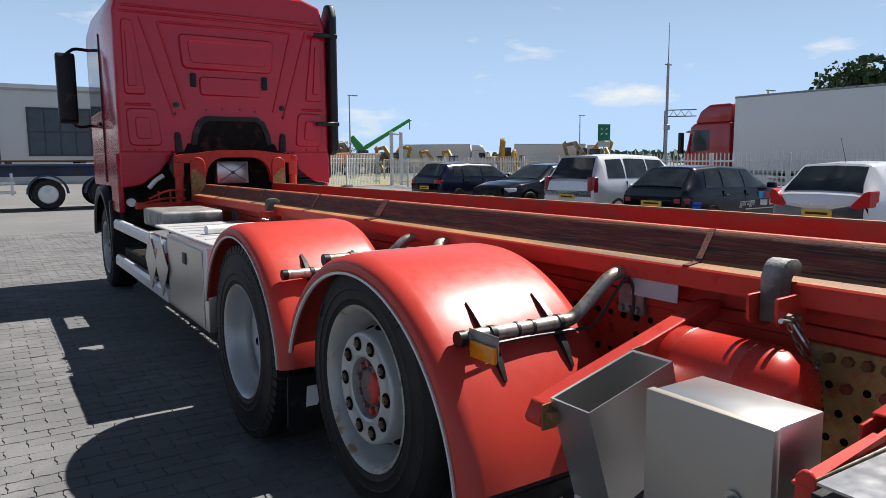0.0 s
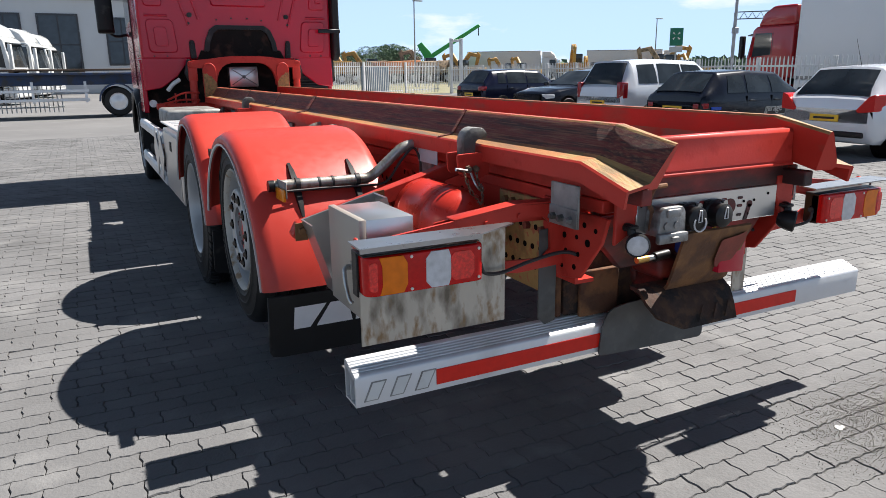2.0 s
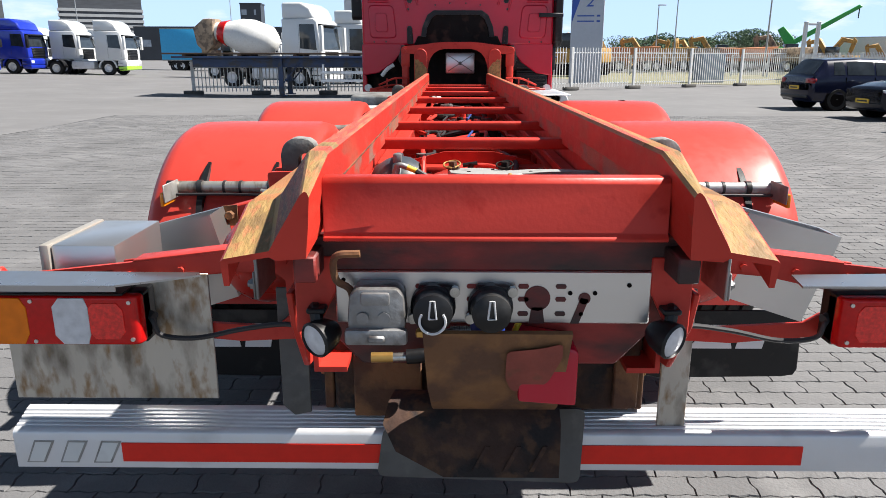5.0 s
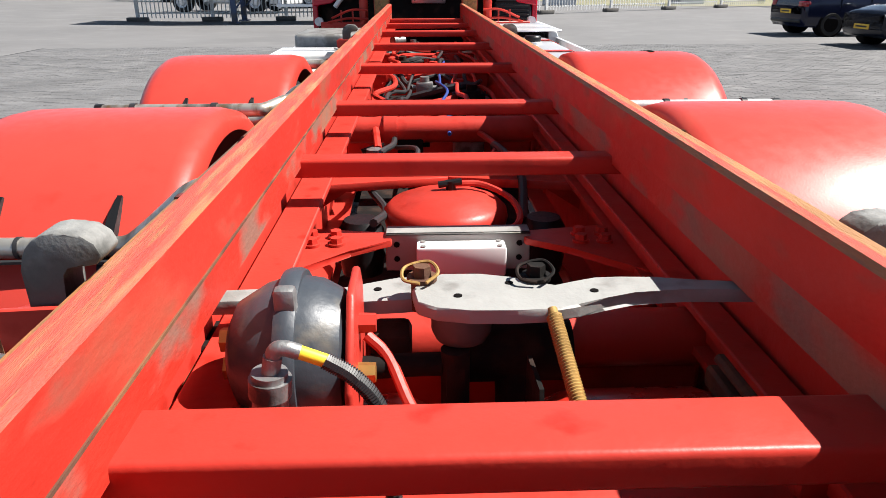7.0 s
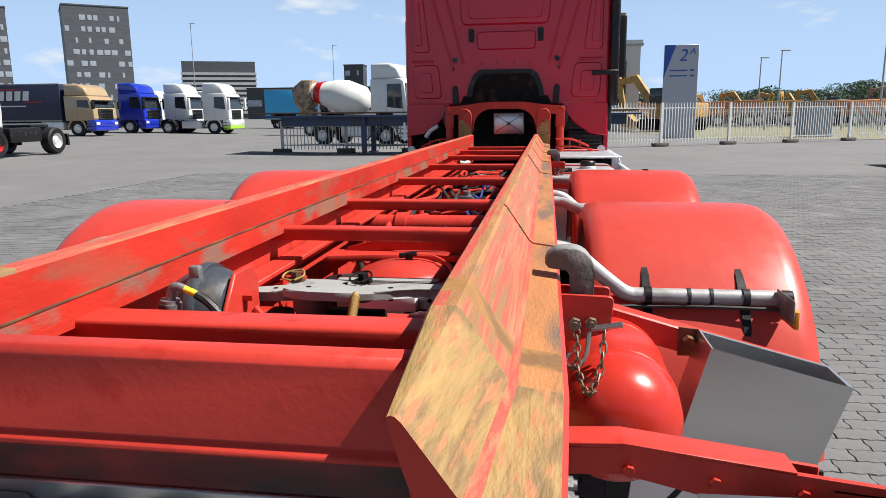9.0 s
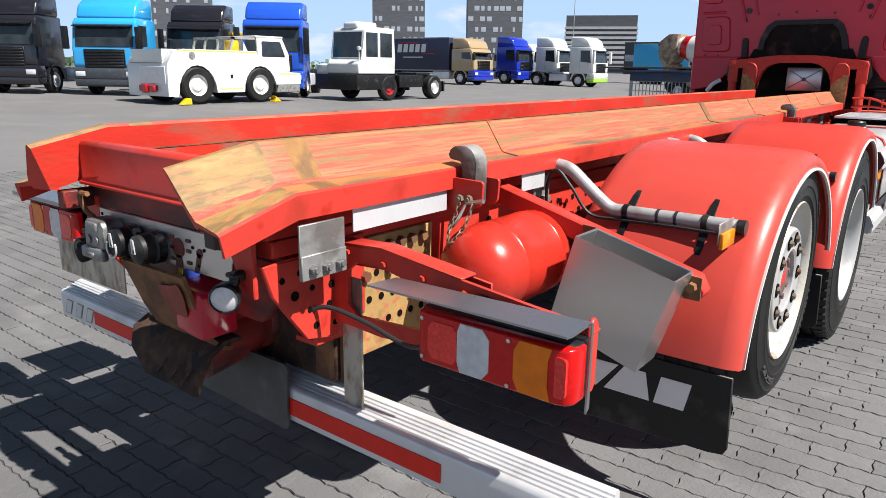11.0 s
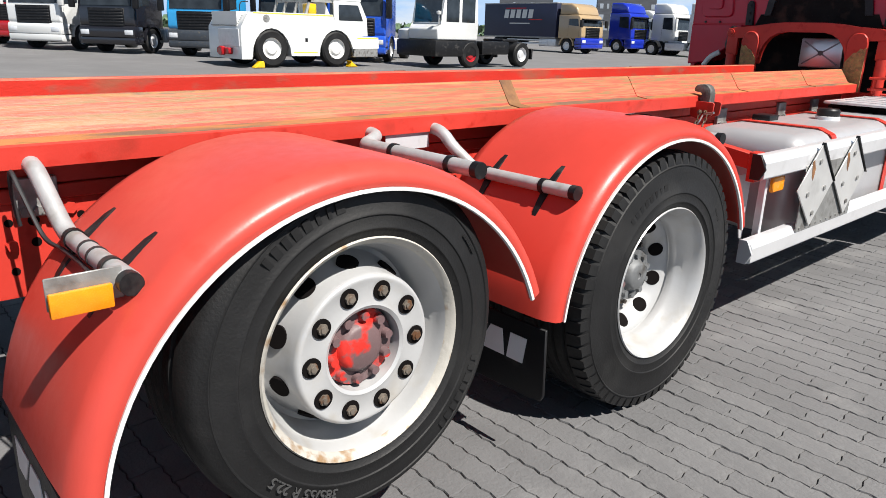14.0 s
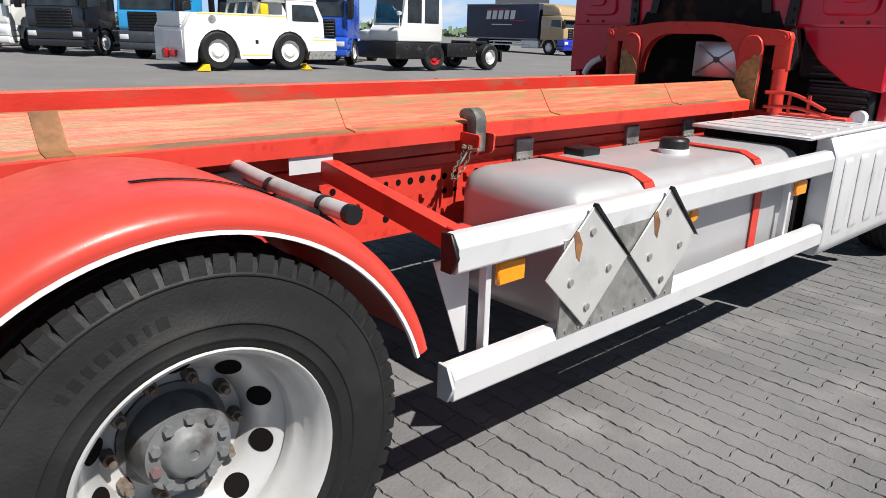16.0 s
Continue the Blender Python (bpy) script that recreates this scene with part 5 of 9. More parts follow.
# dished lift tank with hose
bm = B()
lathe(bm, [(0.0, 0.996), (0.06, 0.994), (0.115, 0.984), (0.122, 0.978), (0.150, 0.970), (0.168, 0.952), (0.172, 0.930), (0.166, 0.905), (0.13, 0.885)], (-0.015, -0.155, 0), "z", 48)
dome = part("air_dome", bm, RED, lorry, "red dished air reservoir")
bm = B()
cyl(bm, (0.0, -0.13, 0.985), (0.0, -0.13, 1.02), 0.014, n=12)
tube(bm, [(-0.035, -0.135, 1.010), (0.03, -0.13, 1.018)], 0.010, 8, False)
part("valve", bm, BLACK, dome)
bm = B()
tube(bm, [(0.01, -0.13, 1.012), (0.09, -0.12, 1.005), (0.165, -0.19, 0.98), (0.165, -0.30, 0.95), (0.05, -0.36, 0.93)], 0.009, 8)
part("red_hose", bm, RED, dome)
placed()
for s in (1, -1):
    bm = B()
    lathe(bm, [(0.0, 0.95), (0.045, 0.95), (0.062, 0.92), (0.055, 0.88), (0.062, 0.85), (0.055, 0.80)], (s * 0.245, -0.30, 0), "z", 24)
    part("air_bellows", bm, BLACK, lorry, "black rubber air bellows")
    # arched transverse gussets
    bm = B()
    prism(bm, [(s * 0.395, -0.82), (s * 0.395, -0.50), (s * 0.25, -0.53), (s * 0.15, -0.545), (s * 0.15, -0.600), (s * 0.24, -0.655), (s * 0.33, -0.75)], "z", 0.985, 1.0, 0.003)
    gusset = part("frame_gusset", bm, RED, lorry, "bolted red frame gusset")
    for x, y in ((0.33, -0.575), (0.277, -0.575), (0.325, -0.625), (0.272, -0.622)):
        bm = B()
        cyl(bm, (s * x, y, 1.0), (s * x, y, 1.006), 0.019, n=14)
        hexnut(bm, (s * x, y, 1.006), "z", 0.014, 0.012)
        part("gusset_bolt", bm, RED, gusset)
    bm = B()
    prism(bm, [(-0.42, 0.90), (-0.30, 1.0), (-0.12, 1.045), (0.12, 1.045), (0.30, 1.0), (0.42, 0.90), (0.42, 0.86), (0.28, 0.95), (0.1, 0.99), (-0.1, 0.99), (-0.28, 0.95), (-0.42, 0.86)], "y", 0.03 if s > 0 else -0.44, 0.042 if s > 0 else -0.432)
    if s > 0:
        part("arched_crossmember", bm, RED, lorry, "red arched crossmember")
    else:
        bm.free()
    bm = B()
    prism(bm, [(s * 0.395, -0.10), (s * 0.395, 0.05), (s * 0.0, 0.06), (s * 0.0, -0.02), (s * 0.2, -0.06)], "z", 0.96, 0.985, 0.003)
    part("frame_gusset", bm, RED, lorry)
# grey bracket with white junction box
bm = B()
box(bm, -0.165, 0.165, -0.585, -0.575, 0.92, 1.01, 0.002)
box(bm, -0.165, 0.165, -0.585, -0.53, 1.004, 1.01, 0.002)
for x in (-0.14, 0.14):
    for z in (0.985, 0.95):
        cyl(bm, (x, -0.588, z), (x, -0.584, z), 0.007, n=8, mi=1)
part("bracket_plate", bm, [GREY_PAINT, HOLE_SHADE], lorry, "galvanised bracket")
jbox = part("junction_box", (lambda b: (box(b, -0.095, 0.105, -0.64, -0.588, 0.925, 0.995, 0.006, 2), b)[1])(B()), BOXWHITE, lorry, "white plastic junction box")
for x in (-0.08, 0.09):
    for y in (-0.63, -0.60):
        bm = B()
        cyl(bm, (x, y, 0.994), (x, y, 0.998), 0.006, n=10)
        part("lid_screw", bm, GALV, jbox)
placed()
# grey locking levers on a pivot
bm = B()
right_arm = [(0.40, -1.174), (0.32, -1.166), (0.25, -1.152), (0.20, -1.146), (0.165, -1.148), (0.135, -1.162), (0.105, -1.178), (0.075, -1.166), (0.045, -1.140), (0.0, -1.130), (-0.055, -1.126), (-0.082, -1.142), (-0.098, -1.178), (-0.092, -1.222),
             (-0.066, -1.242), (-0.02, -1.250), (0.04, -1.252), (0.085, -1.252), (0.125, -1.240), (0.165, -1.216), (0.21, -1.200), (0.28, -1.196), (0.40, -1.204)]
prism(bm, right_arm, "z", 1.125, 1.145, 0.003)
lever = part("locking_lever", bm, GREY_PAINT, lorry, "pale grey curved locking lever")
bm = B()
prism(bm, [(-0.44, -1.112), (-0.30, -1.108), (-0.20, -1.112), (-0.16, -1.092), (-0.12, -1.072), (-0.05, -1.072), (-0.05, -1.15), (-0.117, -1.156), (-0.18, -1.160), (-0.30, -1.150), (-0.44, -1.155)], "z", 1.096, 1.117, 0.003)
part("lower_lever", bm, GREY_PAINT, lever)
for x, y, m in ((-0.084, -1.150, RUST), (0.080, -1.152, DARK)):
    bm = B()
    cyl(bm, (x, y, 1.100), (x, y, 1.150), 0.016, n=18)
    cyl(bm, (x, y, 1.146), (x, y, 1.152), 0.022, n=18)
    hexnut(bm, (x, y, 1.152), "z", 0.014, 0.016)
    pivot = part("pivot_nut", bm, m, lever)
    bm = B()
    tube(bm, [(x - 0.003, y - 0.030, 1.153), (x - 0.026, y - 0.022, 1.156), (x - 0.024, y + 0.004, 1.164), (x + 0.010, y + 0.010, 1.170), (x + 0.023, y - 0.012, 1.162), (x + 0.006, y - 0.030, 1.154)], 0.0026, 6)
    part("pin_ring", bm, SPRING if x < 0 else DARK, pivot)
for x, y in ((-0.035, -1.205), (0.040, -1.165), (0.155, -1.196), (-0.15, -1.118)):
    bm = B()
    cyl(bm, (x, y, 1.116 if x > -0.1 else 1.10), (x, y, 1.1462 if x > -0.1 else 1.1182), 0.006, n=10)
    part("lever_hole", bm, HOLE_SHADE, lever)
bm = B()
lathe(bm, [(0.0, 1.075), (0.018, 1.075), (0.036, 1.084), (0.042, 1.097), (0.042, 1.125)], (-0.03, -1.205, 0), "z", 24)
part("lever_boss", bm, DARK_STEEL, lever, "greasy lever boss")
placed(0, -0.07, 0.02)
# greasy linkage under the levers
bm = B()
tube(bm, [(-0.17, -1.17, 1.035), (-0.12, -1.165, 1.036), (-0.06, -1.16, 1.034)], 0.017, 12)
cyl(bm, (-0.04, -1.165, 0.96), (-0.04, -1.165, 1.06), 0.020, n=16)
box(bm, -0.055, -0.025, -1.185, -1.145, 0.985, 1.045, 0.010, 2)
box(bm, -0.16, -0.10, -1.12, -1.05, 1.0, 1.055, 0.012, 2)
part("greasy_linkage", bm, DARK, lorry, "greasy black linkage")
bm = B()
cyl(bm, (-0.02, -1.10, 1.02), (0.13, -1.10, 1.02), 0.046, n=22)
cyl(bm, (0.05, -1.14, 0.93), (0.05, -1.10, 1.03), 0.03, n=16)
part("greasy_sleeve", bm, DARK, lorry, "greasy black sleeve on the cross tube")
bm = B()
prism(bm, [(-1.27, 1.06), (-1.17, 1.05), (-1.17, 0.88), (-1.33, 0.86)], "x", 0.058, 0.064)
part("slotted_plate", bm, DARK, lorry)
bm = B()
tube(bm, [(-0.16, -1.15, 1.075), (-0.13, -1.17, 1.05), (-0.09, -1.24, 1.0), (-0.03, -1.27, 0.985), (0.03, -1.24, 0.99)], 0.008, 8)
part("red_hose", bm, RED, lorry, "red hose below the linkage")
placed()
# air cylinder with clamp ring, filter and hose
C = Vector((-0.245, -1.275, 1.105))
bm = B()
lathe(bm, [(0.0, -0.082), (0.045, -0.080), (0.066, -0.070), (0.088, -0.035), (0.097, -0.006), (0.097, 0.012), (0.093, 0.035), (0.078, 0.062), (0.058, 0.068), (0.0, 0.070)], C, "x", 40)
chamber = part("air_cylinder", bm, SLATE, lorry, "slate grey air cylinder with clamp ring")
bm = B()
lathe(bm, [(0.096, -0.012), (0.104, -0.012), (0.107, -0.004), (0.107, 0.006), (0.104, 0.013), (0.096, 0.013)], C, "x", 40)
part("clamp_ring", bm, SLATE, chamber)
bm = B()
box(bm, C.x - 0.012, C.x + 0.014, C.y - 0.062, C.y - 0.040, C.z + 0.078, C.z + 0.112, 0.006, 2)
part("clamp_lug", bm, CAST, chamber)
bm = B()
prism(bm, [(-1.375, 1.03), (-1.34, 1.005), (-1.20, 1.005), (-1.18, 1.03), (-1.18, 1.16), (-1.21, 1.195), (-1.30, 1.195), (-1.375, 1.10)], "x", -0.176, -0.166, 0.003)
part("mounting_plate", bm, RED, chamber, "red mounting plate")
for y, z, m in ((-1.30, 1.085, BRASS), (-1.26, 1.135, RED)):
    bm = B()
    hexnut(bm, (-0.166, y, z), "x", 0.014, 0.022)
    part("mounting_nut", bm, m, chamber)
for z in (1.125, 1.085):
    bm = B()
    hexnut(bm, (-0.338, -1.28, z), "x", 0.016, 0.026)
    part("brass_nut", bm, BRASS, chamber)
bm = B()
cyl(bm, (-0.250, -1.438, 1.06), (-0.243, -1.438, 1.172), 0.019, n=22)
cyl(bm, (-0.2445, -1.438, 1.145), (-0.243, -1.438, 1.165), 0.0225, n=22)
cyl(bm, (-0.243, -1.438, 1.165), (-0.238, -1.438, 1.190), 0.010, n=14)
tube(bm, [(-0.239, -1.438, 1.185), (-0.235, -1.438, 1.197), (-0.225, -1.438, 1.199), (-0.210, -1.438, 1.194)], 0.0085, 10)
part("air_filter", bm, CAST, chamber, "silver air filter with elbow")
bm = B()
tube(bm, [(-0.212, -1.438, 1.195), (-0.183, -1.438, 1.183)], 0.0075, 10, False)
hose = part("hose_sleeve", bm, YELLOW, chamber, "yellow hose sleeve")
bm = B()
hp = smooth_path([(-0.185, -1.438, 1.184), (-0.154, -1.442, 1.164), (-0.130, -1.448, 1.130), (-0.120, -1.455, 1.07), (-0.118, -1.457, 1.02)], 14)
for p, q in zip(hp, hp[1:]):
    tube(bm, [p, p.lerp(q, 0.5)], 0.0095, 8, False)
    tube(bm, [p.lerp(q, 0.5), q], 0.0082, 8, False)
part("corrugated_hose", bm, CABLE, chamber, "black corrugated hose")
# worn brackets on the inner side of the frame
for y0, y1, z0, z1, m in ((-1.34, -1.20, 1.03, 1.05, RUST_OCHRE), (-1.18, -1.09, 1.02, 1.062, DARK), (-1.45, -1.36, 0.97, 1.03, RED), (-1.30, -1.18, 0.98, 1.02, RUST_OCHRE), (-1.40, -1.25, 0.90, 0.97, DARK)):
    for s in (1, -1) if m is not DARK else (1,):
        bm = B()
        box(bm, -0.42, -0.335, y0, y1, z0, z1 - 0.004, 0.005)
        part("frame_bracket", side(bm, s), m, lorry)
placed(0, -0.05, 0.03)
# return spring
bm = B()
a, b2 = Vector((0.088, -1.205, 1.108)), Vector((0.105, -1.34, 1.03))
d = (b2 - a).normalized()
u = d.orthogonal().normalized()
w = d.cross(u)
coil = [a.lerp(b2, k / 330) + (u * math.cos(k * 0.7) + w * math.sin(k * 0.7)) * 0.0085 for k in range(331)]
tube(bm, coil, 0.0026, 5, False)
cyl(bm, a - d * 0.01, b2, 0.007, n=10)
part("return_spring", bm, SPRING, lorry, "rusty return spring")
placed()
for s in (1, -1):
    bm = B()
    lathe(bm, [(0.0, -0.165), (0.08, -0.157), (0.12, -0.13), (0.135, -0.09), (0.135, 0.10), (0.12, 0.14), (0.0, 0.165)], (s * 0.222, -1.24, 0.855), "x", 36)
    part("air_tank", bm, RED_GLOSS, lorry, "red painted transverse air tank")
    bm = B()
    lathe(bm, [(0.0, -0.15), (0.08, -0.142), (0.115, -0.115), (0.125, -0.08), (0.125, 0.09), (0.11, 0.125), (0.0, 0.15)], (s * 0.235, -0.86, 0.865), "x", 36)
    part("air_tank", bm, RED_GLOSS, lorry, "red painted transverse air tank")
bm = B()
lathe(bm, [(0.0, 0.90), (0.055, 0.90), (0.062, 0.88), (0.062, 0.80)], (-0.02, -1.24, 0), "z", 28)
part("grey_disc", bm, GALV, lorry)
bm = B()
box(bm, -0.395, 0.395, -1.80, -1.735, 1.03, 1.046, 0.003)
box(bm, -0.395, 0.395, -1.61, -1.60, 0.95, 1.03, 0.003)
part("rear_shelf", bm, RED, lorry, "red shelf plate behind the rear beam")
rnd = random.Random(12)
for k in range(16):
    y = 0.85 + 0.28 * k
    bm = B()
    x = rnd.uniform(-0.26, 0.26)
    tube(bm, [(-0.33, y, 0.86), (x, y + rnd.uniform(-0.1, 0.15), 0.93 + rnd.uniform(-0.05, 0.06)), (x + 0.1, y + rnd.uniform(0, 0.2), 0.92), (0.33, y + 0.1, 0.87)], rnd.choice((0.012, 0.016, 0.022)), 7)
    part("air_line", bm, rnd.choice((RED, CABLE, CABLE, RED)), lorry)
for k in range(9):
    y = 0.8 + 0.52 * k
    bm = B()
    x = rnd.uniform(-0.22, 0.22)
    w, d, h = rnd.uniform(0.05, 0.1), rnd.uniform(0.05, 0.1), rnd.uniform(0.05, 0.11)
    box(bm, x - w, x + w, y - d, y + d, 0.84, 0.87 + h, 0.012, 2)
    cyl(bm, (x, y, 0.85 + h), (x, y, 0.90 + h), w * 0.4, n=14)
    hexnut(bm, (x + w * 0.6, y, 0.86 + h), "z", 0.014, 0.02)
    part("valve_block", bm, rnd.choice((RED, DARK, CAST, RED)), lorry)
# added black sheet below the frame, keeping the space between the rails dark
bm = B()
box(bm, -0.33, 0.33, -1.6, 6.0, 0.70, 0.715)
part("belly_shield", bm, DARK, lorry)
for y in (-0.98, 0.95, 2.9, 4.2):
    bm = B()
    box(bm, -0.40, 0.40, y - 0.05, y + 0.05, 0.78, 0.93, 0.01)
    part("chassis_crossmember", bm, RED, lorry)
bm = B()
cyl(bm, (-0.28, 3.55, 1.09), (-0.20, 3.62, 1.09), 0.035, n=16)
cyl(bm, (-0.24, 3.58, 1.05), (-0.24, 3.58, 1.12), 0.025, n=16)
part("silver_filter", bm, CAST, lorry, "silver air filter")

# ---------------------------------------------------------------- offside: tank, guards, plates
placed(0.025, 0, 0)
bm = B()
box(bm, 0.50, 1.165, 2.93, 4.90, 0.44, 1.015, 0.11, 5)
ftank = part("fuel_tank", bm, ALU_TANK, lorry, "dull aluminium fuel tank", 60)
for y in (3.40, 4.35):
    bm = B()
    for o, m in ((0.004, 0),):
        pts = [(0.49, 0.60), (0.49, 0.93), (0.53, 0.99), (0.60, 1.02), (1.06, 1.02), (1.135, 0.99), (1.17, 0.92), (1.17, 0.52)]
        for (xa, za), (xb, zb) in zip(pts, pts[1:]):
            n2 = Vector((-(zb - za), xb - xa)).normalized() * 0.006
            v = [bm.verts.new(p) for p in ((xa, y - 0.035, za), (xb, y - 0.035, zb), (xb, y + 0.035, zb), (xa, y + 0.035, za))]
            g = [bm.verts.new((p.co.x + n2.x, p.co.y, p.co.z + n2.y)) for p in v]
            bm.faces.new(v)
            bm.faces.new(g[::-1])
            for i in range(4):
                bm.faces.new((v[i], v[(i + 1) % 4], g[(i + 1) % 4], g[i]))
    part("tank_strap", bm, RED, ftank, "red tank strap")
bm = B()
lathe(bm, [(0.075, 1.01), (0.075, 1.035), (0.065, 1.04)], (0.86, 4.05, 0), "z", 28, 0)
lathe(bm, [(0.068, 1.035), (0.07, 1.04), (0.07, 1.075), (0.062, 1.085), (0.03, 1.088), (0.0, 1.088)], (0.86, 4.05, 0), "z", 20, 1)
part("filler_cap", bm, [ALU, BLACK], ftank, "black filler cap")
bm = B()
box(bm, 0.58, 0.70, 3.55, 3.68, 1.01, 1.05, 0.01, 2)
part("level_sender", bm, BLACK, ftank)
placed(0.045, 0, 0)
for z0, z1, y0, y1 in ((0.885, 0.998, 2.23, 4.95), (0.478, 0.590, 2.23, 4.97)):
    bm = B()
    prism(bm, [(1.205, z0), (1.258, z0), (1.264, z0 + 0.008), (1.266, z1 - 0.036), (1.246, z1 - 0.003), (1.236, z1), (1.205, z1)], "y", y0, y1, 0.0015)
    guard = part("side_guard_rail", bm, ALU, lorry, "aluminium side guard rail with scuffs", 14)
    bm = B()
    prism(bm, [(1.20, z0 - 0.002), (1.246, z0 - 0.002), (1.272, z0 + 0.05), (1.242, z1 + 0.003), (1.20, z1 + 0.003)], "y", y0 - 0.012, y0, 0.002)
    part("end_cap", bm, BLACK if z0 > 0.6 else ALU, guard)
bm = B()
prism(bm, [(0.47, 1.09), (0.51, 1.09), (1.21, 0.985), (1.21, 0.91), (0.47, 1.02)], "y", 2.28, 2.335, 0.003)
box(bm, 1.16, 1.205, 2.27, 2.34, 0.86, 1.0, 0.004)
part("guard_carrier", bm, RED, lorry)
for y in (2.42, 4.60):
    bm = B()
    box(bm, 1.17, 1.205, y - 0.012, y + 0.012, 0.47, 0.93, 0.003)
    prism(bm, [(y - 0.04, 0.55), (y - 0.01, 0.55), (y - 0.01, 0.88), (y - 0.16, 0.88)], "x", 1.12, 1.125)
    part("guard_post", bm, ALU, lorry)
for y in (2.50, 4.68):
    bm = B()
    box(bm, 1.206, 1.228, y - 0.062, y + 0.062, 0.792, 0.868, 0.006)
    part("side_marker", bm, ORANGE, lorry, "amber side marker lamp")
bm = B()
lathe(bm, [(0.0, 0.012), (0.03, 0.01), (0.034, 0.0)], (1.21, 3.62, 0.845), "x", 18)
part("round_reflector", bm, ORANGE, lorry, "round amber reflector")
bm = B()
box(bm, 1.262, 1.268, 2.70, 3.42, 0.555, 0.905, 0.001)
cplate = part("placard_backing", bm, GALV, lorry, "galvanised placard backing plate")
for k in range(10):
    bm = B()
    cyl(bm, (1.268, 2.74 + 0.07 * k, 0.575), (1.272, 2.74 + 0.07 * k, 0.575), 0.007, n=8)
    part("rivet", bm, GALV, cplate)
for k, y in enumerate((2.825, 3.295)):
    bm = B()
    prism(bm, [(y - 0.225, 0.79), (y, 0.575), (y + 0.225, 0.79), (y, 1.005)], "x", 1.275, 1.283, 0.002)
    dia = part("placard", bm, PLACARD, lorry, "folded stainless diamond placard holder")
    bm = B()
    prism(bm, [(y + 0.225, 0.80), (y + 0.235, 0.79), (y + 0.008, 1.015), (y - 0.002, 1.005)], "x", 1.274, 1.292)
    part("rubber_edge", bm, BLACK, dia)
    for dy, dz in ((0.0, 0.13), (0.11, -0.02), (-0.10, -0.03), (0.0, -0.14)):
        bm = B()
        cyl(bm, (1.283, y + dy, 0.79 + dz), (1.29, y + dy, 0.79 + dz), 0.013, n=12)
        part("rivet", bm, GALV, dia)
    bm = B()
    prism(bm, [(y - 0.10, 0.925), (y - 0.08, 0.935), (y - 0.05, 0.885), (y - 0.06, 0.825), (y - 0.08, 0.845)], "x", 1.2835, 1.2845)
    part("rust_stain", bm, RUST_OCHRE, dia)
# ribbed silver side panel and step plate towards the cab
bm = B()
prism(bm, [(1.14, 0.40), (1.235, 0.40), (1.26, 0.46), (1.26, 0.96), (1.22, 1.06), (1.14, 1.06)], "y", 5.0, 6.35, 0.008)
skirt = part("side_panel", bm, ALU, lorry, "silver ribbed side panel")
for k in range(5):
    bm = B()
    prism(bm, [(1.258, 0.50), (1.27, 0.53), (1.27, 0.92), (1.258, 0.95)], "y", 5.12 + 0.24 * k, 5.24 + 0.24 * k, 0.006)
    part("pressed_rib", bm, ALU, skirt)
bm = B()
box(bm, 0.55, 1.22, 4.72, 6.1, 1.065, 1.085, 0.006)
step = part("step_plate", bm, ALU, lorry, "silver tread plate over the silencer")
for k in range(6):
    bm = B()
    box(bm, 0.60, 1.16, 4.80 + 0.2 * k, 4.84 + 0.2 * k, 1.085, 1.09)
    part("tread_rib", bm, ALU, step)
bm = B()
box(bm, 0.5, 1.10, 4.95, 6.1, 0.45, 1.05, 0.02)
part("silencer", bm, DARK, lorry)

# ---------------------------------------------------------------- nearside: box, guards, battery
placed(0.028, 0.06, 0.03)
bm = B()
box(bm, -1.25, -0.50, 2.16, 3.30, 0.40, 0.955, 0.012, 2)
tool = part("tool_box", bm, STEEL, lorry, "stainless side tool box")
bm = B()
box(bm, -1.256, -1.25, 2.24, 3.26, 0.43, 0.93, 0.002)
part("box_door", bm, STEEL, tool)
bm = B()
box(bm, -1.264, -1.256, 2.66, 2.76, 0.79, 0.87, 0.01, 2)
part("box_lock", bm, BLACK, tool)
for y in (3.42, 3.84):
    bm = B()
    prism(bm, [(y - 0.225, 0.69), (y, 0.45), (y + 0.225, 0.69), (y, 0.93)], "x", -1.277, -1.27, 0.002)
    part("placard", bm, STEEL, lorry, "folded stainless diamond placard holder")
for z0, z1 in ((0.80, 0.90), (0.41, 0.52)):
    bm = B()
    prism(bm, [(-1.205, z0), (-1.258, z0), (-1.265, z0 + 0.008), (-1.265, z1 - 0.03), (-1.245, z1), (-1.205, z1)], "y", 3.32, 5.85, 0.0015)
    part("side_guard_rail", bm, ALU, lorry, "aluminium side guard rail", 14)
bm = B()
box(bm, -1.2, -0.46, 2.2, 4.0, 0.955, 0.97, 0.003)
step = part("step_plate", bm, ALU, lorry, "silver tread plate with rust spots")
for k in range(7):
    bm = B()
    box(bm, -1.15, -0.52, 2.30 + 0.23 * k, 2.33 + 0.23 * k, 0.97, 0.976)
    part("tread_rib", bm, ALU, step)
bm = B()
cyl(bm, (-1.05, 2.9, 1.0), (-0.55, 3.0, 1.0), 0.035, n=16)
part("white_roll", bm, WHITE, lorry, "white plastic tube on the step")
bm = B()
cyl(bm, (-0.95, 2.5, 0.995), (-0.60, 2.55, 0.995), 0.03, n=16)
part("white_roll", bm, WHITE, lorry, "white plastic tubes on the step")
bm = B()
box(bm, -1.12, -0.56, 4.15, 4.95, 0.90, 1.065, 0.03, 3)
part("battery_cover", bm, GALV, lorry, "grey plastic battery cover")
bm = B()
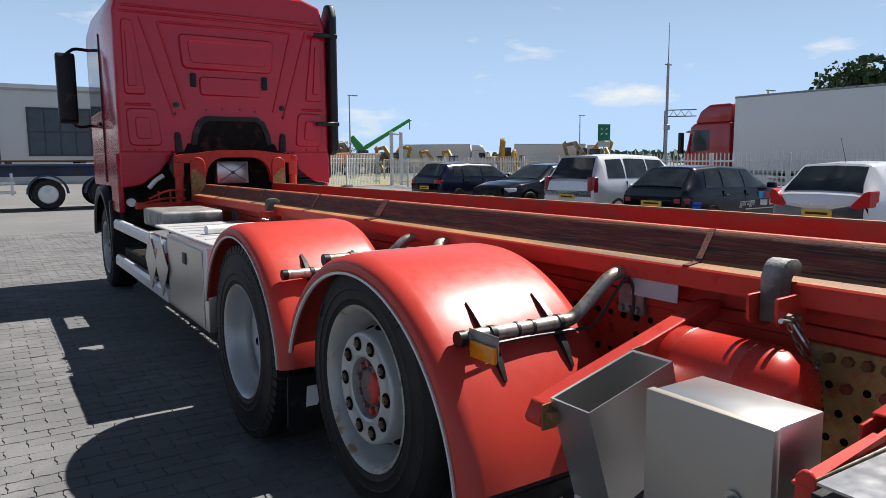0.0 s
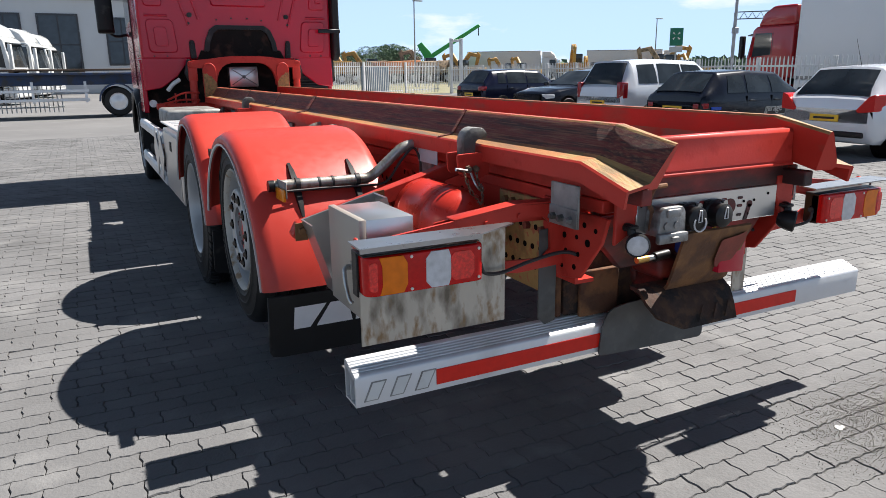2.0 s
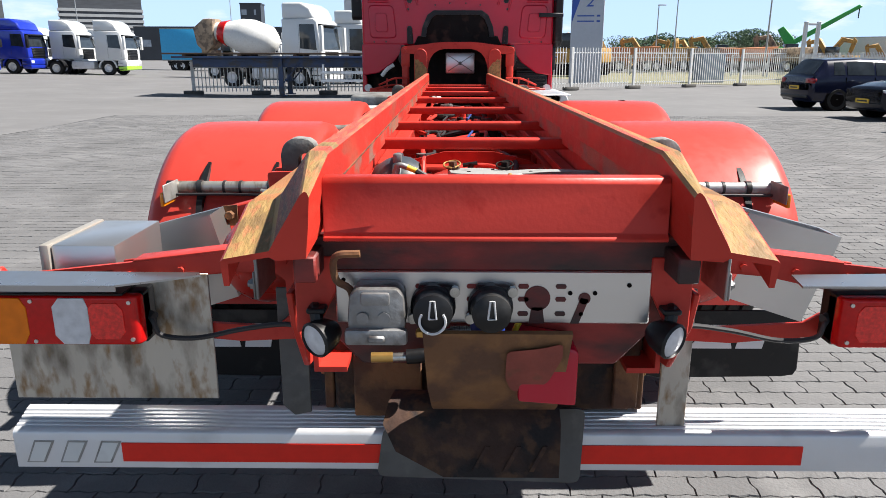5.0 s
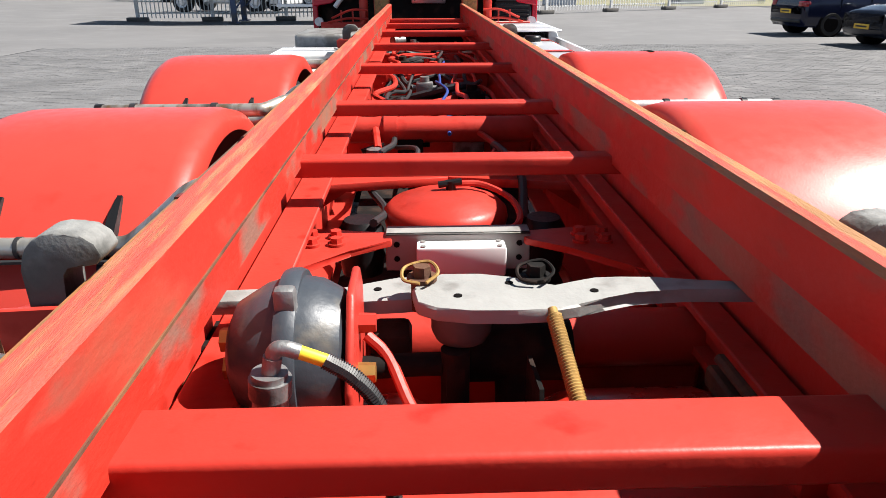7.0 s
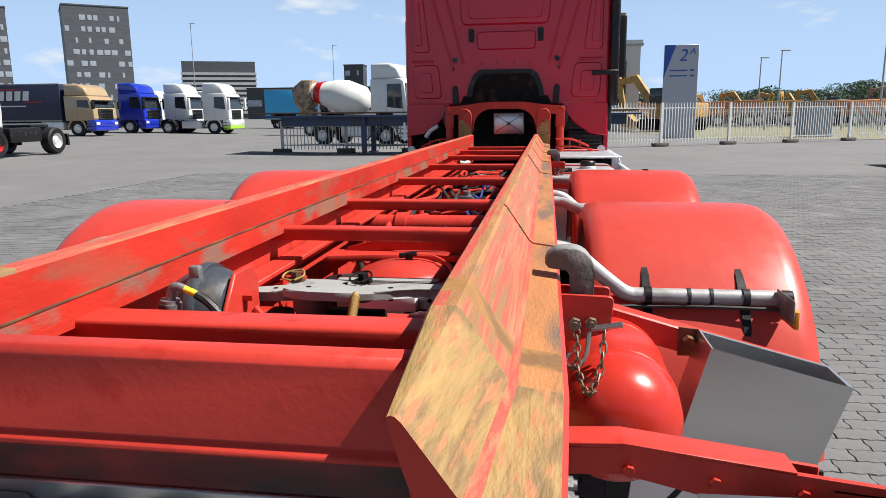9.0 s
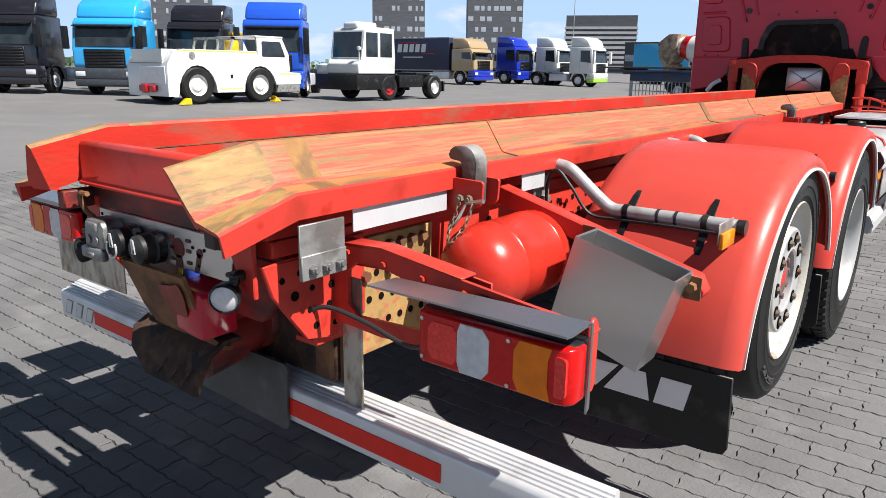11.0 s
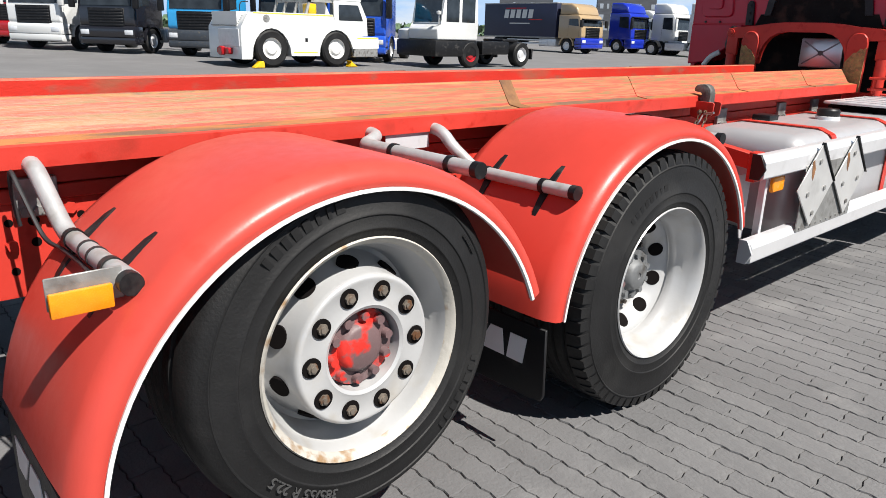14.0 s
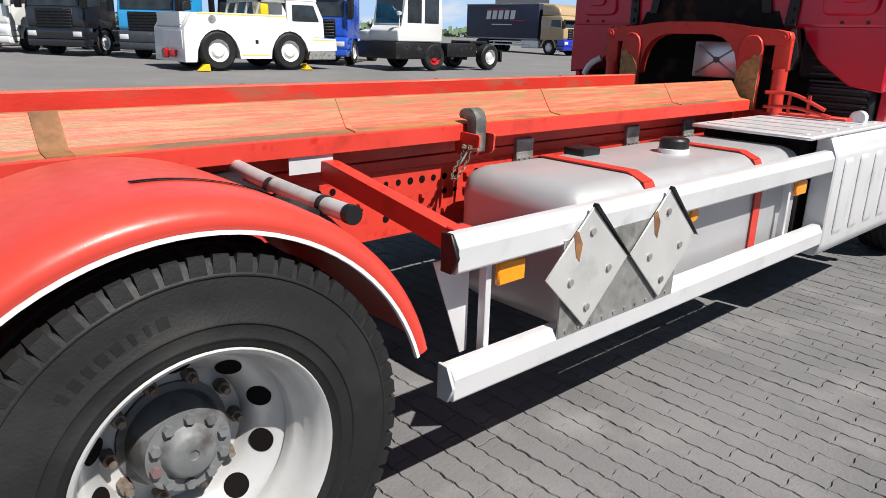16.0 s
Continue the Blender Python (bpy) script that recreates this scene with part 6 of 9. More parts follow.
lathe(bm, [(0.0, -0.32), (0.1, -0.28), (0.13, -0.2), (0.13, 0.2), (0.1, 0.28), (0.0, 0.32)], (-0.98, 4.6, 0.62), "y", 24)
part("air_tank", bm, RED_GLOSS, lorry, "red painted air tank")
bm = B()
box(bm, -1.18, -0.5, 3.32, 5.8, 0.45, 0.60, 0.02)
box(bm, -0.72, -0.5, 3.32, 5.8, 0.60, 0.90, 0.02)
part("battery_tray", bm, DARK, lorry)

placed(0, 0.12, 0.01)
# ---------------------------------------------------------------- cab
CB = 5.72
bm = B()
prism(bm, [(-1.20, 1.62), (-1.20, 3.10), (-1.12, 3.36), (-0.9, 3.44), (0.9, 3.44), (1.12, 3.36), (1.20, 3.10), (1.20, 1.62)], "y", CB, 7.85, 0.03, 2)
for s in (1, -1):
    prism(bm, [(s * 0.66, 1.64), (s * 1.20, 1.64), (s * 1.20, 1.25), (s * 1.0, 1.28), (s * 0.80, 1.42), (s * 0.70, 1.56)], "y", CB + 0.002, 7.85, 0.01)
cab = part("cab_body", bm, CAB_RED, lorry, "crimson sleeper cab with pressed rear wall", 20)


def pressing(pts, depth=0.014, slope=0.016, r=0.05, sunk=False):
    """A pressed field of the rear wall with sloping sides, raised towards the rails."""
    depth *= 2.1
    o = rounded(pts, r)
    c = sum(o, Vector((0, 0))) / len(o)
    k = len(o)
    inner = []
    for i in range(k):
        d = (o[(i + 1) % k] - o[i - 1]).normalized()
        nrm = Vector((-d.y, d.x))
        if nrm.dot(c - o[i]) < 0:
            nrm = -nrm
        inner.append(o[i] + nrm * slope)
    b = B()
    lo = [b.verts.new((p.x, CB + 0.002, p.y)) for p in o]
    m1 = [b.verts.new((p.x * 0.3 + q.x * 0.7, CB - depth * 0.85, p.y * 0.3 + q.y * 0.7)) for p, q in zip(o, inner)]
    hi = [b.verts.new((p.x, CB - depth, p.y)) for p in inner]
    for a, e in ((lo, m1), (m1, hi)):
        for i in range(k):
            b.faces.new((a[i], a[(i + 1) % k], e[(i + 1) % k], e[i]))
    b.faces.new(hi)
    part("pressed_panel", b, CAB_RED, cab, "", 12)


def ridge(pts, r=0.014):
    """A rounded pressed line on the rear wall."""
    b = B()
    tube(b, [(x, CB - 0.001, z) for x, z in pts], r, 8, False)
    part("pressed_line", b, CAB_RED, cab, "", 60)


pressing([(-0.52, 2.54), (0.50, 2.54), (0.53, 2.92), (-0.55, 2.92)], 0.016, 0.02, 0.07)
pressing([(-0.44, 2.60), (0.42, 2.60), (0.45, 2.86), (-0.47, 2.86)], 0.024, 0.016, 0.06)
pressing([(-0.34, 2.26), (0.35, 2.26), (0.35, 2.47), (-0.34, 2.47)], 0.014, 0.014, 0.05)
for q in ([(-0.75, 3.02), (-0.50, 2.10)], [(0.74, 3.02), (0.50, 2.10)], [(-0.75, 3.02), (0.74, 3.02)], [(-0.93, 3.06), (-0.62, 2.02)], [(0.93, 3.06), (0.62, 2.02)], [(-1.12, 3.10), (1.12, 3.10)], [(-1.10, 3.16), (1.10, 3.16)], [(-0.86, 2.14), (-1.12, 2.14)], [(0.86, 2.14), (1.12, 2.14)]):
    ridge(q)
for s in (1, -1):
    def sx(*q):
        return [(s * x, z) for x, z in q]
    pressing(sx((0.90, 2.24), (1.12, 2.24), (1.12, 3.02), (1.00, 3.02)), 0.012, 0.014, 0.05)
    pressing(sx((0.985, 2.32), (1.09, 2.32), (1.09, 2.90), (1.03, 2.90)), 0.022, 0.012, 0.03)
    pressing(sx((0.76, 1.70), (1.10, 1.70), (1.12, 2.10), (0.80, 2.10)), 0.012, 0.014, 0.07)
    pressing(sx((0.86, 1.77), (1.03, 1.77), (1.04, 2.01), (0.88, 2.01)), 0.022, 0.012, 0.05)
    bm = B()
    box(bm, s * 0.405 - 0.033, s * 0.405 + 0.033, CB - 0.024, CB, 2.35, 2.50, 0.012, 2)
    for k in range(6):
        box(bm, s * 0.405 - 0.022, s * 0.405 + 0.022, CB - 0.030, CB - 0.02, 2.365 + 0.022 * k, 2.374 + 0.022 * k)
    part("wall_vent", bm, BLACK, cab, "black slotted vent")
    bm = B()
    cyl(bm, (s * 0.60, CB - 0.016, 2.15), (s * 0.60, CB, 2.15), 0.03, n=18)
    cyl(bm, (s * 0.62, CB - 0.014, 2.05), (s * 0.62, CB, 2.05), 0.016, n=12)
    part("rubber_plug", bm, BLACK, cab)
    bm = B()
    prism(bm, sx((0.555, 1.63), (0.63, 1.63), (0.635, 1.82), (0.62, 1.85), (0.585, 1.85), (0.57, 1.82)), "y", CB - 0.03, CB - 0.002, 0.006)
    for z in (1.67, 1.74, 1.81):
        cyl(bm, (s * 0.60, CB - 0.045, z), (s * 0.60, CB - 0.03, z), 0.014, n=10)
    part("cab_lock", bm, BLACK, cab, "black cab mounting strap")
bm = B()
for x, z in ((-0.28, 2.10), (-0.1, 2.12), (0.1, 2.12), (0.28, 2.10), (-1.05, 1.66), (1.05, 1.66), (-0.9, 1.66), (0.9, 1.66)):
    bm = B()
    cyl(bm, (x, CB - 0.012, z), (x, CB, z), 0.010, n=10)
    part("wall_stud", bm, BLACK, cab)
bm = B()
arch = [(-0.46, 1.72), (-0.44, 1.84), (-0.38, 1.98), (-0.30, 2.035), (0.30, 2.035), (0.38, 1.98), (0.44, 1.84), (0.46, 1.72)]
arch_in = [(-0.40, 1.72), (-0.38, 1.83), (-0.33, 1.94), (-0.27, 1.985), (0.27, 1.985), (0.33, 1.94), (0.38, 1.83), (0.40, 1.72)]
for k in range(7):
    prism(bm, [arch[k], arch[k + 1], arch_in[k + 1], arch_in[k]], "y", CB - 0.03, CB)
part("arch_seal", bm, BLACK, cab)
# flat dark sheets on the wall, painted as the shade of a recess
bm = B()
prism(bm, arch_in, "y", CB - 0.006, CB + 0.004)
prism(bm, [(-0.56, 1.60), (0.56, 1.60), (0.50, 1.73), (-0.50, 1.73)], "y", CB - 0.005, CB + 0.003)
part("rear_recess", bm, DARK, cab, "flat dark sheet painted as the shade of a wall recess")
bm = B()
box(bm, -1.16, 1.16, 6.0, 7.8, 0.75, 1.62, 0.02)
part("engine_bay", bm, DARK, lorry)
# right hand intake duct
bm = B()
prism(bm, [(5.62, 1.66), (5.70, 1.60), (5.86, 1.60), (5.88, 3.30), (5.78, 3.42), (5.66, 3.40), (5.60, 3.25)], "x", 1.205, 1.30, 0.03, 3)
for z in (1.95, 3.0):
    box(bm, 1.0, 1.30, 5.60, 5.63, z, z + 0.05, 0.006)
box(bm, 0.66, 1.25, 5.76, 5.95, 1.30, 1.66, 0.04, 3)
duct = part("intake_duct", bm, BLACK, lorry, "black air intake duct")
bm = B()
box(bm, 0.74, 1.15, 5.766, 5.9, 0.95, 1.30, 0.02)
part("air_box", bm, BLACK, duct)
for k in range(12):
    bm = B()
    box(bm, 0.76, 1.12, 5.735, 5.765, 1.02 + 0.045 * k, 1.04 + 0.045 * k, 0.004)
    part("duct_slat", bm, BLACK, duct)
for s in (1, -1):
    bm = B()
    prism(bm, [(s * 1.16, 0.98), (s * 1.22, 0.98), (s * 1.22, 1.62), (s * 1.17, 1.62)], "y", 5.82, 6.3, 0.01)
    part("cab_lower_corner", bm, CAB_RED, cab)
    # rear light cluster of the cab platform
    bm = B()
    cyl(bm, (s * 1.13, 5.60, 1.10), (s * 1.13, 5.66, 1.10), 0.045, n=18)
    part("round_lamp", bm, LENS_WHITE, lorry, "small round working lamp")
    # front fender and mirror
    bm = B()
    arc_sweep(bm, [(1.24, 0.62), (1.26, 0.64), (1.26, 0.70), (1.2, 0.74), (0.85, 0.74), (0.85, 0.70), (1.18, 0.70), (1.22, 0.66)], 7.05, 0.52, 8, 190, 28)
    box(bm, 0.9, 1.25, 6.28, 6.40, 0.42, 1.1, 0.02)
    part("front_fender", side(bm, s), BLACK, lorry, "black front wheel arch")
    bm = B()
    prism(bm, [(7.60, 2.05), (7.66, 2.0), (7.72, 2.05), (7.72, 2.85), (7.66, 2.9), (7.60, 2.85)], "x", 1.36, 1.58, 0.03, 3)
    tube(bm, [(1.20, 7.75, 2.0), (1.35, 7.72, 1.98), (1.45, 7.68, 2.05)], 0.02, 8)
    tube(bm, [(1.20, 7.75, 2.95), (1.35, 7.72, 2.95), (1.45, 7.68, 2.88)], 0.02, 8)
    part("door_mirror", side(bm, s), BLACK, lorry, "black door mirror housing")
    bm = B()
    prism(bm, [(6.75, 2.15), (7.72, 2.10), (7.72, 2.85), (6.75, 2.95)], "x", 1.200, 1.206)
    part("side_window", side(bm, s), GLASS_DARK, cab)
    bm = B()
    box(bm, 1.200, 1.212, 6.72, 6.735, 1.30, 3.0)
    box(bm, 1.205, 1.23, 6.85, 7.0, 1.95, 2.0, 0.006)
    part("door_seam", side(bm, s), BLACK, cab)
bm = B()
prism(bm, [(-1.06, 2.0), (1.06, 2.0), (1.0, 3.05), (-1.0, 3.05)], "y", 7.85, 7.856)
part("windscreen", bm, GLASS_DARK, cab)
# red cross bridge with legs, and the silver box behind it
bm = B()
half_top = [(0.45, 1.29), (0.44, 1.43), (0.425, 1.512), (0.60, 1.515), (0.69, 1.52), (0.705, 1.555), (0.69, 1.595), (0.60, 1.610), (0.42, 1.626), (0.30, 1.644), (0.17, 1.655)]
half_in = [(0.17, 1.580), (0.24, 1.562), (0.30, 1.525), (0.345, 1.465), (0.37, 1.39), (0.375, 1.29)]
prism(bm, half_top + [(-x, z) for x, z in half_top[::-1]] + [(-x, z) for x, z in half_in[::-1]] + half_in, "y", 5.50, 5.58, 0.006)
bridge = part("cross_bridge", bm, RED, lorry, "red arched cross bridge with side ears")
for s in (1, -1):
    bm = B()
    box(bm, s * 0.595, s * 0.70, 5.515, 5.565, 1.36, 1.56, 0.008, 2)
    cyl(bm, (s * 0.648, 5.54, 1.08), (s * 0.648, 5.54, 1.37), 0.046, n=20)
    part("bridge_leg", bm, RED, bridge)
    bm = B()
    cyl(bm, (s * 0.655, 5.485, 1.565), (s * 0.655, 5.51, 1.565), 0.030, n=18)
    hexnut(bm, (s * 0.655, 5.487, 1.565), "-y", 0.016, 0.012)
    part("pivot_bolt", bm, RED, bridge)
    bm = B()
    prism(bm, [(s * 0.64, 1.34), (s * 0.70, 1.36), (s * 0.74, 1.45), (s * 0.70, 1.62), (s * 0.66, 1.62)], "y", 5.55, 5.62, 0.012, 2)
    part("air_spring_mount", bm, BLACK, lorry)
bm = B()
box(bm, -0.15, 0.22, 5.86, 6.02, 1.27, 1.53, 0.012, 2)
silver = part("silver_housing", bm, STEEL, lorry, "silver sheet housing with crossed pressing")
bm = B()
for a, c in (((-0.12, 1.30), (0.19, 1.50)), ((0.19, 1.30), (-0.12, 1.50))):
    d = Vector((c[0] - a[0], c[1] - a[1])).normalized()
    nn = Vector((-d.y, d.x)) * 0.006
    prism(bm, [(a[0] + nn.x, a[1] + nn.y), (a[0] - nn.x, a[1] - nn.y), (c[0] - nn.x, c[1] - nn.y), (c[0] + nn.x, c[1] + nn.y)], "y", 5.855, 5.86)
cyl(bm, (0.035, 5.85, 1.40), (0.035, 5.86, 1.40), 0.022, n=16)
part("pressing", bm, CAST, silver)
bm = B()
box(bm, -1.1, 1.1, 5.52, 5.60, 1.03, 1.10, 0.006)
for s in (1, -1):
    tube(bm, [(s * 0.60, 5.48, 1.13), (s * 0.80, 5.48, 1.14), (s * 1.02, 5.48, 1.10)], 0.012, 8)
    tube(bm, [(s * 0.60, 5.48, 1.22), (s * 0.78, 5.48, 1.22), (s * 0.98, 5.48, 1.14)], 0.012, 8)
    for k in range(3):
        x = s * (0.64 + 0.12 * k)
        box(bm, x - 0.008, x + 0.008, 5.472, 5.488, 1.10, 1.22)
part("cab_platform", bm, RED, lorry, "red ladder platform behind the cab")
bm = B()
tube(bm, [(-0.95, 5.6, 1.25), (-0.88, 5.58, 1.33), (-0.80, 5.6, 1.38)], 0.025, 10)
part("white_duct", bm, WHITE, lorry)

placed()
# red air lines and bolt blocks along the outside of the frame
for s in (1, -1):
    bm = B()
    tube(bm, [(0.43, 0.50, 0.93), (0.50, 0.62, 0.985), (0.50, 0.78, 0.99), (0.46, 0.92, 0.95), (0.44, 1.05, 0.90)], 0.011, 8)
    part("red_air_line", side(bm, s), RED, lorry, "red painted air line")
    for y, z in ((0.52, 0.86), (0.60, 0.90), (0.70, 0.84), (0.80, 0.90), (0.72, 0.95), (0.86, 0.84), (-0.42, 0.90), (-0.34, 0.95), (-0.46, 0.97), (-0.36, 0.86)):
        bm = B()
        cyl(bm, (0.412, y, z), (0.422, y, z), 0.026, n=14)
        hexnut(bm, (0.422, y, z), "x", 0.02, 0.022)
        part("frame_bolt", side(bm, s), RED, lorry)
    bm = B()
    box(bm, 0.413, 0.47, 0.62, 0.68, 0.70, 0.92, 0.012, 2)
    part("spring_hanger", side(bm, s), RED, lorry, "red spring hanger")

# hoses, pipes and valves lying between the frame rails
HOSE_BLUE = surf("blue_air_hose", (0.02, 0.05, 0.22), 0.45, var=0.1)
rh = random.Random(12)
for k, (mat, x0, z0, y0, y1, r) in enumerate(((CABLE, -0.20, 0.97, -0.42, 2.3, 0.011), (CABLE, -0.14, 0.955, 0.1, 3.3, 0.009), (RED, 0.16, 0.98, 0.2, 2.6, 0.012), (CABLE, 0.22, 0.96, -0.3, 3.6, 0.013), (HOSE_BLUE, 0.05, 0.97, 0.55, 2.9, 0.008), (RED, -0.26, 0.985, 0.4, 4.6, 0.014), (CABLE, 0.10, 0.95, 1.3, 4.8, 0.012), (RED, 0.28, 0.985, 1.0, 4.8, 0.010))):
    pts = []
    n_p = int((y1 - y0) / 0.22)
    for i in range(n_p + 1):
        pts.append((x0 + rh.uniform(-0.05, 0.05), y0 + (y1 - y0) * i / n_p, z0 + rh.uniform(-0.04, 0.035)))
    bm = B()
    tube(bm, pts, r, 8)
    part("frame_hose", bm, mat, lorry, "hose lying between the frame rails")
for x, y, z, m in ((-0.12, 0.62, 0.96, DARK), (0.14, 0.86, 0.95, CAST), (-0.22, 1.22, 0.95, RED), (0.20, 1.75, 0.96, DARK), (-0.05, 2.15, 0.95, CAST), (0.02, 2.95, 0.95, RED), (-0.2, 3.2, 0.96, DARK), (0.22, 0.22, 0.95, RED), (-0.24, 0.30, 0.95, CAST)):
    bm = B()
    box(bm, x - 0.05, x + 0.05, y - 0.04, y + 0.04, z - 0.06, z + 0.02, 0.008, 2)
    cyl(bm, (x, y, z + 0.02), (x, y, z + 0.05), 0.028, n=16)
    cyl(bm, (x - 0.075, y, z - 0.015), (x + 0.075, y, z - 0.015), 0.014, n=12)
    part("relay_valve", bm, m, lorry, "air valve between the frame rails")


# ---------------------------------------------------------------- materials of the yard
FENCE = surf("white_fence_steel", (0.60, 0.60, 0.59), 0.5, var=0.06, scale=3, dirt=(0.40, 0.39, 0.36), amount=0.12, dirt_scale=4, hard=0.3)
CONCRETE = surf("dark_concrete_foot", (0.09, 0.085, 0.08), 0.9, var=0.2, scale=8, bump=0.4)
FACADE = surf("white_facade_panel", (0.52, 0.53, 0.54), 0.6, var=0.04, scale=0.4)
TOWER_A = surf("grey_tower_cladding", (0.066, 0.071, 0.082), 0.6, var=0.18, scale=0.25, stretch=(1, 1, 6))
TOWER_B = surf("dark_tower_cladding", (0.035, 0.038, 0.045), 0.5, var=0.15, scale=0.25)
LOWRISE = surf("pale_louvre_cladding", (0.36, 0.37, 0.38), 0.5, var=0.08, scale=0.4)
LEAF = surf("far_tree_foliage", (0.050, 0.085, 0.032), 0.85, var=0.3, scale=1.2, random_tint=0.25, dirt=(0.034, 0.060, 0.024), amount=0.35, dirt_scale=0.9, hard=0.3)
# distance haze is mixed into this paler leaf colour
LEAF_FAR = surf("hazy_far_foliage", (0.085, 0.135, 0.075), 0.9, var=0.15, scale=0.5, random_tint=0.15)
BARK = surf("tree_bark", (0.07, 0.05, 0.035), 0.9, var=0.25, bump=0.6)
SIGN_GREY = surf("sign_panel_grey", (0.40, 0.42, 0.46), 0.5, var=0.03)
SIGN_BLUE = surf("sign_blue", (0.02, 0.07, 0.33), 0.45, var=0.03)
SIGN_GREEN = surf("sign_green", (0.0, 0.13, 0.075), 0.5, var=0.04)
POLE = surf("galvanised_pole", (0.30, 0.31, 0.32), 0.5, 0.4, var=0.1)
DECK_WOOD = surf("weathered_deck_timber", (0.10, 0.065, 0.045), 0.85, var=0.3, scale=3, stretch=(0.4, 4, 4), bump=0.5)
TRAILER_BLUE = surf("dark_blue_trailer_steel", (0.022, 0.045, 0.11), 0.55, var=0.2, scale=2, dirt=(0.04, 0.04, 0.045), amount=0.35)
GRASS = surf("dry_verge_grass", (0.17, 0.165, 0.09), 0.9, var=0.25, scale=2, dirt=(0.21, 0.19, 0.125), amount=0.4, dirt_scale=1.5, bump=0.6, bump_scale=20)
CURTAIN = surf("navy_trailer_curtain", (0.012, 0.016, 0.045), 0.5, var=0.1, scale=1.5)
CYAN = surf("cyan_trailer_side", (0.03, 0.34, 0.62), 0.5, var=0.04)
TAN = surf("dusty_mixer_steel", (0.30, 0.22, 0.15), 0.8, var=0.25, scale=2, dirt=(0.12, 0.09, 0.07), amount=0.4)
EXCA_Y = surf("excavator_yellow", (0.40, 0.22, 0.045), 0.55, var=0.15, dirt=(0.20, 0.12, 0.05), amount=0.25)
EXCA_O = surf("excavator_orange", (0.36, 0.13, 0.045), 0.55, var=0.15, dirt=(0.20, 0.12, 0.05), amount=0.25)
CRANE_G = surf("crane_green", (0.03, 0.30, 0.06), 0.5, var=0.1)
HEADLAMP = surf("headlamp_glass", (0.55, 0.57, 0.60), 0.12, var=0.1, coat=0.7)
PLATE_Y = surf("yellow_plate", (0.75, 0.45, 0.02), 0.5)
ALLOY = surf("alloy_wheel", (0.66, 0.66, 0.67), 0.35, 0.4, var=0.08)


TRAILER_WHITE = surf("trailer_white", (0.70, 0.70, 0.70), 0.4, var=0.02, scale=0.5, even=True)


def car_paint(name, c, flake=0.0, coat=0.5, spec=0.5):
    return surf(name, c, 0.2, flake, var=0.02, scale=1.5, coat=coat, spec=spec, even=True)


TRUCK_BLUE = car_paint("truck_blue", (0.015, 0.075, 0.46))
DEEP_BLUE = car_paint("truck_deep_blue", (0.012, 0.03, 0.36))
SKY_BLUE = car_paint("truck_sky_blue", (0.025, 0.30, 0.62))
TRUCK_BLACK = car_paint("truck_black", (0.012, 0.012, 0.016))
TRUCK_WHITE = car_paint("truck_white", (0.60, 0.61, 0.605))
TRUCK_TAN = car_paint("truck_tan", (0.36, 0.26, 0.15))
TRUCK_RED = car_paint("truck_red", (0.33, 0.008, 0.012))
LIME = car_paint("lime_green", (0.32, 0.62, 0.04))
NAVY_CAR = car_paint("car_navy", (0.006, 0.008, 0.024), 0.0, 0.2, 0.25)
BLACK_CAR = car_paint("car_black", (0.006, 0.008, 0.016), 0.0, 0.2, 0.25)
TAIL_RED = surf("dark_red_tail_light", (0.26, 0.008, 0.012), 0.15, var=0.1, scale=30, coat=0.2)
SILVER_CAR = car_paint("car_silver", (0.62, 0.64, 0.68), 0.1)
YELLOW_P = car_paint("machine_yellow", (0.70, 0.42, 0.01))


# ---------------------------------------------------------------- fences
def fence_panel(n, pitch, h, lab, feet=True, pointed=True):
    """A panel along +x from the origin with n pales."""
    t = thing("fence_panel", lab, "fence", group="yard fence panels")
    w = n * pitch
    for z in (0.28, h - 0.28):
        bm = B()
        box(bm, 0, w, -0.02, 0.02, z, z + 0.05, 0.004)
        part("fence_rail", bm, FENCE, t)
    for x in (0.0,):
        bm = B()
        box(bm, x - 0.05, x + 0.05, -0.05, 0.05, 0.0, h - 0.02, 0.006)
        part("fence_post", bm, FENCE, t)
    if feet:
        bm = B()
        box(bm, -0.38, 0.38, -0.16, 0.16, 0.0, 0.16, 0.03, 2)
        part("concrete_foot", bm, CONCRETE, t)
    bm = B()
    z1 = h
    prism(bm, [(-0.018, 0.12), (0.018, 0.12), (0.018, z1 - 0.06), (0.0, z1) if pointed else (0.018, z1 - 0.05), (-0.018, z1 - 0.06)], "y", -0.035, -0.021)
    me = mesh_from(bm, "pale", FENCE)
    for k in range(n):
        o = new("pale", me)
        o.parent = t
        o.location = ((k + 0.5) * pitch, 0, 0)
    return t


def fence_run(panel, a, b, w, label=None):
    a, b = Vector(a), Vector(b)
    d = (b - a)
    n = max(1, round(d.length / w))
    ang = math.degrees(math.atan2(d.y, d.x))
    for k in range(n):
        p = a + d * (k / n)
        copy_thing(panel, pose(p.x, p.y, 0, 0, 0, ang))


temp_panel = fence_panel(22, 0.16, 1.95, "white steel fence panel on dark concrete feet")
fence_run(temp_panel, (2.2, 28.4), (19.0, 37.6), 3.52)
low_panel = fence_panel(18, 0.15, 1.34, "low white steel barrier panel on concrete blocks", True, False)
fence_run(low_panel, (-10.6, 25.9), (-2.4, 26.5), 2.7)
pal_panel = fence_panel(18, 0.15, 1.72, "white palisade fence panel behind parked cars", False)
fence_run(pal_panel, (19.4, 37.0), (14.6, 3.0), 2.7)
fence_run(pal_panel, (14.6, 3.0), (13.4, -8.0), 2.7)
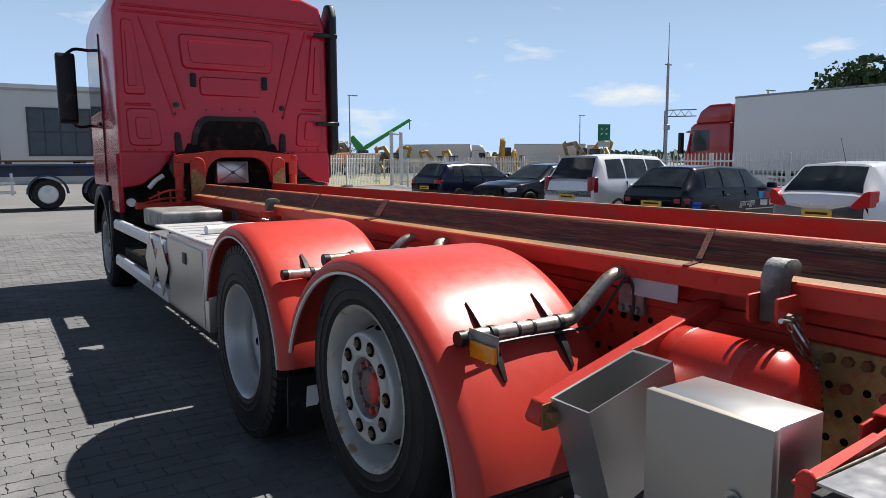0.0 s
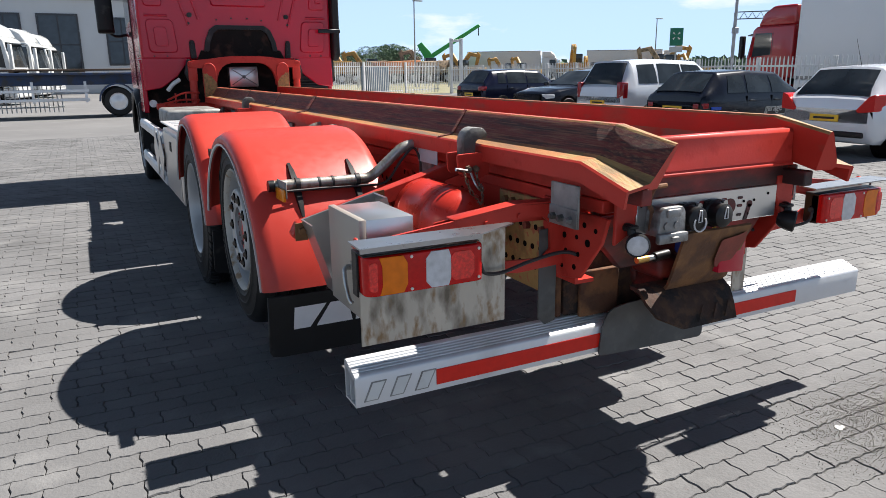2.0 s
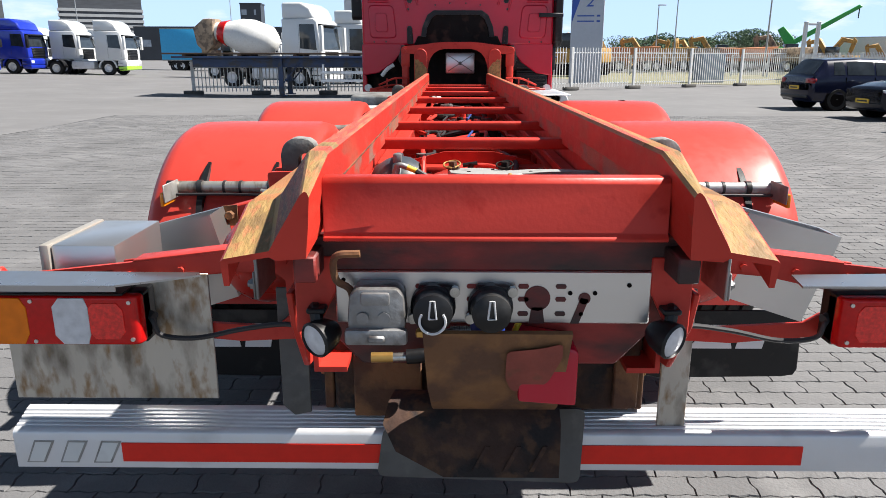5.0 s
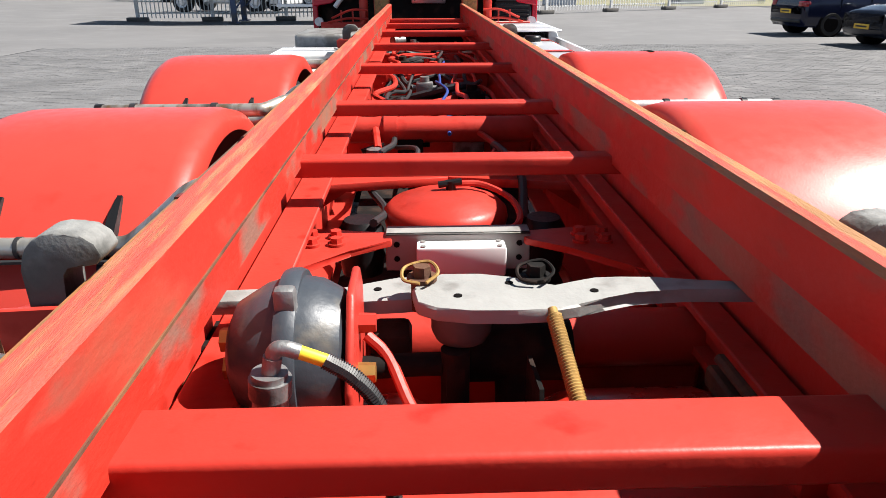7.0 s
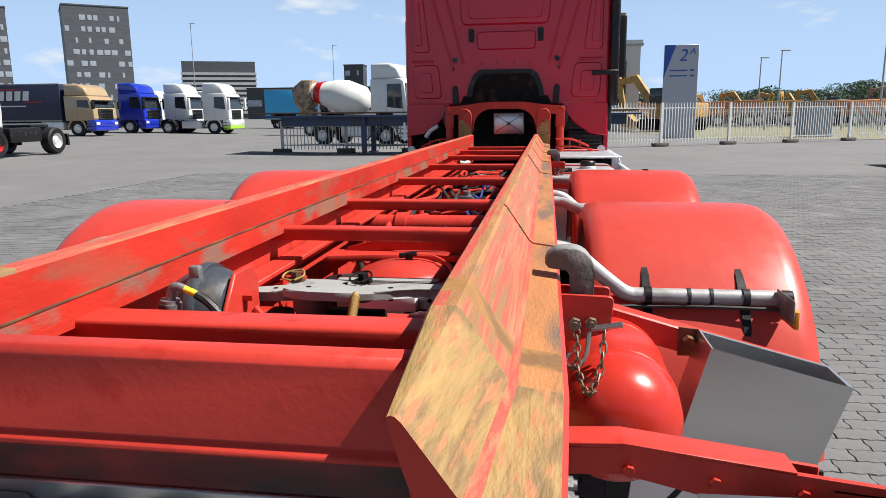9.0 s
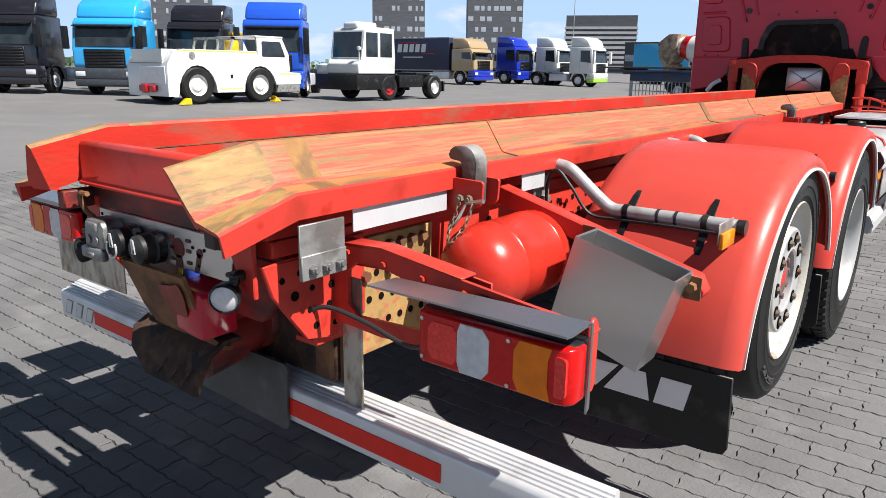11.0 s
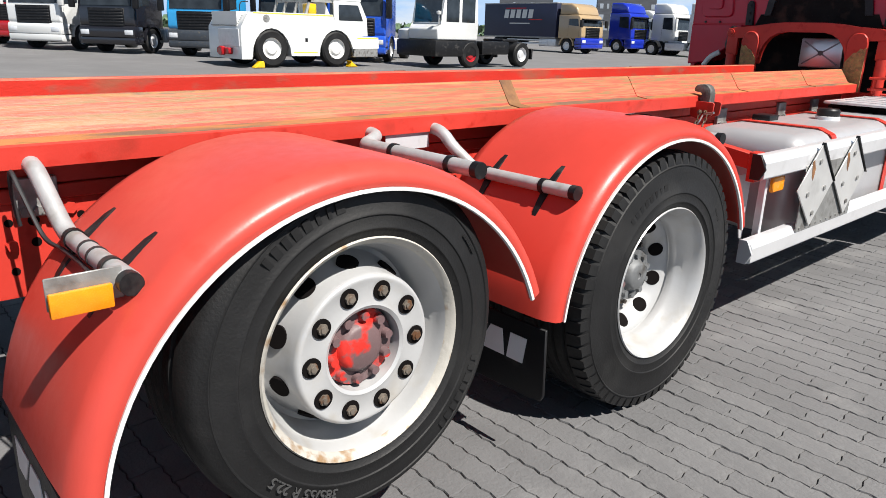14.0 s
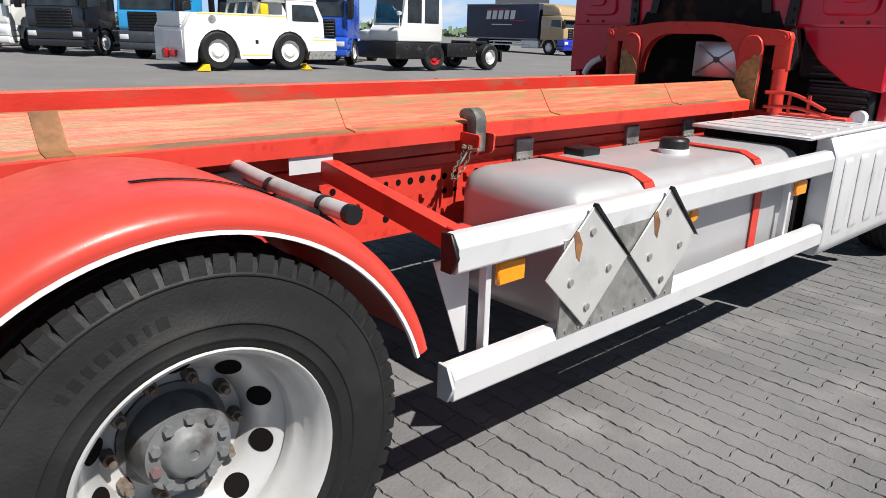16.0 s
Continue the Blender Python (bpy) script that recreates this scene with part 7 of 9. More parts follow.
far_panel = fence_panel(18, 0.15, 1.72, "white palisade fence panel along the verge", False)
fence_run(far_panel, (8.0, 62.0), (40.0, 48.0), 2.7)
for f in (temp_panel, low_panel, pal_panel, far_panel):
    for o in (*f.children_recursive, f):
        bpy.data.objects.remove(o)
# gate frame posts
gate = thing("gate_frame", "tall white gate frame in the fence", "gate", (19.6, 37.4, 0))
for x in (0.0, 0.7):
    bm = B()
    box(bm, x - 0.09, x + 0.09, -0.09, 0.09, 0, 3.4, 0.01)
    part("gate_post", bm, FENCE, gate)
bm = B()
box(bm, 0.0, 0.7, -0.06, 0.06, 3.2, 3.32, 0.01)
part("gate_head", bm, FENCE, gate)

# verge of dry grass behind the fence
bm = B()
v = [bm.verts.new(p) for p in ((9, 40, 0.0), (16, 37.6, 0.0), (24, 38, 0.0), (60, 30, 0.0), (70, 60, 0.0), (30, 75, 0.0), (6, 66, 0.0))]
bm.faces.new(v)
tagged(new("grass_verge", mesh_from(bm, "grass_verge", GRASS)), "dry grass verge behind the fence", "grass", kind="structure")


# ---------------------------------------------------------------- cars
def road_wheel(t, x, y, r, w):
    bm = B()
    lathe(bm, [(r * 0.64, -w / 2 + 0.01), (r * 0.70, -w / 2), (r * 0.9, -w / 2 - 0.006), (r * 0.98, -w / 2 + 0.015), (r, -w / 2 + 0.04), (r, w / 2 - 0.04), (r * 0.98, w / 2 - 0.015), (r * 0.9, w / 2 + 0.006), (r * 0.70, w / 2), (r * 0.64, w / 2 - 0.01)], (x, y, r), "y", 32)
    tyre = part("wheel", bm, RUBBER, t)
    sg = 1 if y > 0 else -1
    bm = B()
    lathe(bm, [(r * 0.66, sg * w * 0.44), (r * 0.62, sg * w * 0.46), (r * 0.58, sg * w * 0.30), (r * 0.2, sg * w * 0.22), (0.0, sg * w * 0.22)], (x, y, r), "y", 32, 1)
    for k in range(9):
        a = 2 * math.pi * k / 9 + 0.3
        c, s2 = math.cos(a), math.sin(a)
        p = [(0.10, 0.16), (0.60, 0.24), (0.60, -0.24), (0.10, -0.16)]
        v = []
        for d in (0.26, 0.42):
            for u, q in p:
                uu, qq = u * r, q * r * (0.42 if u > 0.3 else 0.35)
                v.append(bm.verts.new((x + uu * c - qq * s2, y + sg * w * d, r + uu * s2 + qq * c)))
        for f in ((4, 5, 6, 7), (0, 1, 5, 4), (1, 2, 6, 5), (2, 3, 7, 6), (3, 0, 4, 7)):
            bm.faces.new([v[i] for i in f])
    lathe(bm, [(r * 0.17, sg * w * 0.24), (r * 0.17, sg * w * 0.44), (0.0, sg * w * 0.46)], (x, y, r), "y", 16)
    part("rim", bm, [ALLOY, HOLE_SHADE], tyre, "alloy rim")


def car(label, at, turn, paint, L, W, roof, belt, hood, screen, back, tail_lamp, wheels, side_panes, marks=False, aerial=False, nose=False, wedge=False):
    """A car heading +x. screen: x at the foot and the head of the windscreen; back: x at the head and the foot of the rear window; tail_lamp: z0, z1, width."""
    t = thing("car", label, "car", at, turn, "parked cars")
    h = L / 2
    # stations from tail to nose: x, sill height, belt height, top height, width factor, top width factor
    st = [(-h, 0.46, belt - 0.24, belt - 0.20, 0.86, 0.84), (-h + 0.04, 0.33, belt - 0.07, belt - 0.02, 0.92, 0.84), (-h + 0.12, 0.26, belt, belt + 0.04, 0.95, 0.80),
          (back[1], 0.24, belt + 0.01, belt + 0.06, 0.965, 0.78), (back[0], 0.22, belt, roof - 0.035, 0.99, 0.70), ((back[0] + screen[1]) / 2 - 0.1, 0.2, belt - 0.01, roof, 1.0, 0.72), (screen[1], 0.2, belt - 0.02, roof - 0.05, 1.0, 0.72),
          (screen[0], 0.2, belt - 0.04, belt + 0.0, 0.99, 0.82), (h - 0.55, 0.2, hood - 0.05, hood + 0.03, 0.97, 0.80), (h - 0.14, 0.22, hood - 0.16, hood - 0.08, 0.90, 0.76), (h - 0.03, 0.28, hood - 0.24, hood - 0.18, 0.82, 0.76), (h, 0.42, hood - 0.32, hood - 0.28, 0.76, 0.74)]

    def at_x(x):
        for a, b in zip(st, st[1:]):
            if x <= b[0]:
                k = (x - a[0]) / max(b[0] - a[0], 1e-6)
                return [p + (q - p) * k for p, q in zip(a, b)]
        return list(st[-1])

    def half(x):
        _, lo, be, top, wf, tf = at_x(x)
        w = W / 2 * wf
        wt = W / 2 * tf
        up = max(top - be, 0.02)
        mid = w * 0.955 + (wt - w * 0.955) * 0.5 + 0.02 * min(up, 0.4)
        return [(0.0, lo), (w * 0.88, lo), (w * 0.975, lo + 0.10), (w, lo + 0.32), (w * 0.99, be - 0.14), (w * 0.955, be), (mid, be + up * 0.52), (wt, top - min(0.05, up * 0.25)), (wt - 0.06, top - 0.008), (wt - 0.2, top + 0.008), (0.0, top + 0.02)]

    xs = sorted({s2[0] for s2 in st} | {-h + L * k / 40 for k in range(1, 40)})
    bm = B()
    rings = []
    for x in xs:
        p = half(x)
        rings.append([bm.verts.new((x, y, z)) for y, z in p] + [bm.verts.new((x, -y, z)) for y, z in p[-2:0:-1]])
    n = len(rings[0])
    for a, b in zip(rings, rings[1:]):
        for k in range(n):
            bm.faces.new((a[k], a[(k + 1) % n], b[(k + 1) % n], b[k]))
    bm.faces.new(rings[0][::-1])
    bm.faces.new(rings[-1])
    part("body", bm, paint, t, "", 40)

    def sheet(grid, out, name, mat, label=""):
        """A thin pane through a grid of points, set proud of the body."""
        b = B()
        o = Vector(out)
        top = [[b.verts.new(Vector(p) + o * 0.008) for p in row] for row in grid]
        low = [[b.verts.new(Vector(p) - o * 0.012) for p in row] for row in grid]
        for i in range(len(grid) - 1):
            for j in range(len(grid[0]) - 1):
                b.faces.new((top[i][j], top[i + 1][j], top[i + 1][j + 1], top[i][j + 1]))
        for row_t, row_l in ((top[0], low[0]), (top[-1], low[-1]), ([r[0] for r in top], [r[0] for r in low]), ([r[-1] for r in top], [r[-1] for r in low])):
            for i in range(len(row_t) - 1):
                b.faces.new((row_t[i], row_t[i + 1], row_l[i + 1], row_l[i]))
        return part(name, b, mat, t, label, 40)

    def side_point(x, k, sg):
        p = half(x)
        if k < 0.5:
            a, b, q = p[5], p[6], k * 2
        else:
            a, b, q = p[6], p[7], k * 2 - 1
        return (x, sg * (a[0] + (b[0] - a[0]) * q), a[1] + (b[1] - a[1]) * q)

    for sg in (1, -1):
        for x0, x1, slant0, slant1 in side_panes:
            grid = [[side_point(x0 + (x1 - x0) * i / 6 + ((slant0 if i == 0 else slant1 if i == 6 else slant0 + (slant1 - slant0) * i / 6) * k), 0.10 + 0.80 * k, sg) for k in (0, 0.25, 0.5, 0.75, 1)] for i in range(7)]
            sheet(grid, (0, sg * 0.95, 0.3), "side_window", GLASS_DARK)

    def top_point(x, v, lim):
        _, lo, be, top, wf, tf = at_x(x)
        return (x, v * (W / 2 * tf - lim), top + 0.02 * (1 - v * v))

    a, b = screen[0] - 0.06, screen[1] + 0.02
    sheet([[top_point(a + (b - a) * i / 4, v, 0.05 + 0.02 * i) for v in (-1, -0.6, 0, 0.6, 1)] for i in range(5)], (0.5, 0, 0.8), "windscreen", GLASS_DARK)
    a, b = back[1] + 0.03 * (back[0] - back[1]), back[0] - 0.10 * (back[0] - back[1])
    sheet([[top_point(a + (b - a) * i / 4, v, 0.04 + 0.01 * i) for v in (-1, -0.6, 0, 0.6, 1)] for i in range(5)], (-0.8, 0, 0.5), "rear_window", GLASS_DARK)
    for x in wheels:
        for sg in (1, -1):
            bm = B()
            cyl(bm, (x, sg * (W / 2 - 0.30), 0.33), (x, sg * (W / 2 * 0.985), 0.33), 0.36, n=36)
            part("wheel_arch", bm, HOLE_SHADE, t)
            road_wheel(t, x, sg * (W / 2 - 0.105), 0.312, 0.20)
    z0, z1, lw = tail_lamp
    for sg in (1, -1):
        bm = B()
        ye = W / 2 * 0.94
        if wedge:
            prism(bm, rounded([(sg * (ye + 0.015), z1 + 0.06), (sg * (ye - 0.08), z1 + 0.03), (sg * (ye - lw - 0.04), z0 + 0.03), (sg * (ye - lw), z0 - 0.01), (sg * (ye + 0.015), z0 + 0.02)], 0.02), "x", -h - 0.006, -h + 0.26, 0.006)
        else:
            prism(bm, [(-h - 0.004, sg * (ye - lw)), (-h - 0.004, sg * (ye - 0.10)), (-h + 0.05, sg * (ye - 0.01)), (-h + 0.17, sg * (ye + 0.022)), (-h + 0.20, sg * (ye - 0.10)), (-h + 0.10, sg * (ye - lw))], "z", z0, z1, 0.025, 3)
        part("tail_light", bm, LENS_RED if wedge else TAIL_RED, t, "red tail light")
        bm = B()
        prism(bm, [(h - 0.38, sg * (W / 2 * 0.93)), (h - 0.12, sg * (W / 2 * 0.88)), (h - 0.02, sg * (W / 2 * 0.74)), (h - 0.01, sg * (W / 2 * 0.50)), (h - 0.10, sg * (W / 2 * 0.48)), (h - 0.36, sg * (W / 2 * 0.8))], "z", hood - 0.26, hood - 0.13, 0.02, 2)
        part("headlight", bm, HEADLAMP, t)
        bm = B()
        box(bm, screen[0] - 0.30, screen[0] - 0.18, sg * (W / 2 * 0.93), sg * (W / 2 + 0.15), belt + 0.0, belt + 0.12, 0.035, 3)
        part("door_mirror", bm, paint, t)
        for x0, x1, s0, s1 in side_panes[1:]:
            bm = B()
            box(bm, x0 + 0.02, x0 + 0.22, sg * (W / 2 * 0.97), sg * (W / 2 * 0.985 + 0.02), belt - 0.13, belt - 0.10, 0.008)
            part("door_handle", bm, paint, t)
            bm = B()
            box(bm, x0 - 0.045, x0 - 0.037, sg * (W / 2 * 0.94), sg * (W / 2 * 0.9925), 0.42, belt - 0.02)
            part("door_gap", bm, HOLE_SHADE, t)
    for x, z in ((-h, 0.58),) if not nose else ((-h, 0.58), (h, 0.40)):
        d = 1 if x > 0 else -1
        bm = B()
        box(bm, x - 0.012, x + 0.012, -0.26, 0.26, z, z + 0.11, 0.004)
        plate = part("number_plate", bm, PLATE_Y, t, "yellow number plate")
        bm = B()
        box(bm, x + d * 0.010, x + d * 0.016, -0.19, 0.19, z + 0.037, z + 0.073)
        part("plate_bar", bm, BLACK, plate)
    bm = B()
    for sg in (1, -1):
        box(bm, h - 0.10, h - 0.012, sg * 0.04, sg * 0.22, hood - 0.28, hood - 0.17, 0.03, 2)
    part("grille", bm, BLACK, t)
    bm = B()
    box(bm, -h - 0.012, -h + 0.1, -W / 2 * 0.80, W / 2 * 0.80, 0.34, 0.44, 0.03, 2)
    part("lower_bumper", bm, BLACK, t)
    if aerial:
        bm = B()
        cyl(bm, (back[0] + 0.25, 0, roof), (back[0] + 0.05, 0, roof + 0.42), 0.006, 0.003, n=6)
        part("aerial", bm, BLACK, t)
    if marks:
        y0, y1 = -(W / 2 + 0.004), -(W / 2 - 0.03)
        for k, m in enumerate((CYAN, SIGN_BLUE, LENS_RED)):
            bm = B()
            box(bm, 0.28 + 0.13 * k, 0.41 + 0.13 * k, y0, y1, 0.68, 0.82)
            part("colour_stripe", bm, m, t)
        for x0, x1, z0, z1, m in ((0.34, 0.60, 0.53, 0.65, WHITE), (0.68, 1.05, 0.53, 0.65, WHITE), (-1.98, -1.72, 0.62, 0.68, TRUCK_BLUE), (-1.98, -1.75, 0.54, 0.60, TRUCK_BLUE), (-0.2, 1.0, 0.46, 0.48, WHITE)):
            bm = B()
            box(bm, x0, x1, y0, y1, z0, z1)
            part("lettering_bar", bm, m, t)
        cu = bpy.data.curves.new("lettering", "FONT")
        cu.body, cu.size, cu.extrude, cu.shear = "garage", 0.21, 0.002, 0.2
        word = new("lettering", cu)
        flat = bpy.data.meshes.new_from_object(word)
        bpy.data.objects.remove(word)
        flat.materials.append(WHITE)
        flat.transform(Matrix.Translation((-0.42, y0 - 0.001, 0.55)) @ Matrix.Rotation(radians(90), 4, "X"))
        word = new("lettering", flat)
        word.parent = t
    return t


car("dark navy hatchback parked nose to the fence", (12.3, 18.3, 0), 4, NAVY_CAR, 4.25, 1.80, 1.46, 0.95, 0.86, (1.12, 0.42), (-1.62, -2.0), (0.76, 0.90, 0.30), (-1.30, 1.30), ((-1.46, -1.12, 0.05, -0.03), (-1.06, -0.26, 0.02, 0.0), (-0.20, 0.86, 0.0, -0.42)))
car("dark navy saloon parked nose to the yard", (12.4, 14.6, 0), 184, BLACK_CAR, 4.55, 1.82, 1.42, 0.94, 0.86, (0.98, 0.22), (-0.95, -1.55), (0.72, 0.88, 0.42), (-1.36, 1.42), ((-1.05, -0.84, 0.10, 0.0), (-0.80, -0.16, 0.0, 0.0), (-0.10, 0.74, 0.0, -0.42)), nose=True)
car("silver white people carrier with tall red tail lights", (11.85, 10.65, 0), 3, SILVER_CAR, 4.45, 1.82, 1.66, 1.02, 0.96, (1.42, 0.48), (-1.80, -2.12), (0.74, 1.12, 0.20), (-1.36, 1.38), ((-1.68, -1.05, 0.05, -0.02), (-0.99, -0.18, 0.02, 0.0), (-0.12, 1.05, 0.0, -0.55)))
car("black estate car with white lettering along its side", (11.25, 7.45, 0), 1, BLACK_CAR, 4.40, 1.70, 1.39, 0.90, 0.84, (0.92, 0.16), (-1.62, -2.08), (0.64, 0.76, 0.26), (-1.30, 1.38), ((-1.50, -0.98, 0.12, 0.02), (-0.92, -0.22, 0.04, 0.0), (-0.16, 0.66, 0.0, -0.40)), marks=True)
car("silver hatchback with dark rear window and aerial", (10.95, 3.85, 0), -2, SILVER_CAR, 4.0, 1.74, 1.46, 0.95, 0.88, (1.12, 0.34), (-1.48, -1.90), (0.74, 0.96, 0.24), (-1.26, 1.28), ((-1.28, -0.84, 0.05, 0.0), (-0.78, 0.82, 0.02, -0.42)), aerial=True, wedge=True)



# ---------------------------------------------------------------- lorries in the yard
def truck_wheel(t, x, y, r=0.5, w=0.32, rim=None):
    bm = B()
    rb = B()
    sg = 1 if y > 0 else -1
    lathe(bm, [(r * 0.58, -w / 2), (r * 0.9, -w / 2 - 0.01), (r, -w / 2 + 0.04), (r, w / 2 - 0.04), (r * 0.9, w / 2 + 0.01), (r * 0.58, w / 2)], (x, y, r), "y", 32, 0)
    lathe(rb, [(r * 0.6, sg * w * 0.46), (r * 0.54, sg * w * 0.30), (r * 0.42, sg * w * 0.24), (r * 0.3, sg * w * 0.42), (r * 0.12, sg * w * 0.44), (0.0, sg * w * 0.46)], (x, y, r), "y", 24)
    tyre = part("wheel", bm, RUBBER, t)
    part("rim", rb, rim or ALLOY, tyre)


def tractor_unit(label, at, turn, paint, lower=None, H=3.8, roof=True, L=6.0, second=None, body=None, body_len=0.0, body_h=3.5, grp="parked lorries"):
    """A cab-over lorry heading +x, its front face at x = 0."""
    t = thing("lorry", label, "truck", at, turn, grp)
    W = 2.48
    lower = lower or paint
    top = H - (0.75 if roof else 0.0)
    bm = B()
    prism(bm, [(-2.1, 1.0), (-0.10, 1.0), (0.0, 1.15), (-0.03, 1.75), (-0.22, top - 0.15), (-0.4, top), (-2.1, top)], "y", -W / 2, W / 2, 0.07, 3)
    cabp = part("cab", bm, paint, t, "", 55)
    if roof:
        bm = B()
        prism(bm, [(-2.1, top - 0.02), (-0.36, top - 0.02), (-0.62, H - 0.25), (-1.05, H), (-2.1, H)], "y", -W / 2 + 0.06, W / 2 - 0.06, 0.12, 3)
        part("roof_spoiler", bm, paint, t, "", 55)
    bm = B()
    prism(bm, [(-0.05, 0.62), (0.06, 0.62), (0.06, 0.95), (0.0, 1.08), (-0.55, 1.08), (-0.62, 0.62)], "y", -W / 2, W / 2, 0.05, 2)
    part("bumper", bm, paint if second == LIME else (second or lower), t)
    bm = B()
    prism(bm, [(-0.06, 0.33), (0.04, 0.38), (0.055, 0.618), (-0.60, 0.618), (-0.5, 0.33)], "y", -W / 2 + 0.01, W / 2 - 0.01, 0.03, 2)
    part("lower_bumper", bm, second or lower, t)
    # windscreen, side windows, visor
    bm = B()
    zt = top - 0.25
    q = [(-0.055, 1.85), (-0.205, zt)]
    prism(bm, [(q[0][0] - 0.02, q[0][1]), (q[0][0] + 0.035, q[0][1]), (q[1][0] + 0.035, q[1][1]), (q[1][0] - 0.02, q[1][1])], "y", -W / 2 + 0.12, W / 2 - 0.12, 0.01)
    part("windscreen", bm, GLASS_DARK, t)
    bm = B()
    prism(bm, [(-0.18, zt), (0.08, zt - 0.06), (0.08, zt - 0.10), (-0.10, zt - 0.02)], "y", -W / 2 + 0.1, W / 2 - 0.1)
    part("sun_visor", bm, BLACK, t)
    for sg in (1, -1):
        bm = B()
        prism(bm, [(-1.15, 1.90), (-0.28, 1.82), (-0.38, zt - 0.02), (-1.15, zt - 0.02)], "y", sg * (W / 2 - 0.01), sg * (W / 2 + 0.006))
        part("side_window", bm, GLASS_DARK, t)
        bm = B()
        box(bm, 0.0, 0.16, sg * (W / 2 + 0.06), sg * (W / 2 + 0.30), 1.75, zt - 0.1, 0.04, 2)
        part("mirror", bm, BLACK if paint != TRUCK_WHITE else paint, t)
        bm = B()
        box(bm, -0.02, 0.075, sg * (W / 2 - 0.45), sg * (W / 2 - 0.06), 0.72, 0.92, 0.03, 2)
        part("headlight", bm, HEADLAMP, t)
        bm = B()
        box(bm, -1.205, -1.195, sg * (W / 2 + 0.002), sg * (W / 2 - 0.02), 1.1, zt)
        box(bm, -0.26, -0.25, sg * (W / 2 + 0.002), sg * (W / 2 - 0.02), 1.1, 1.8)
        part("door_seam", bm, BLACK, t)
        bm = B()
        arcpts = [(-1.30 + 0.66 * math.cos(a), 0.52 + 0.66 * math.sin(a)) for a in [math.pi * k / 12 for k in range(13)]]
        inn = [(-1.30 + 0.56 * math.cos(a), 0.52 + 0.56 * math.sin(a)) for a in [math.pi * k / 12 for k in range(13)]]
        for k in range(12):
            prism(bm, [arcpts[k], arcpts[k + 1], inn[k + 1], inn[k]], "y", sg * (W / 2 - 0.4), sg * (W / 2 + 0.01))
        bmesh.ops.remove_doubles(bm, verts=bm.verts, dist=0.0005)
        part("wheel_arch", bm, paint, t)
        bm = B()
        for k in range(3):
            box(bm, -0.62, -0.24, sg * (W / 2 - 0.12), sg * (W / 2 + 0.005), 0.38 + 0.22 * k, 0.42 + 0.22 * k, 0.01)
        box(bm, -0.64, -0.22, sg * (W / 2 - 0.3), sg * (W / 2 - 0.12), 0.36, 1.05)
        part("cab_step", bm, BLACK, t)
        truck_wheel(t, -1.30, sg * (W / 2 - 0.18))
    bm = B()
    for k in range(6):
        box(bm, 0.0, 0.045, -0.75, 0.75, 1.08 + 0.11 * k, 1.15 + 0.11 * k, 0.012)
    part("grille_slats", bm, BLACK, t)
    bm = B()
    box(bm, -0.1, 0.005, -0.8, 0.8, 1.04, 1.76, 0.01)
    part("grille", bm, BLACK, t)
    bm = B()
    for sg in (1, -1):
        box(bm, -L, -0.6, sg * 0.32, sg * 0.42, 0.75, 1.0, 0.01)
    part("chassis", bm, BLACK, t)
    for sg in (1, -1):
        bm = B()
        box(bm, -3.9, -2.3, sg * 0.55, sg * 1.2, 0.42, 0.98, 0.08, 3)
        part("fuel_tank", bm, ALU, t)
        truck_wheel(t, -L + 1.0, sg * (W / 2 - 0.2), 0.5, 0.36)
        bm = B()
        fa = [(-L + 1.0 + 0.62 * math.cos(a), 0.55 + 0.6 * math.sin(a)) for a in [math.pi * k / 10 for k in range(11)]]
        fb = [(-L + 1.0 + 0.57 * math.cos(a), 0.55 + 0.55 * math.sin(a)) for a in [math.pi * k / 10 for k in range(11)]]
        for k in range(10):
            prism(bm, [fa[k], fa[k + 1], fb[k + 1], fb[k]], "y", sg * (W / 2 - 0.45), sg * (W / 2))
        bmesh.ops.remove_doubles(bm, verts=bm.verts, dist=0.0005)
        part("rear_fender", bm, BLACK, t)
    if body:
        bm = B()
        box(bm, -2.3 - body_len, -2.3, -1.27, 1.27, 1.02, body_h, 0.04, 2)
        part("cargo_body", bm, body, t)
        bm = B()
        box(bm, -2.3 - body_len, -2.3, -1.285, 1.285, body_h - 0.06, body_h + 0.02, 0.01)
        box(bm, -2.3 - body_len, -2.3, -1.285, 1.285, 0.98, 1.08, 0.01)
        part("body_rail", bm, GALV, t)
        for sg in (1, -1):
            truck_wheel(t, -body_len - 0.9, sg * 1.03)
            bm = B()
            for z in (0.55, 0.78):
                box(bm, -body_len + 0.2, -3.0, sg * 1.2, sg * 1.24, z, z + 0.10, 0.01)
            part("side_rail", bm, ALU, t)
    return t


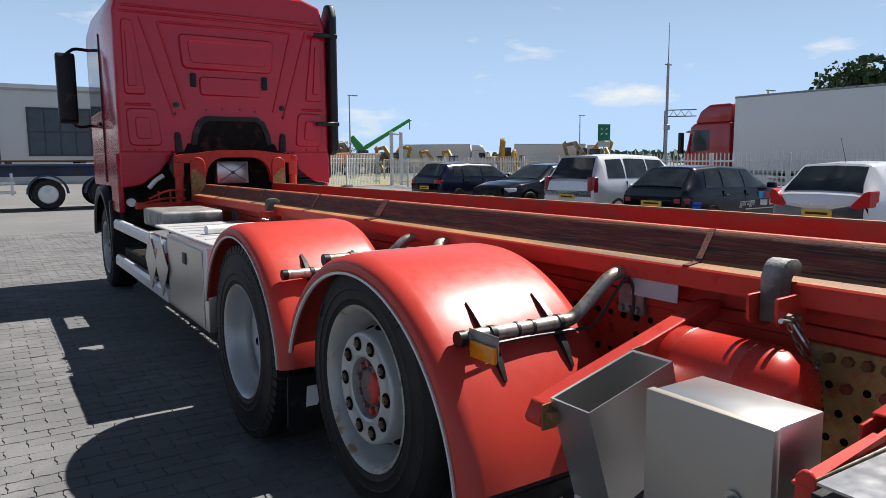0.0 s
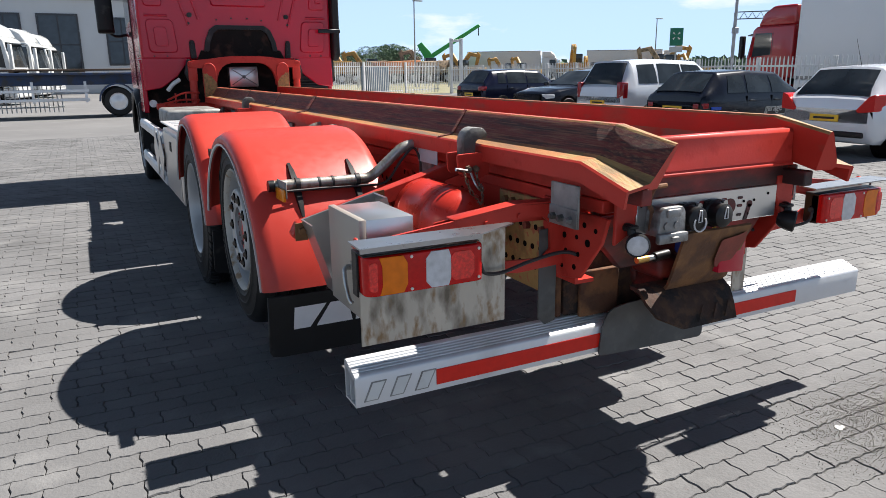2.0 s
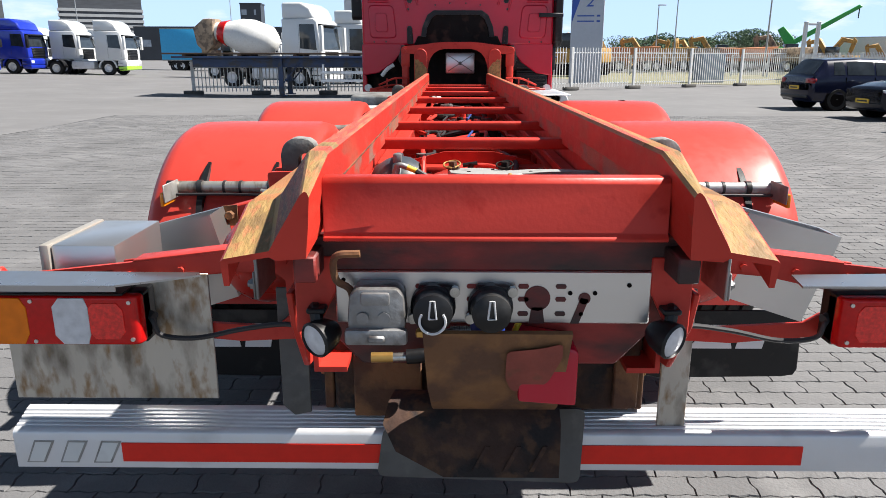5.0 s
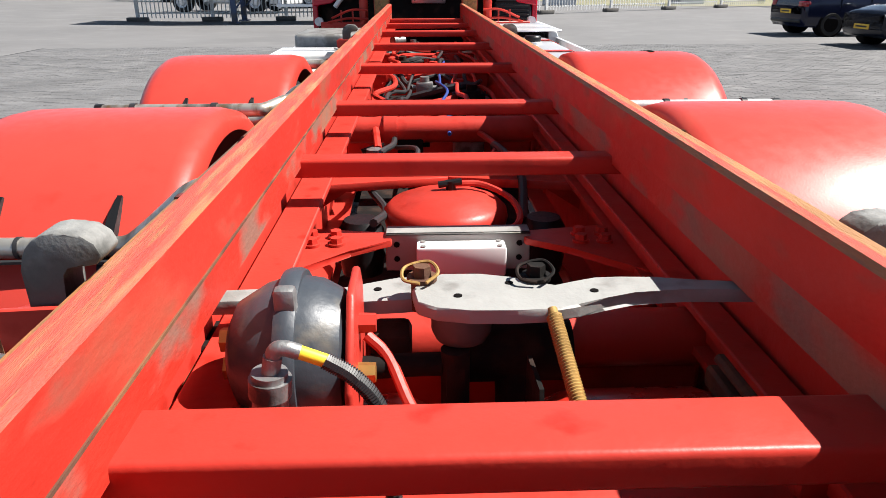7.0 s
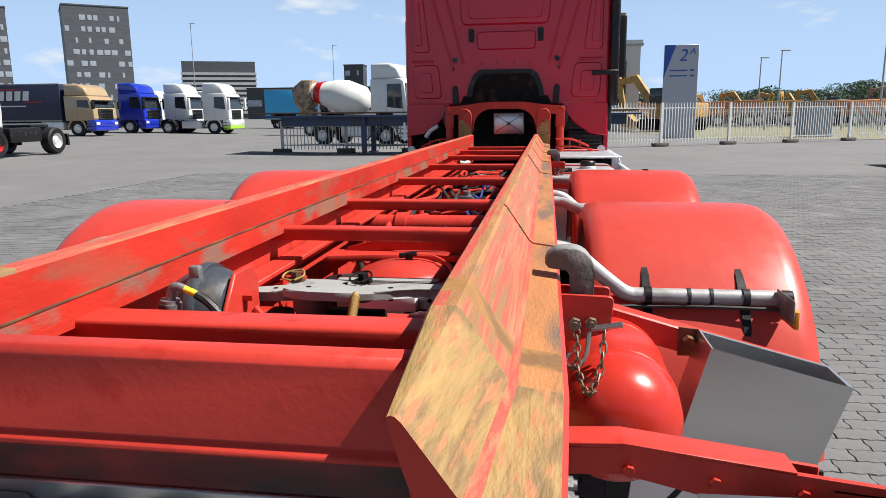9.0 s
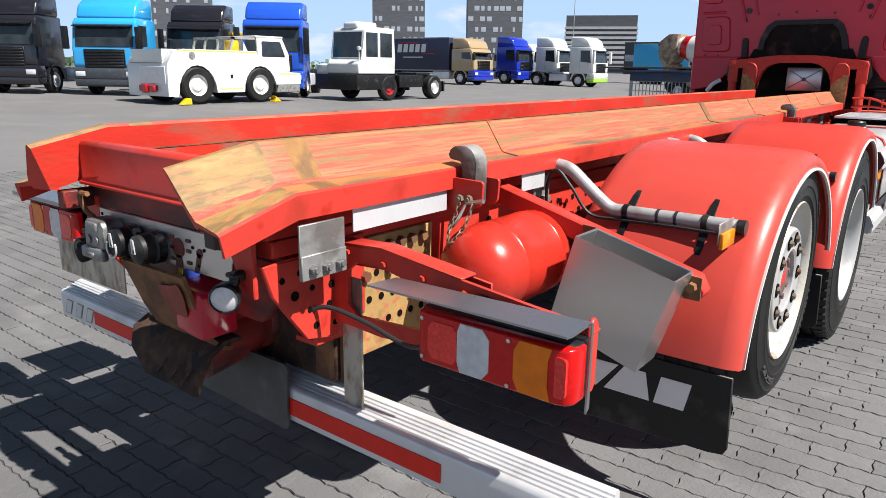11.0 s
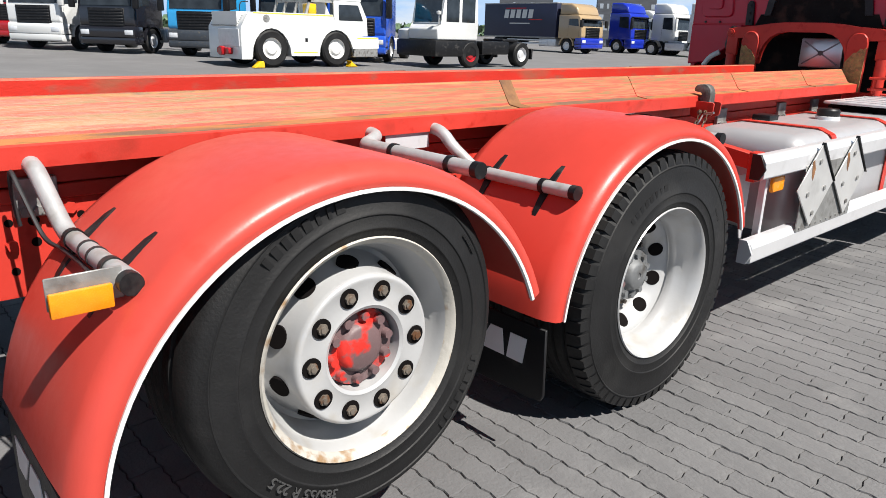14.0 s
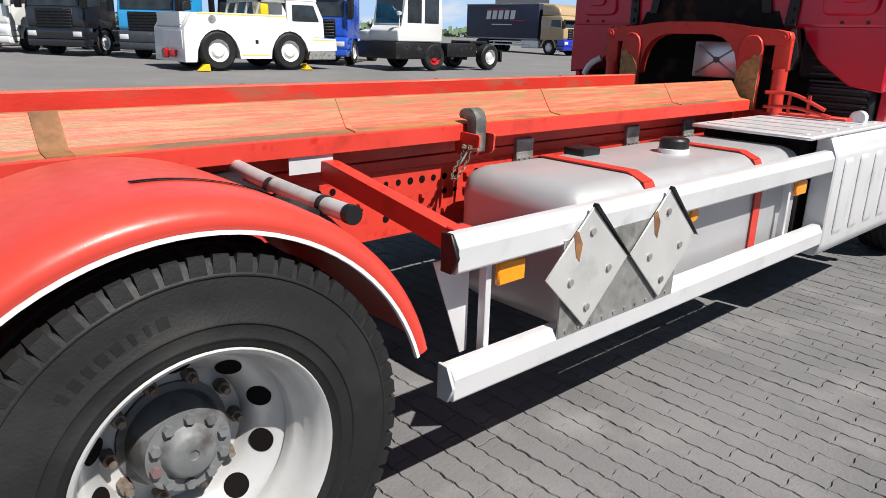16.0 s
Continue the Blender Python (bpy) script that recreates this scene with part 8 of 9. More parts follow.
tractor_unit("white cab-over tractor with lime green bumper", (-22.9, 48.55, 0), 0, TRUCK_WHITE, H=3.75, second=LIME)
tractor_unit("white cab-over tractor with lime green trim", (-26.7, 49.8, 0), 0, TRUCK_WHITE, H=3.75, second=LIME)
tractor_unit("royal blue cab-over tractor unit", (-29.3, 47.9, 0), 0, DEEP_BLUE, H=3.7)
box_lorry = tractor_unit("tan and blue rigid lorry with navy curtain body", (-28.6, 40.9, 0), 0, TRUCK_TAN, H=3.35, second=DEEP_BLUE, body=CURTAIN, body_len=7.2, body_h=3.4, L=8.6)
for x0, x1, z0, z1, m in ((-7.4, -4.4, 2.35, 2.95, WHITE), (-7.2, -5.2, 3.02, 3.08, LENS_RED), (-4.9, -3.6, 2.22, 2.28, LENS_RED), (-6.8, -4.8, 1.95, 2.02, WHITE)):
    n = 5 if z1 - z0 > 0.3 else 1
    for k in range(n):
        bm = B()
        w = (x1 - x0) / n
        xx = x0 + k * w
        if n > 1:
            prism(bm, [(xx, z0), (xx + w * 0.72, z0), (xx + w * 0.72 + 0.10, z1), (xx + 0.10, z1)], "y", -1.276, -1.27)
        else:
            box(bm, xx, x1, -1.276, -1.27, z0, z1)
        part("lettering_bar", bm, m, box_lorry)
tractor_unit("sky blue cab-over tractor unit with grey grille", (-26.0, 11.2, 0), -52, SKY_BLUE, H=3.7, second=SLATE)
tractor_unit("black cab-over tractor unit", (-28.6, 8.6, 0), -52, TRUCK_BLACK, H=3.7)
tractor_unit("white cab-over tractor unit with chrome grille", (-31.4, 6.6, 0), -52, TRUCK_WHITE, H=3.6)
tractor_unit("red cab-over tractor unit", (-35.5, 6.0, 0), -52, TRUCK_RED, H=3.6)
tractor_unit("white cab-over tractor unit at the row's end", (-36.5, 1.0, 0), -52, TRUCK_WHITE, H=3.4)
tractor_unit("black cab-over tractor unit with dark glass", (-26.3, 15.4, 0), -52, TRUCK_BLACK, H=3.8)
tractor_unit("bright blue cab-over tractor unit", (-22.4, 16.5, 0), -50, TRUCK_BLUE, H=3.9)
for k, (x, y) in enumerate(((-6.0, 33.0), (-4.4, 39.0), (-3.6, 45.0), (-3.0, 51.0))):
    tractor_unit("white high-roof tractor unit behind the barrier", (x, y, 0), -14, TRUCK_WHITE, H=4.05, grp="white lorries behind the barrier")
for k, x in enumerate((-36.0, -31.5, -20.5, -16.5)):
    tractor_unit("white tractor unit far across the yard", (x, 62.0 + 2 * k, 0), 0, TRUCK_WHITE, H=3.6, grp="parked lorries")
red_lorry = tractor_unit("red tractor unit coupled to a white box trailer", (23.9, 17.2, 0), 90, TRUCK_RED, H=3.75, body=TRAILER_WHITE, body_len=13.4, body_h=3.95, L=15.2)
tractor_unit("cyan box lorry far across the yard", (-19.5, 66.0, 0), 0, TRUCK_WHITE, H=3.2, body=CYAN, body_len=5.5, body_h=3.9, L=7.6)
for x, y, m in ((54.0, 73.0, WHITE), (68.0, 66.0, WHITE)):
    tractor_unit("white lorry with pale box body in the far yard", (x, y, 0), -38, TRUCK_WHITE, H=3.6, body=m, body_len=9.5, body_h=3.7, L=11.0, grp="far lorries")

# white terminal tractor, heading -y
tt = thing("terminal_tractor", "white terminal tractor with black skirt and red wheel", "truck", (-19.55, 16.5, 0), -90)
bm = B()
prism(bm, [(-3.1, 1.05), (-0.95, 1.05), (-0.92, 1.45), (-1.15, 1.62), (-1.28, 2.76), (-1.5, 2.88), (-3.05, 2.86), (-3.1, 1.6)], "y", -0.55, 1.22, 0.05, 3)
part("cab", bm, TRUCK_WHITE, tt, "", 55)
bm = B()
prism(bm, [(-3.0, 1.02), (-0.95, 1.02), (-0.92, 1.40), (-1.3, 1.5), (-3.0, 1.5)], "y", -1.22, -0.55, 0.05, 2)
part("engine_cover", bm, TRUCK_WHITE, tt)
bm = B()
prism(bm, [(-1.17, 1.70), (-1.14, 1.70), (-1.25, 2.68), (-1.28, 2.68)], "y", -0.45, 1.12, 0.004)
part("windscreen", bm, GLASS_DARK, tt)
for x0, x1 in ((-2.05, -1.38), (-2.9, -2.2)):
    bm = B()
    box(bm, x0, x1, 1.215, 1.228, 1.72, 2.66)
    part("side_window", bm, GLASS_DARK, tt)
bm = B()
box(bm, -3.1, -0.85, -1.22, 1.22, 0.42, 1.04, 0.06, 2)
part("black_skirt", bm, BLACK, tt)
bm = B()
box(bm, -2.5, -1.3, 0.0, 0.8, 2.82, 3.08, 0.1, 3)
part("roof_unit", bm, TRUCK_WHITE, tt)
bm = B()
cyl(bm, (-1.1, 1.1, 1.4), (-1.05, 1.15, 2.0), 0.02, n=8)
lathe(bm, [(0.0, 1.95), (0.08, 1.98), (0.1, 2.08), (0.0, 2.12)], (-1.0, 1.2, 0), "z", 16)
part("mirror", bm, TRUCK_WHITE, tt)
bm = B()
box(bm, -6.6, -3.1, -0.5, 0.5, 0.72, 1.0, 0.03)
box(bm, -5.0, -3.4, 0.55, 1.2, 0.5, 1.02, 0.05, 2)
box(bm, -6.2, -5.2, -0.6, 0.6, 1.0, 1.12, 0.04, 2)
part("chassis", bm, BLACK, tt)
for sg in (1, -1):
    truck_wheel(tt, -2.75, sg * 1.08, 0.5, 0.3, TRUCK_RED)
    truck_wheel(tt, -5.75, sg * 1.06, 0.5, 0.4)
    bm = B()
    box(bm, -6.45, -6.35, sg * 0.85, sg * 1.25, 0.3, 0.75, 0.01)
    part("mud_flap", bm, BLACK, tt)

# low white aircraft tug with yellow lines, heading +y
TUG = (-21.1, 12.6)
tug = thing("aircraft_tug", "low white aircraft tug with yellow lines and wheel chocks", "tug", (*TUG, 0), 90)
tug.scale = (1.06, 1.0, 1.06)
bm = B()
side_outline = [(-2.36, 0.24), (-2.34, 1.22), (-2.10, 1.62), (-1.75, 1.70), (1.05, 1.70), (1.12, 1.52), (2.05, 1.50), (2.08, 1.02), (2.98, 0.98), (3.0, 0.60), (1.95, 0.58), (1.86, 0.34)]
for a, c, r in ((0, 0, 0), (1.20, 0.60, 0.70), (-1.28, 0.60, 0.70)):
    if r:
        side_outline += [(a + r * math.cos(k * math.pi / 10), 0.34 + max(r * 1.24 * math.sin(k * math.pi / 10), 0)) for k in range(11)]
side_outline += [(-2.02, 0.24)]
prism(bm, side_outline, "y", -1.25, -0.95)
prism(bm, side_outline, "y", 0.95, 1.25)
box(bm, -2.33, 1.85, -0.95, 0.95, 0.60, 1.69)
prism(bm, [(-2.36, 0.24), (-2.34, 1.22), (-2.10, 1.62), (-1.9, 1.68), (-1.85, 1.68), (-1.85, 0.24)], "y", -0.95, 0.95)
box(bm, 1.85, 2.97, -0.95, 0.95, 0.60, 0.97)
part("body", bm, TRUCK_WHITE, tug, "", 30)
bm = B()
box(bm, 1.86, 2.96, -1.25, -0.95, 0.30, 0.60, 0.02)
part("side_step", bm, GALV, tug)
for sg in (1, -1):
    bm = B()
    prism(bm, [(1.12, 1.50), (2.06, 1.02), (2.52, 1.02), (2.48, 1.62), (2.20, 2.16), (1.10, 2.16)], "y", sg * 1.16, sg * 1.24, 0.01)
    side_wall = part("cab_side", bm, TRUCK_WHITE, tug)
    bm = B()
    prism(bm, rounded([(1.30, 1.52), (2.32, 1.52), (2.10, 2.04), (1.30, 2.04)], 0.05), "y", sg * 1.235, sg * 1.246)
    part("cab_window", bm, GLASS_DARK, side_wall)
bm = B()
box(bm, 1.05, 2.24, -1.25, 1.25, 2.15, 2.22, 0.02)
part("cab_roof", bm, TRUCK_WHITE, tug)
bm = B()
for y in (-1.18, -0.4, 0.4, 1.1):
    prism(bm, [(0.02, 1.70), (0.10, 1.70), (0.24, 2.12), (0.16, 2.12)], "y", y, y + 0.07)
box(bm, 0.14, 1.08, -1.2, -1.13, 2.08, 2.15)
box(bm, 0.14, 0.24, -1.2, 1.17, 2.08, 2.15)
part("screen_frame", bm, GREY_PAINT, tug, "grey windscreen frame")
bm = B()
box(bm, 0.45, 0.75, -0.7, -0.2, 1.70, 2.05, 0.05, 2)
part("seat", bm, YELLOW_P, tug, "yellow driver's seat")
for x0, x1, z in ((-1.9, 1.05, 1.645), (-0.50, 0.42, 0.44), (2.06, 2.96, 0.93)):
    bm = B()
    box(bm, x0, x1, -1.256, -1.248, z, z + 0.03)
    part("yellow_line", bm, YELLOW, tug)
bm = B()
box(bm, -2.39, -2.35, -1.15, 0.4, 0.62, 1.16, 0.01)
part("silver_panel", bm, ALU, tug, "silver panel on the end")
for k in range(6):
    bm = B()
    x, z = -2.35 + 0.042 * k, 1.25 + 0.06 * k
    box(bm, x - 0.02, x + 0.02, -0.95, 0.95, z, z + 0.025)
    part("louvre", bm, GALV, tug)
bm = B()
box(bm, -2.52, -2.35, -0.62, 0.30, 0.38, 0.58, 0.03)
box(bm, -2.60, -2.46, -0.28, 0.02, 0.34, 0.62, 0.03)
part("red_hitch", bm, TRUCK_RED, tug)
bm = B()
tube(bm, [(-2.15, -0.8, 1.60), (-2.10, -0.8, 1.95), (-1.8, -0.7, 2.0)], 0.015, 6)
part("grab_rod", bm, BLACK, tug)
bm = B()
cyl(bm, (-1.45, -1.258, 1.50), (-1.45, -1.24, 1.50), 0.12, n=20)
part("round_cap", bm, GALV, tug)
bm = B()
box(bm, -0.05, 0.05, -1.258, -1.24, 0.80, 0.92)
part("side_catch", bm, BLACK, tug)
for x in (-1.28, 1.20):
    for sg in (1, -1):
        truck_wheel(tug, x, sg * 1.06, 0.58, 0.36, WHITE)
for x, d in ((-1.95, 1), (1.88, -1)):
    ch = thing("wheel_chock", "yellow wheel chock against the tug wheel", "chock", (TUG[0] + 1.3, TUG[1] + x, 0), 90)
    bm = B()
    prism(bm, [(-0.2, 0.0), (0.2, 0.0), (0.17 * d, 0.22), (0.06 * d, 0.22)], "y", -0.14, 0.14, 0.02)
    part("wedge", bm, YELLOW_P, ch)

# yellow machine cab behind the tug
ym = thing("yellow_tug", "yellow machine with glazed cab behind the tug", "machine", (-25.0, 17.6, 0), -50)
bm = B()
box(bm, -3.5, 0, -1.2, 1.2, 0.5, 1.5, 0.08, 2)
part("body", bm, YELLOW_P, ym)
bm = B()
for x in (-2.6, -0.6):
    for y in (-1.0, 1.0):
        box(bm, x - 0.06, x + 0.06, y - 0.06, y + 0.06, 1.5, 2.55, 0.01)
box(bm, -2.75, -0.45, -1.12, 1.12, 2.5, 2.68, 0.05, 2)
part("cab_frame", bm, YELLOW_P, ym)
bm = B()
box(bm, -2.56, -0.64, -0.97, 0.97, 1.52, 2.48)
part("cab_glass", bm, GLASS_DARK, ym)
for x in (-2.8, -0.7):
    for sg in (1, -1):
        truck_wheel(ym, x, sg * 1.1, 0.45, 0.3)

# flatbed trailer in front of the barrier
fl = thing("flatbed_trailer", "dark blue flatbed trailer with timber deck on landing legs", "trailer", (-10.6, 24.0, 0))
bm = B()
box(bm, 0.0, 14.5, -0.2, 2.3, 1.42, 1.50, 0.01)
for y in (0.35, 1.65):
    box(bm, 0.6, 14.0, y, y + 0.12, 1.08, 1.42, 0.01)
part("chassis", bm, TRAILER_BLUE, fl)
for k in range(2):
    bm = B()
    box(bm, -0.35, 14.4, -0.18 + 1.25 * k, 1.03 + 1.25 * k, 1.56, 1.62, 0.008)
    part("timber_board", bm, DECK_WOOD, fl)
for k in range(7):
    bm = B()
    box(bm, 0.4 + 2.1 * k, 0.55 + 2.1 * k, -0.15, 2.25, 1.50, 1.56)
    part("bearer", bm, DECK_WOOD, fl)
for x in (4.0,):
    for y in (0.3, 1.8):
        bm = B()
        box(bm, x - 0.09, x + 0.09, y - 0.09, y + 0.09, 0.04, 1.42, 0.01)
        box(bm, x - 0.18, x + 0.18, y - 0.18, y + 0.18, 0.0, 0.04)
        tube(bm, [(x + 0.08, y, 0.5), (x + 0.7, y, 1.2)], 0.03, 8, False)
        part("landing_leg", bm, TRAILER_BLUE, fl)
bm = B()
for z in (0.55, 0.85):
    box(bm, 5.6, 9.0, -0.12, -0.08, z, z + 0.1, 0.01)
for x in (5.7, 7.3, 8.9):
    box(bm, x - 0.04, x + 0.04, -0.1, 0.0, 0.5, 1.2)
part("side_guard", bm, ALU, fl)
for x in (9.9, 11.6):
    for y in (0.1, 2.0):
        bm = B()
        lathe(bm, [(0.3, -0.15), (0.46, -0.16), (0.5, -0.12), (0.5, 0.12), (0.46, 0.16), (0.3, 0.15)], (x, y, 0.5), "y", 32, 0)
        lathe(bm, [(0.3, -0.14), (0.27, -0.09), (0.14, -0.1), (0.08, -0.14), (0.0, -0.14)], (x, y, 0.5), "y", 24, 1)
        part("wheel", bm, [RUBBER, ALLOY], fl)
    bm = B()
    fa = [(x + 0.62 * math.cos(a), 0.52 + 0.62 * math.sin(a)) for a in [math.pi * k / 10 for k in range(11)]]
    fb = [(x + 0.57 * math.cos(a), 0.52 + 0.57 * math.sin(a)) for a in [math.pi * k / 10 for k in range(11)]]
    for k in range(10):
        prism(bm, [fa[k], fa[k + 1], fb[k + 1], fb[k]], "y", -0.12, 0.3)
    part("fender", bm, TRAILER_BLUE, fl)

# concrete mixer
mx = thing("concrete_mixer", "white concrete mixer lorry with dusty chute end", "truck", (-14.0, 46.0, 0), -8)
bm = B()
lathe(bm, [(0.0, -2.3), (0.55, -2.3), (0.62, -1.7), (1.12, -0.2), (1.2, 0.6), (0.95, 1.9), (0.5, 2.3), (0.0, 2.35)], (0, 0, 0), "x", 36)
bmesh.ops.transform(bm, matrix=Matrix.Translation((0, 0, 2.75)) @ Matrix.Rotation(radians(10), 4, "Y"), verts=bm.verts)
part("drum", bm, WHITE, mx)
bm = B()
lathe(bm, [(0.66, -1.75), (0.72, -1.7), (0.86, -1.2), (0.80, -1.2)], (0, 0, 0), "x", 36)
bmesh.ops.transform(bm, matrix=Matrix.Translation((0, 0, 2.75)) @ Matrix.Rotation(radians(10), 4, "Y"), verts=bm.verts)
part("red_band", bm, LENS_RED, mx)
bm = B()
prism(bm, [(-3.4, 3.3), (-2.6, 3.9), (-1.9, 3.9), (-2.0, 2.2), (-2.6, 1.6), (-3.2, 2.2)], "y", -0.7, 0.7, 0.1, 2)
box(bm, -3.0, -2.0, -0.5, 0.5, 1.0, 1.9, 0.05)
part("chute_end", bm, TAN, mx)
bm = B()
box(bm, -2.8, 5.2, -0.5, 0.5, 0.7, 1.1, 0.03)
part("chassis", bm, BLACK, mx)
bm = B()
box(bm, 3.0, 5.0, -1.2, 1.2, 0.9, 3.0, 0.1, 3)
part("cab", bm, TRUCK_WHITE, mx)
for x in (-1.8, -0.4, 3.9):
    for sg in (1, -1):
        truck_wheel(mx, x, sg * 1.05)


# ---------------------------------------------------------------- buildings
def block(name, label, cat, at, turn, w, d, h, wall, rows, cols, win_w, win_h, z0, dz, glass=GLASS_DARK, seed=1, full=0.7, side_rows=None):
    t = thing(name, label, cat, at, turn)
    bm = B()
    box(bm, 0, w, 0, d, 0, h, 0.0)
    part("wall", bm, wall, t)
    bm = B()
    box(bm, -0.15, w + 0.15, -0.15, d + 0.15, h, h + 0.35)
    part("roof_edge", bm, wall, t)
    r = random.Random(seed)
    meshes = {}
    for ww in (win_w, win_w * 0.6, win_w * 1.5):
        b = B()
        box(b, -ww / 2, ww / 2, -0.06, 0.02, 0, win_h)
        meshes[ww] = mesh_from(b, "window", glass)
    for i in range(rows):
        for j in range(cols):
            if r.random() > full:
                continue
            o = new("window", meshes[r.choice(list(meshes))])
            o.parent = t
            o.location = ((j + 0.5 + r.uniform(-0.15, 0.15)) * w / cols, 0, z0 + i * dz)
            if side_rows:
                o2 = new("window", o.data)
                o2.parent = t
                o2.rotation_euler = (0, 0, radians(90))
                o2.location = (w, (j + 0.5) * d / cols, z0 + i * dz)
    return t


PANE = surf("tower_window_glass", (0.30, 0.33, 0.37), 0.15, var=0.3, scale=0.8)
block("office_tower", "dark grey clad office tower with scattered windows", "building", (-163, 170.5, 0), 40, 17, 14, 31.5, TOWER_A, 9, 9, 1.1, 1.5, 3.0, 3.2, PANE, 4, 0.55)
block("office_tower", "dark grey clad office tower beside its twin", "building", (-140, 191.5, 0), 38, 18, 18, 33.5, TOWER_A, 9, 9, 1.1, 1.5, 3.0, 3.3, PANE, 9, 0.55)
block("office_tower", "dark grey office tower behind the lorries", "building", (-205, 118, 0), 52, 17, 14, 33, TOWER_A, 9, 9, 1.1, 1.5, 3.0, 3.3, PANE, 12, 0.55)
lr = thing("louvred_office", "low pale office building with horizontal louvres", "building", (-142, 262, 0), 25)
bm = B()
box(bm, 0, 28, 0, 16, 0, 22.5)
part("wall", bm, TOWER_A, lr)
for k in range(9):
    bm = B()
    box(bm, -0.4, 28.4, -0.4, 16.4, 2.0 + 1.9 * k, 3.0 + 1.9 * k)
    part("louvre", bm, LOWRISE, lr)
block("far_hall", "long dark hall on the horizon", "building", (-95, 215, 0), 4, 90, 20, 9.5, TOWER_B, 1, 14, 3.0, 2.0, 4.0, 3.0, PANE, 3, 0.5)
block("far_stair_tower", "dark narrow stair tower above the hall", "building", (-62, 213, 0), 4, 6, 6, 16.0, TOWER_B, 2, 2, 1.0, 1.5, 10.0, 3.0, PANE, 3, 0.6)
wb = block("white_office", "white office building with dark glazed corner", "building", (-9, 58.5, 0), 0, 17.0, 14, 7.0, FACADE, 0, 1, 1, 1, 1, 1)
for x0, x1, z0, z1 in ((9.6, 15.8, 2.2, 5.6), (0.8, 3.8, 1.5, 5.8), (5.0, 7.6, 1.5, 5.8)):
    n = max(2, round((x1 - x0) / 1.1))
    for k in range(n):
        for q in range(2):
            bm = B()
            w = (x1 - x0) / n
            h = (z1 - z0) / 2
            box(bm, x0 + k * w + 0.05, x0 + (k + 1) * w - 0.05, -0.08, 0.02, z0 + q * h + 0.05, z0 + (q + 1) * h - 0.05)
            part("window", bm, GLASS_DARK, wb)
    bm = B()
    box(bm, x0 - 0.1, x1 + 0.1, -0.06, 0.01, z0 - 0.1, z1 + 0.1)
    part("window_frame", bm, TOWER_B, wb)
bm = B()
box(bm, -0.2, 17.2, -0.25, 14.2, 6.9, 7.05)
part("coping", bm, POLE, wb)

# ---------------------------------------------------------------- signs, masts, lamps
sg2 = thing("entrance_sign", "tall grey pylon sign with blue corner", "sign", (7.05, 40.0, 0), -4)
bm = B()
box(bm, 0, 1.88, -0.12, 0.12, 0.0, 5.25, 0.02)
part("panel", bm, SIGN_GREY, sg2)
bm = B()
prism(bm, [(0.0, 3.4), (0.0, 5.25), (0.62, 5.25)], "y", -0.128, -0.12)
part("blue_corner", bm, SIGN_BLUE, sg2)
for body_txt, size, at in (("2", 0.95, (0.78, -0.128, 4.35)), ("A", 0.5, (1.36, -0.128, 4.72))):
    cu = bpy.data.curves.new("sign_text", "FONT")
    cu.body, cu.size, cu.extrude, cu.shear = body_txt, size, 0.006, 0.2
    tmp = bpy.data.objects.new("sign_text", cu)
    scene.collection.objects.link(tmp)
    me = bpy.data.meshes.new_from_object(tmp.evaluated_get(bpy.context.evaluated_depsgraph_get()))
    bpy.data.objects.remove(tmp)
    me.materials.clear()
    me.materials.append(SIGN_BLUE)
    o = new("sign_figure", me)
    o.parent = sg2
    o.matrix_basis = pose(*at, 90, 0, 0)
for z in (3.80, 3.50):
    bm = B()
    box(bm, 0.32, 1.30, -0.126, -0.12, z, z + 0.07)
    box(bm, 1.45, 1.65, -0.126, -0.12, z - 0.01, z + 0.09)
    part("text_bar", bm, SIGN_BLUE, sg2)


def lamp_post(at, h, turn=0.0, lab="slim grey street lamp with flat head"):
    t = thing("street_lamp", lab, "lamp", (at[0], at[1], 0), turn, "yard lamp posts")
    bm = B()
    cyl(bm, (0, 0, 0), (0, 0, h), 0.09, 0.05, n=12)
    part("pole", bm, POLE, t)
    bm = B()
    box(bm, -0.1, 0.8, -0.14, 0.14, h - 0.02, h + 0.08, 0.03, 2)
    part("lamp_head", bm, POLE, t)


for x, y, h in ((25.5, 55.7, 7.4), (23.2, 79.2, 7.1), (48.3, 29.7, 6.7), (24.0, 75.0, 7.5), (-58.0, 110.0, 16.0), (-40.0, 130.0, 14.0), (60.0, 62.0, 7.0)):
    lamp_post((x, y), h)
mast = thing("lattice_mast", "tall thin aerial mast behind the fence", "mast", (28.5, 23.0, 0))
bm = B()
cyl(bm, (0, 0, 0), (0, 0, 6.6), 0.09, 0.07, n=10)
cyl(bm, (0, 0, 6.6), (0, 0, 8.7), 0.03, 0.015, n=8)
box(bm, -0.25, 0.25, -0.03, 0.03, 6.5, 6.56)
box(bm, -0.12, 0.2, -0.1, 0.1, 3.1, 3.4, 0.02)
part("mast", bm, POLE, mast)
gs = thing("green_sign", "green emergency assembly sign on a post", "sign", (40.7, 39.3, 0), -40)
bm = B()
cyl(bm, (0, 0, 0), (0, 0, 4.4), 0.06, n=8)
part("pole", bm, POLE, gs)
bm = B()
box(bm, -0.5, 0.5, -0.08, -0.04, 3.1, 4.45, 0.01)
part("panel", bm, SIGN_GREEN, gs)
bm = B()
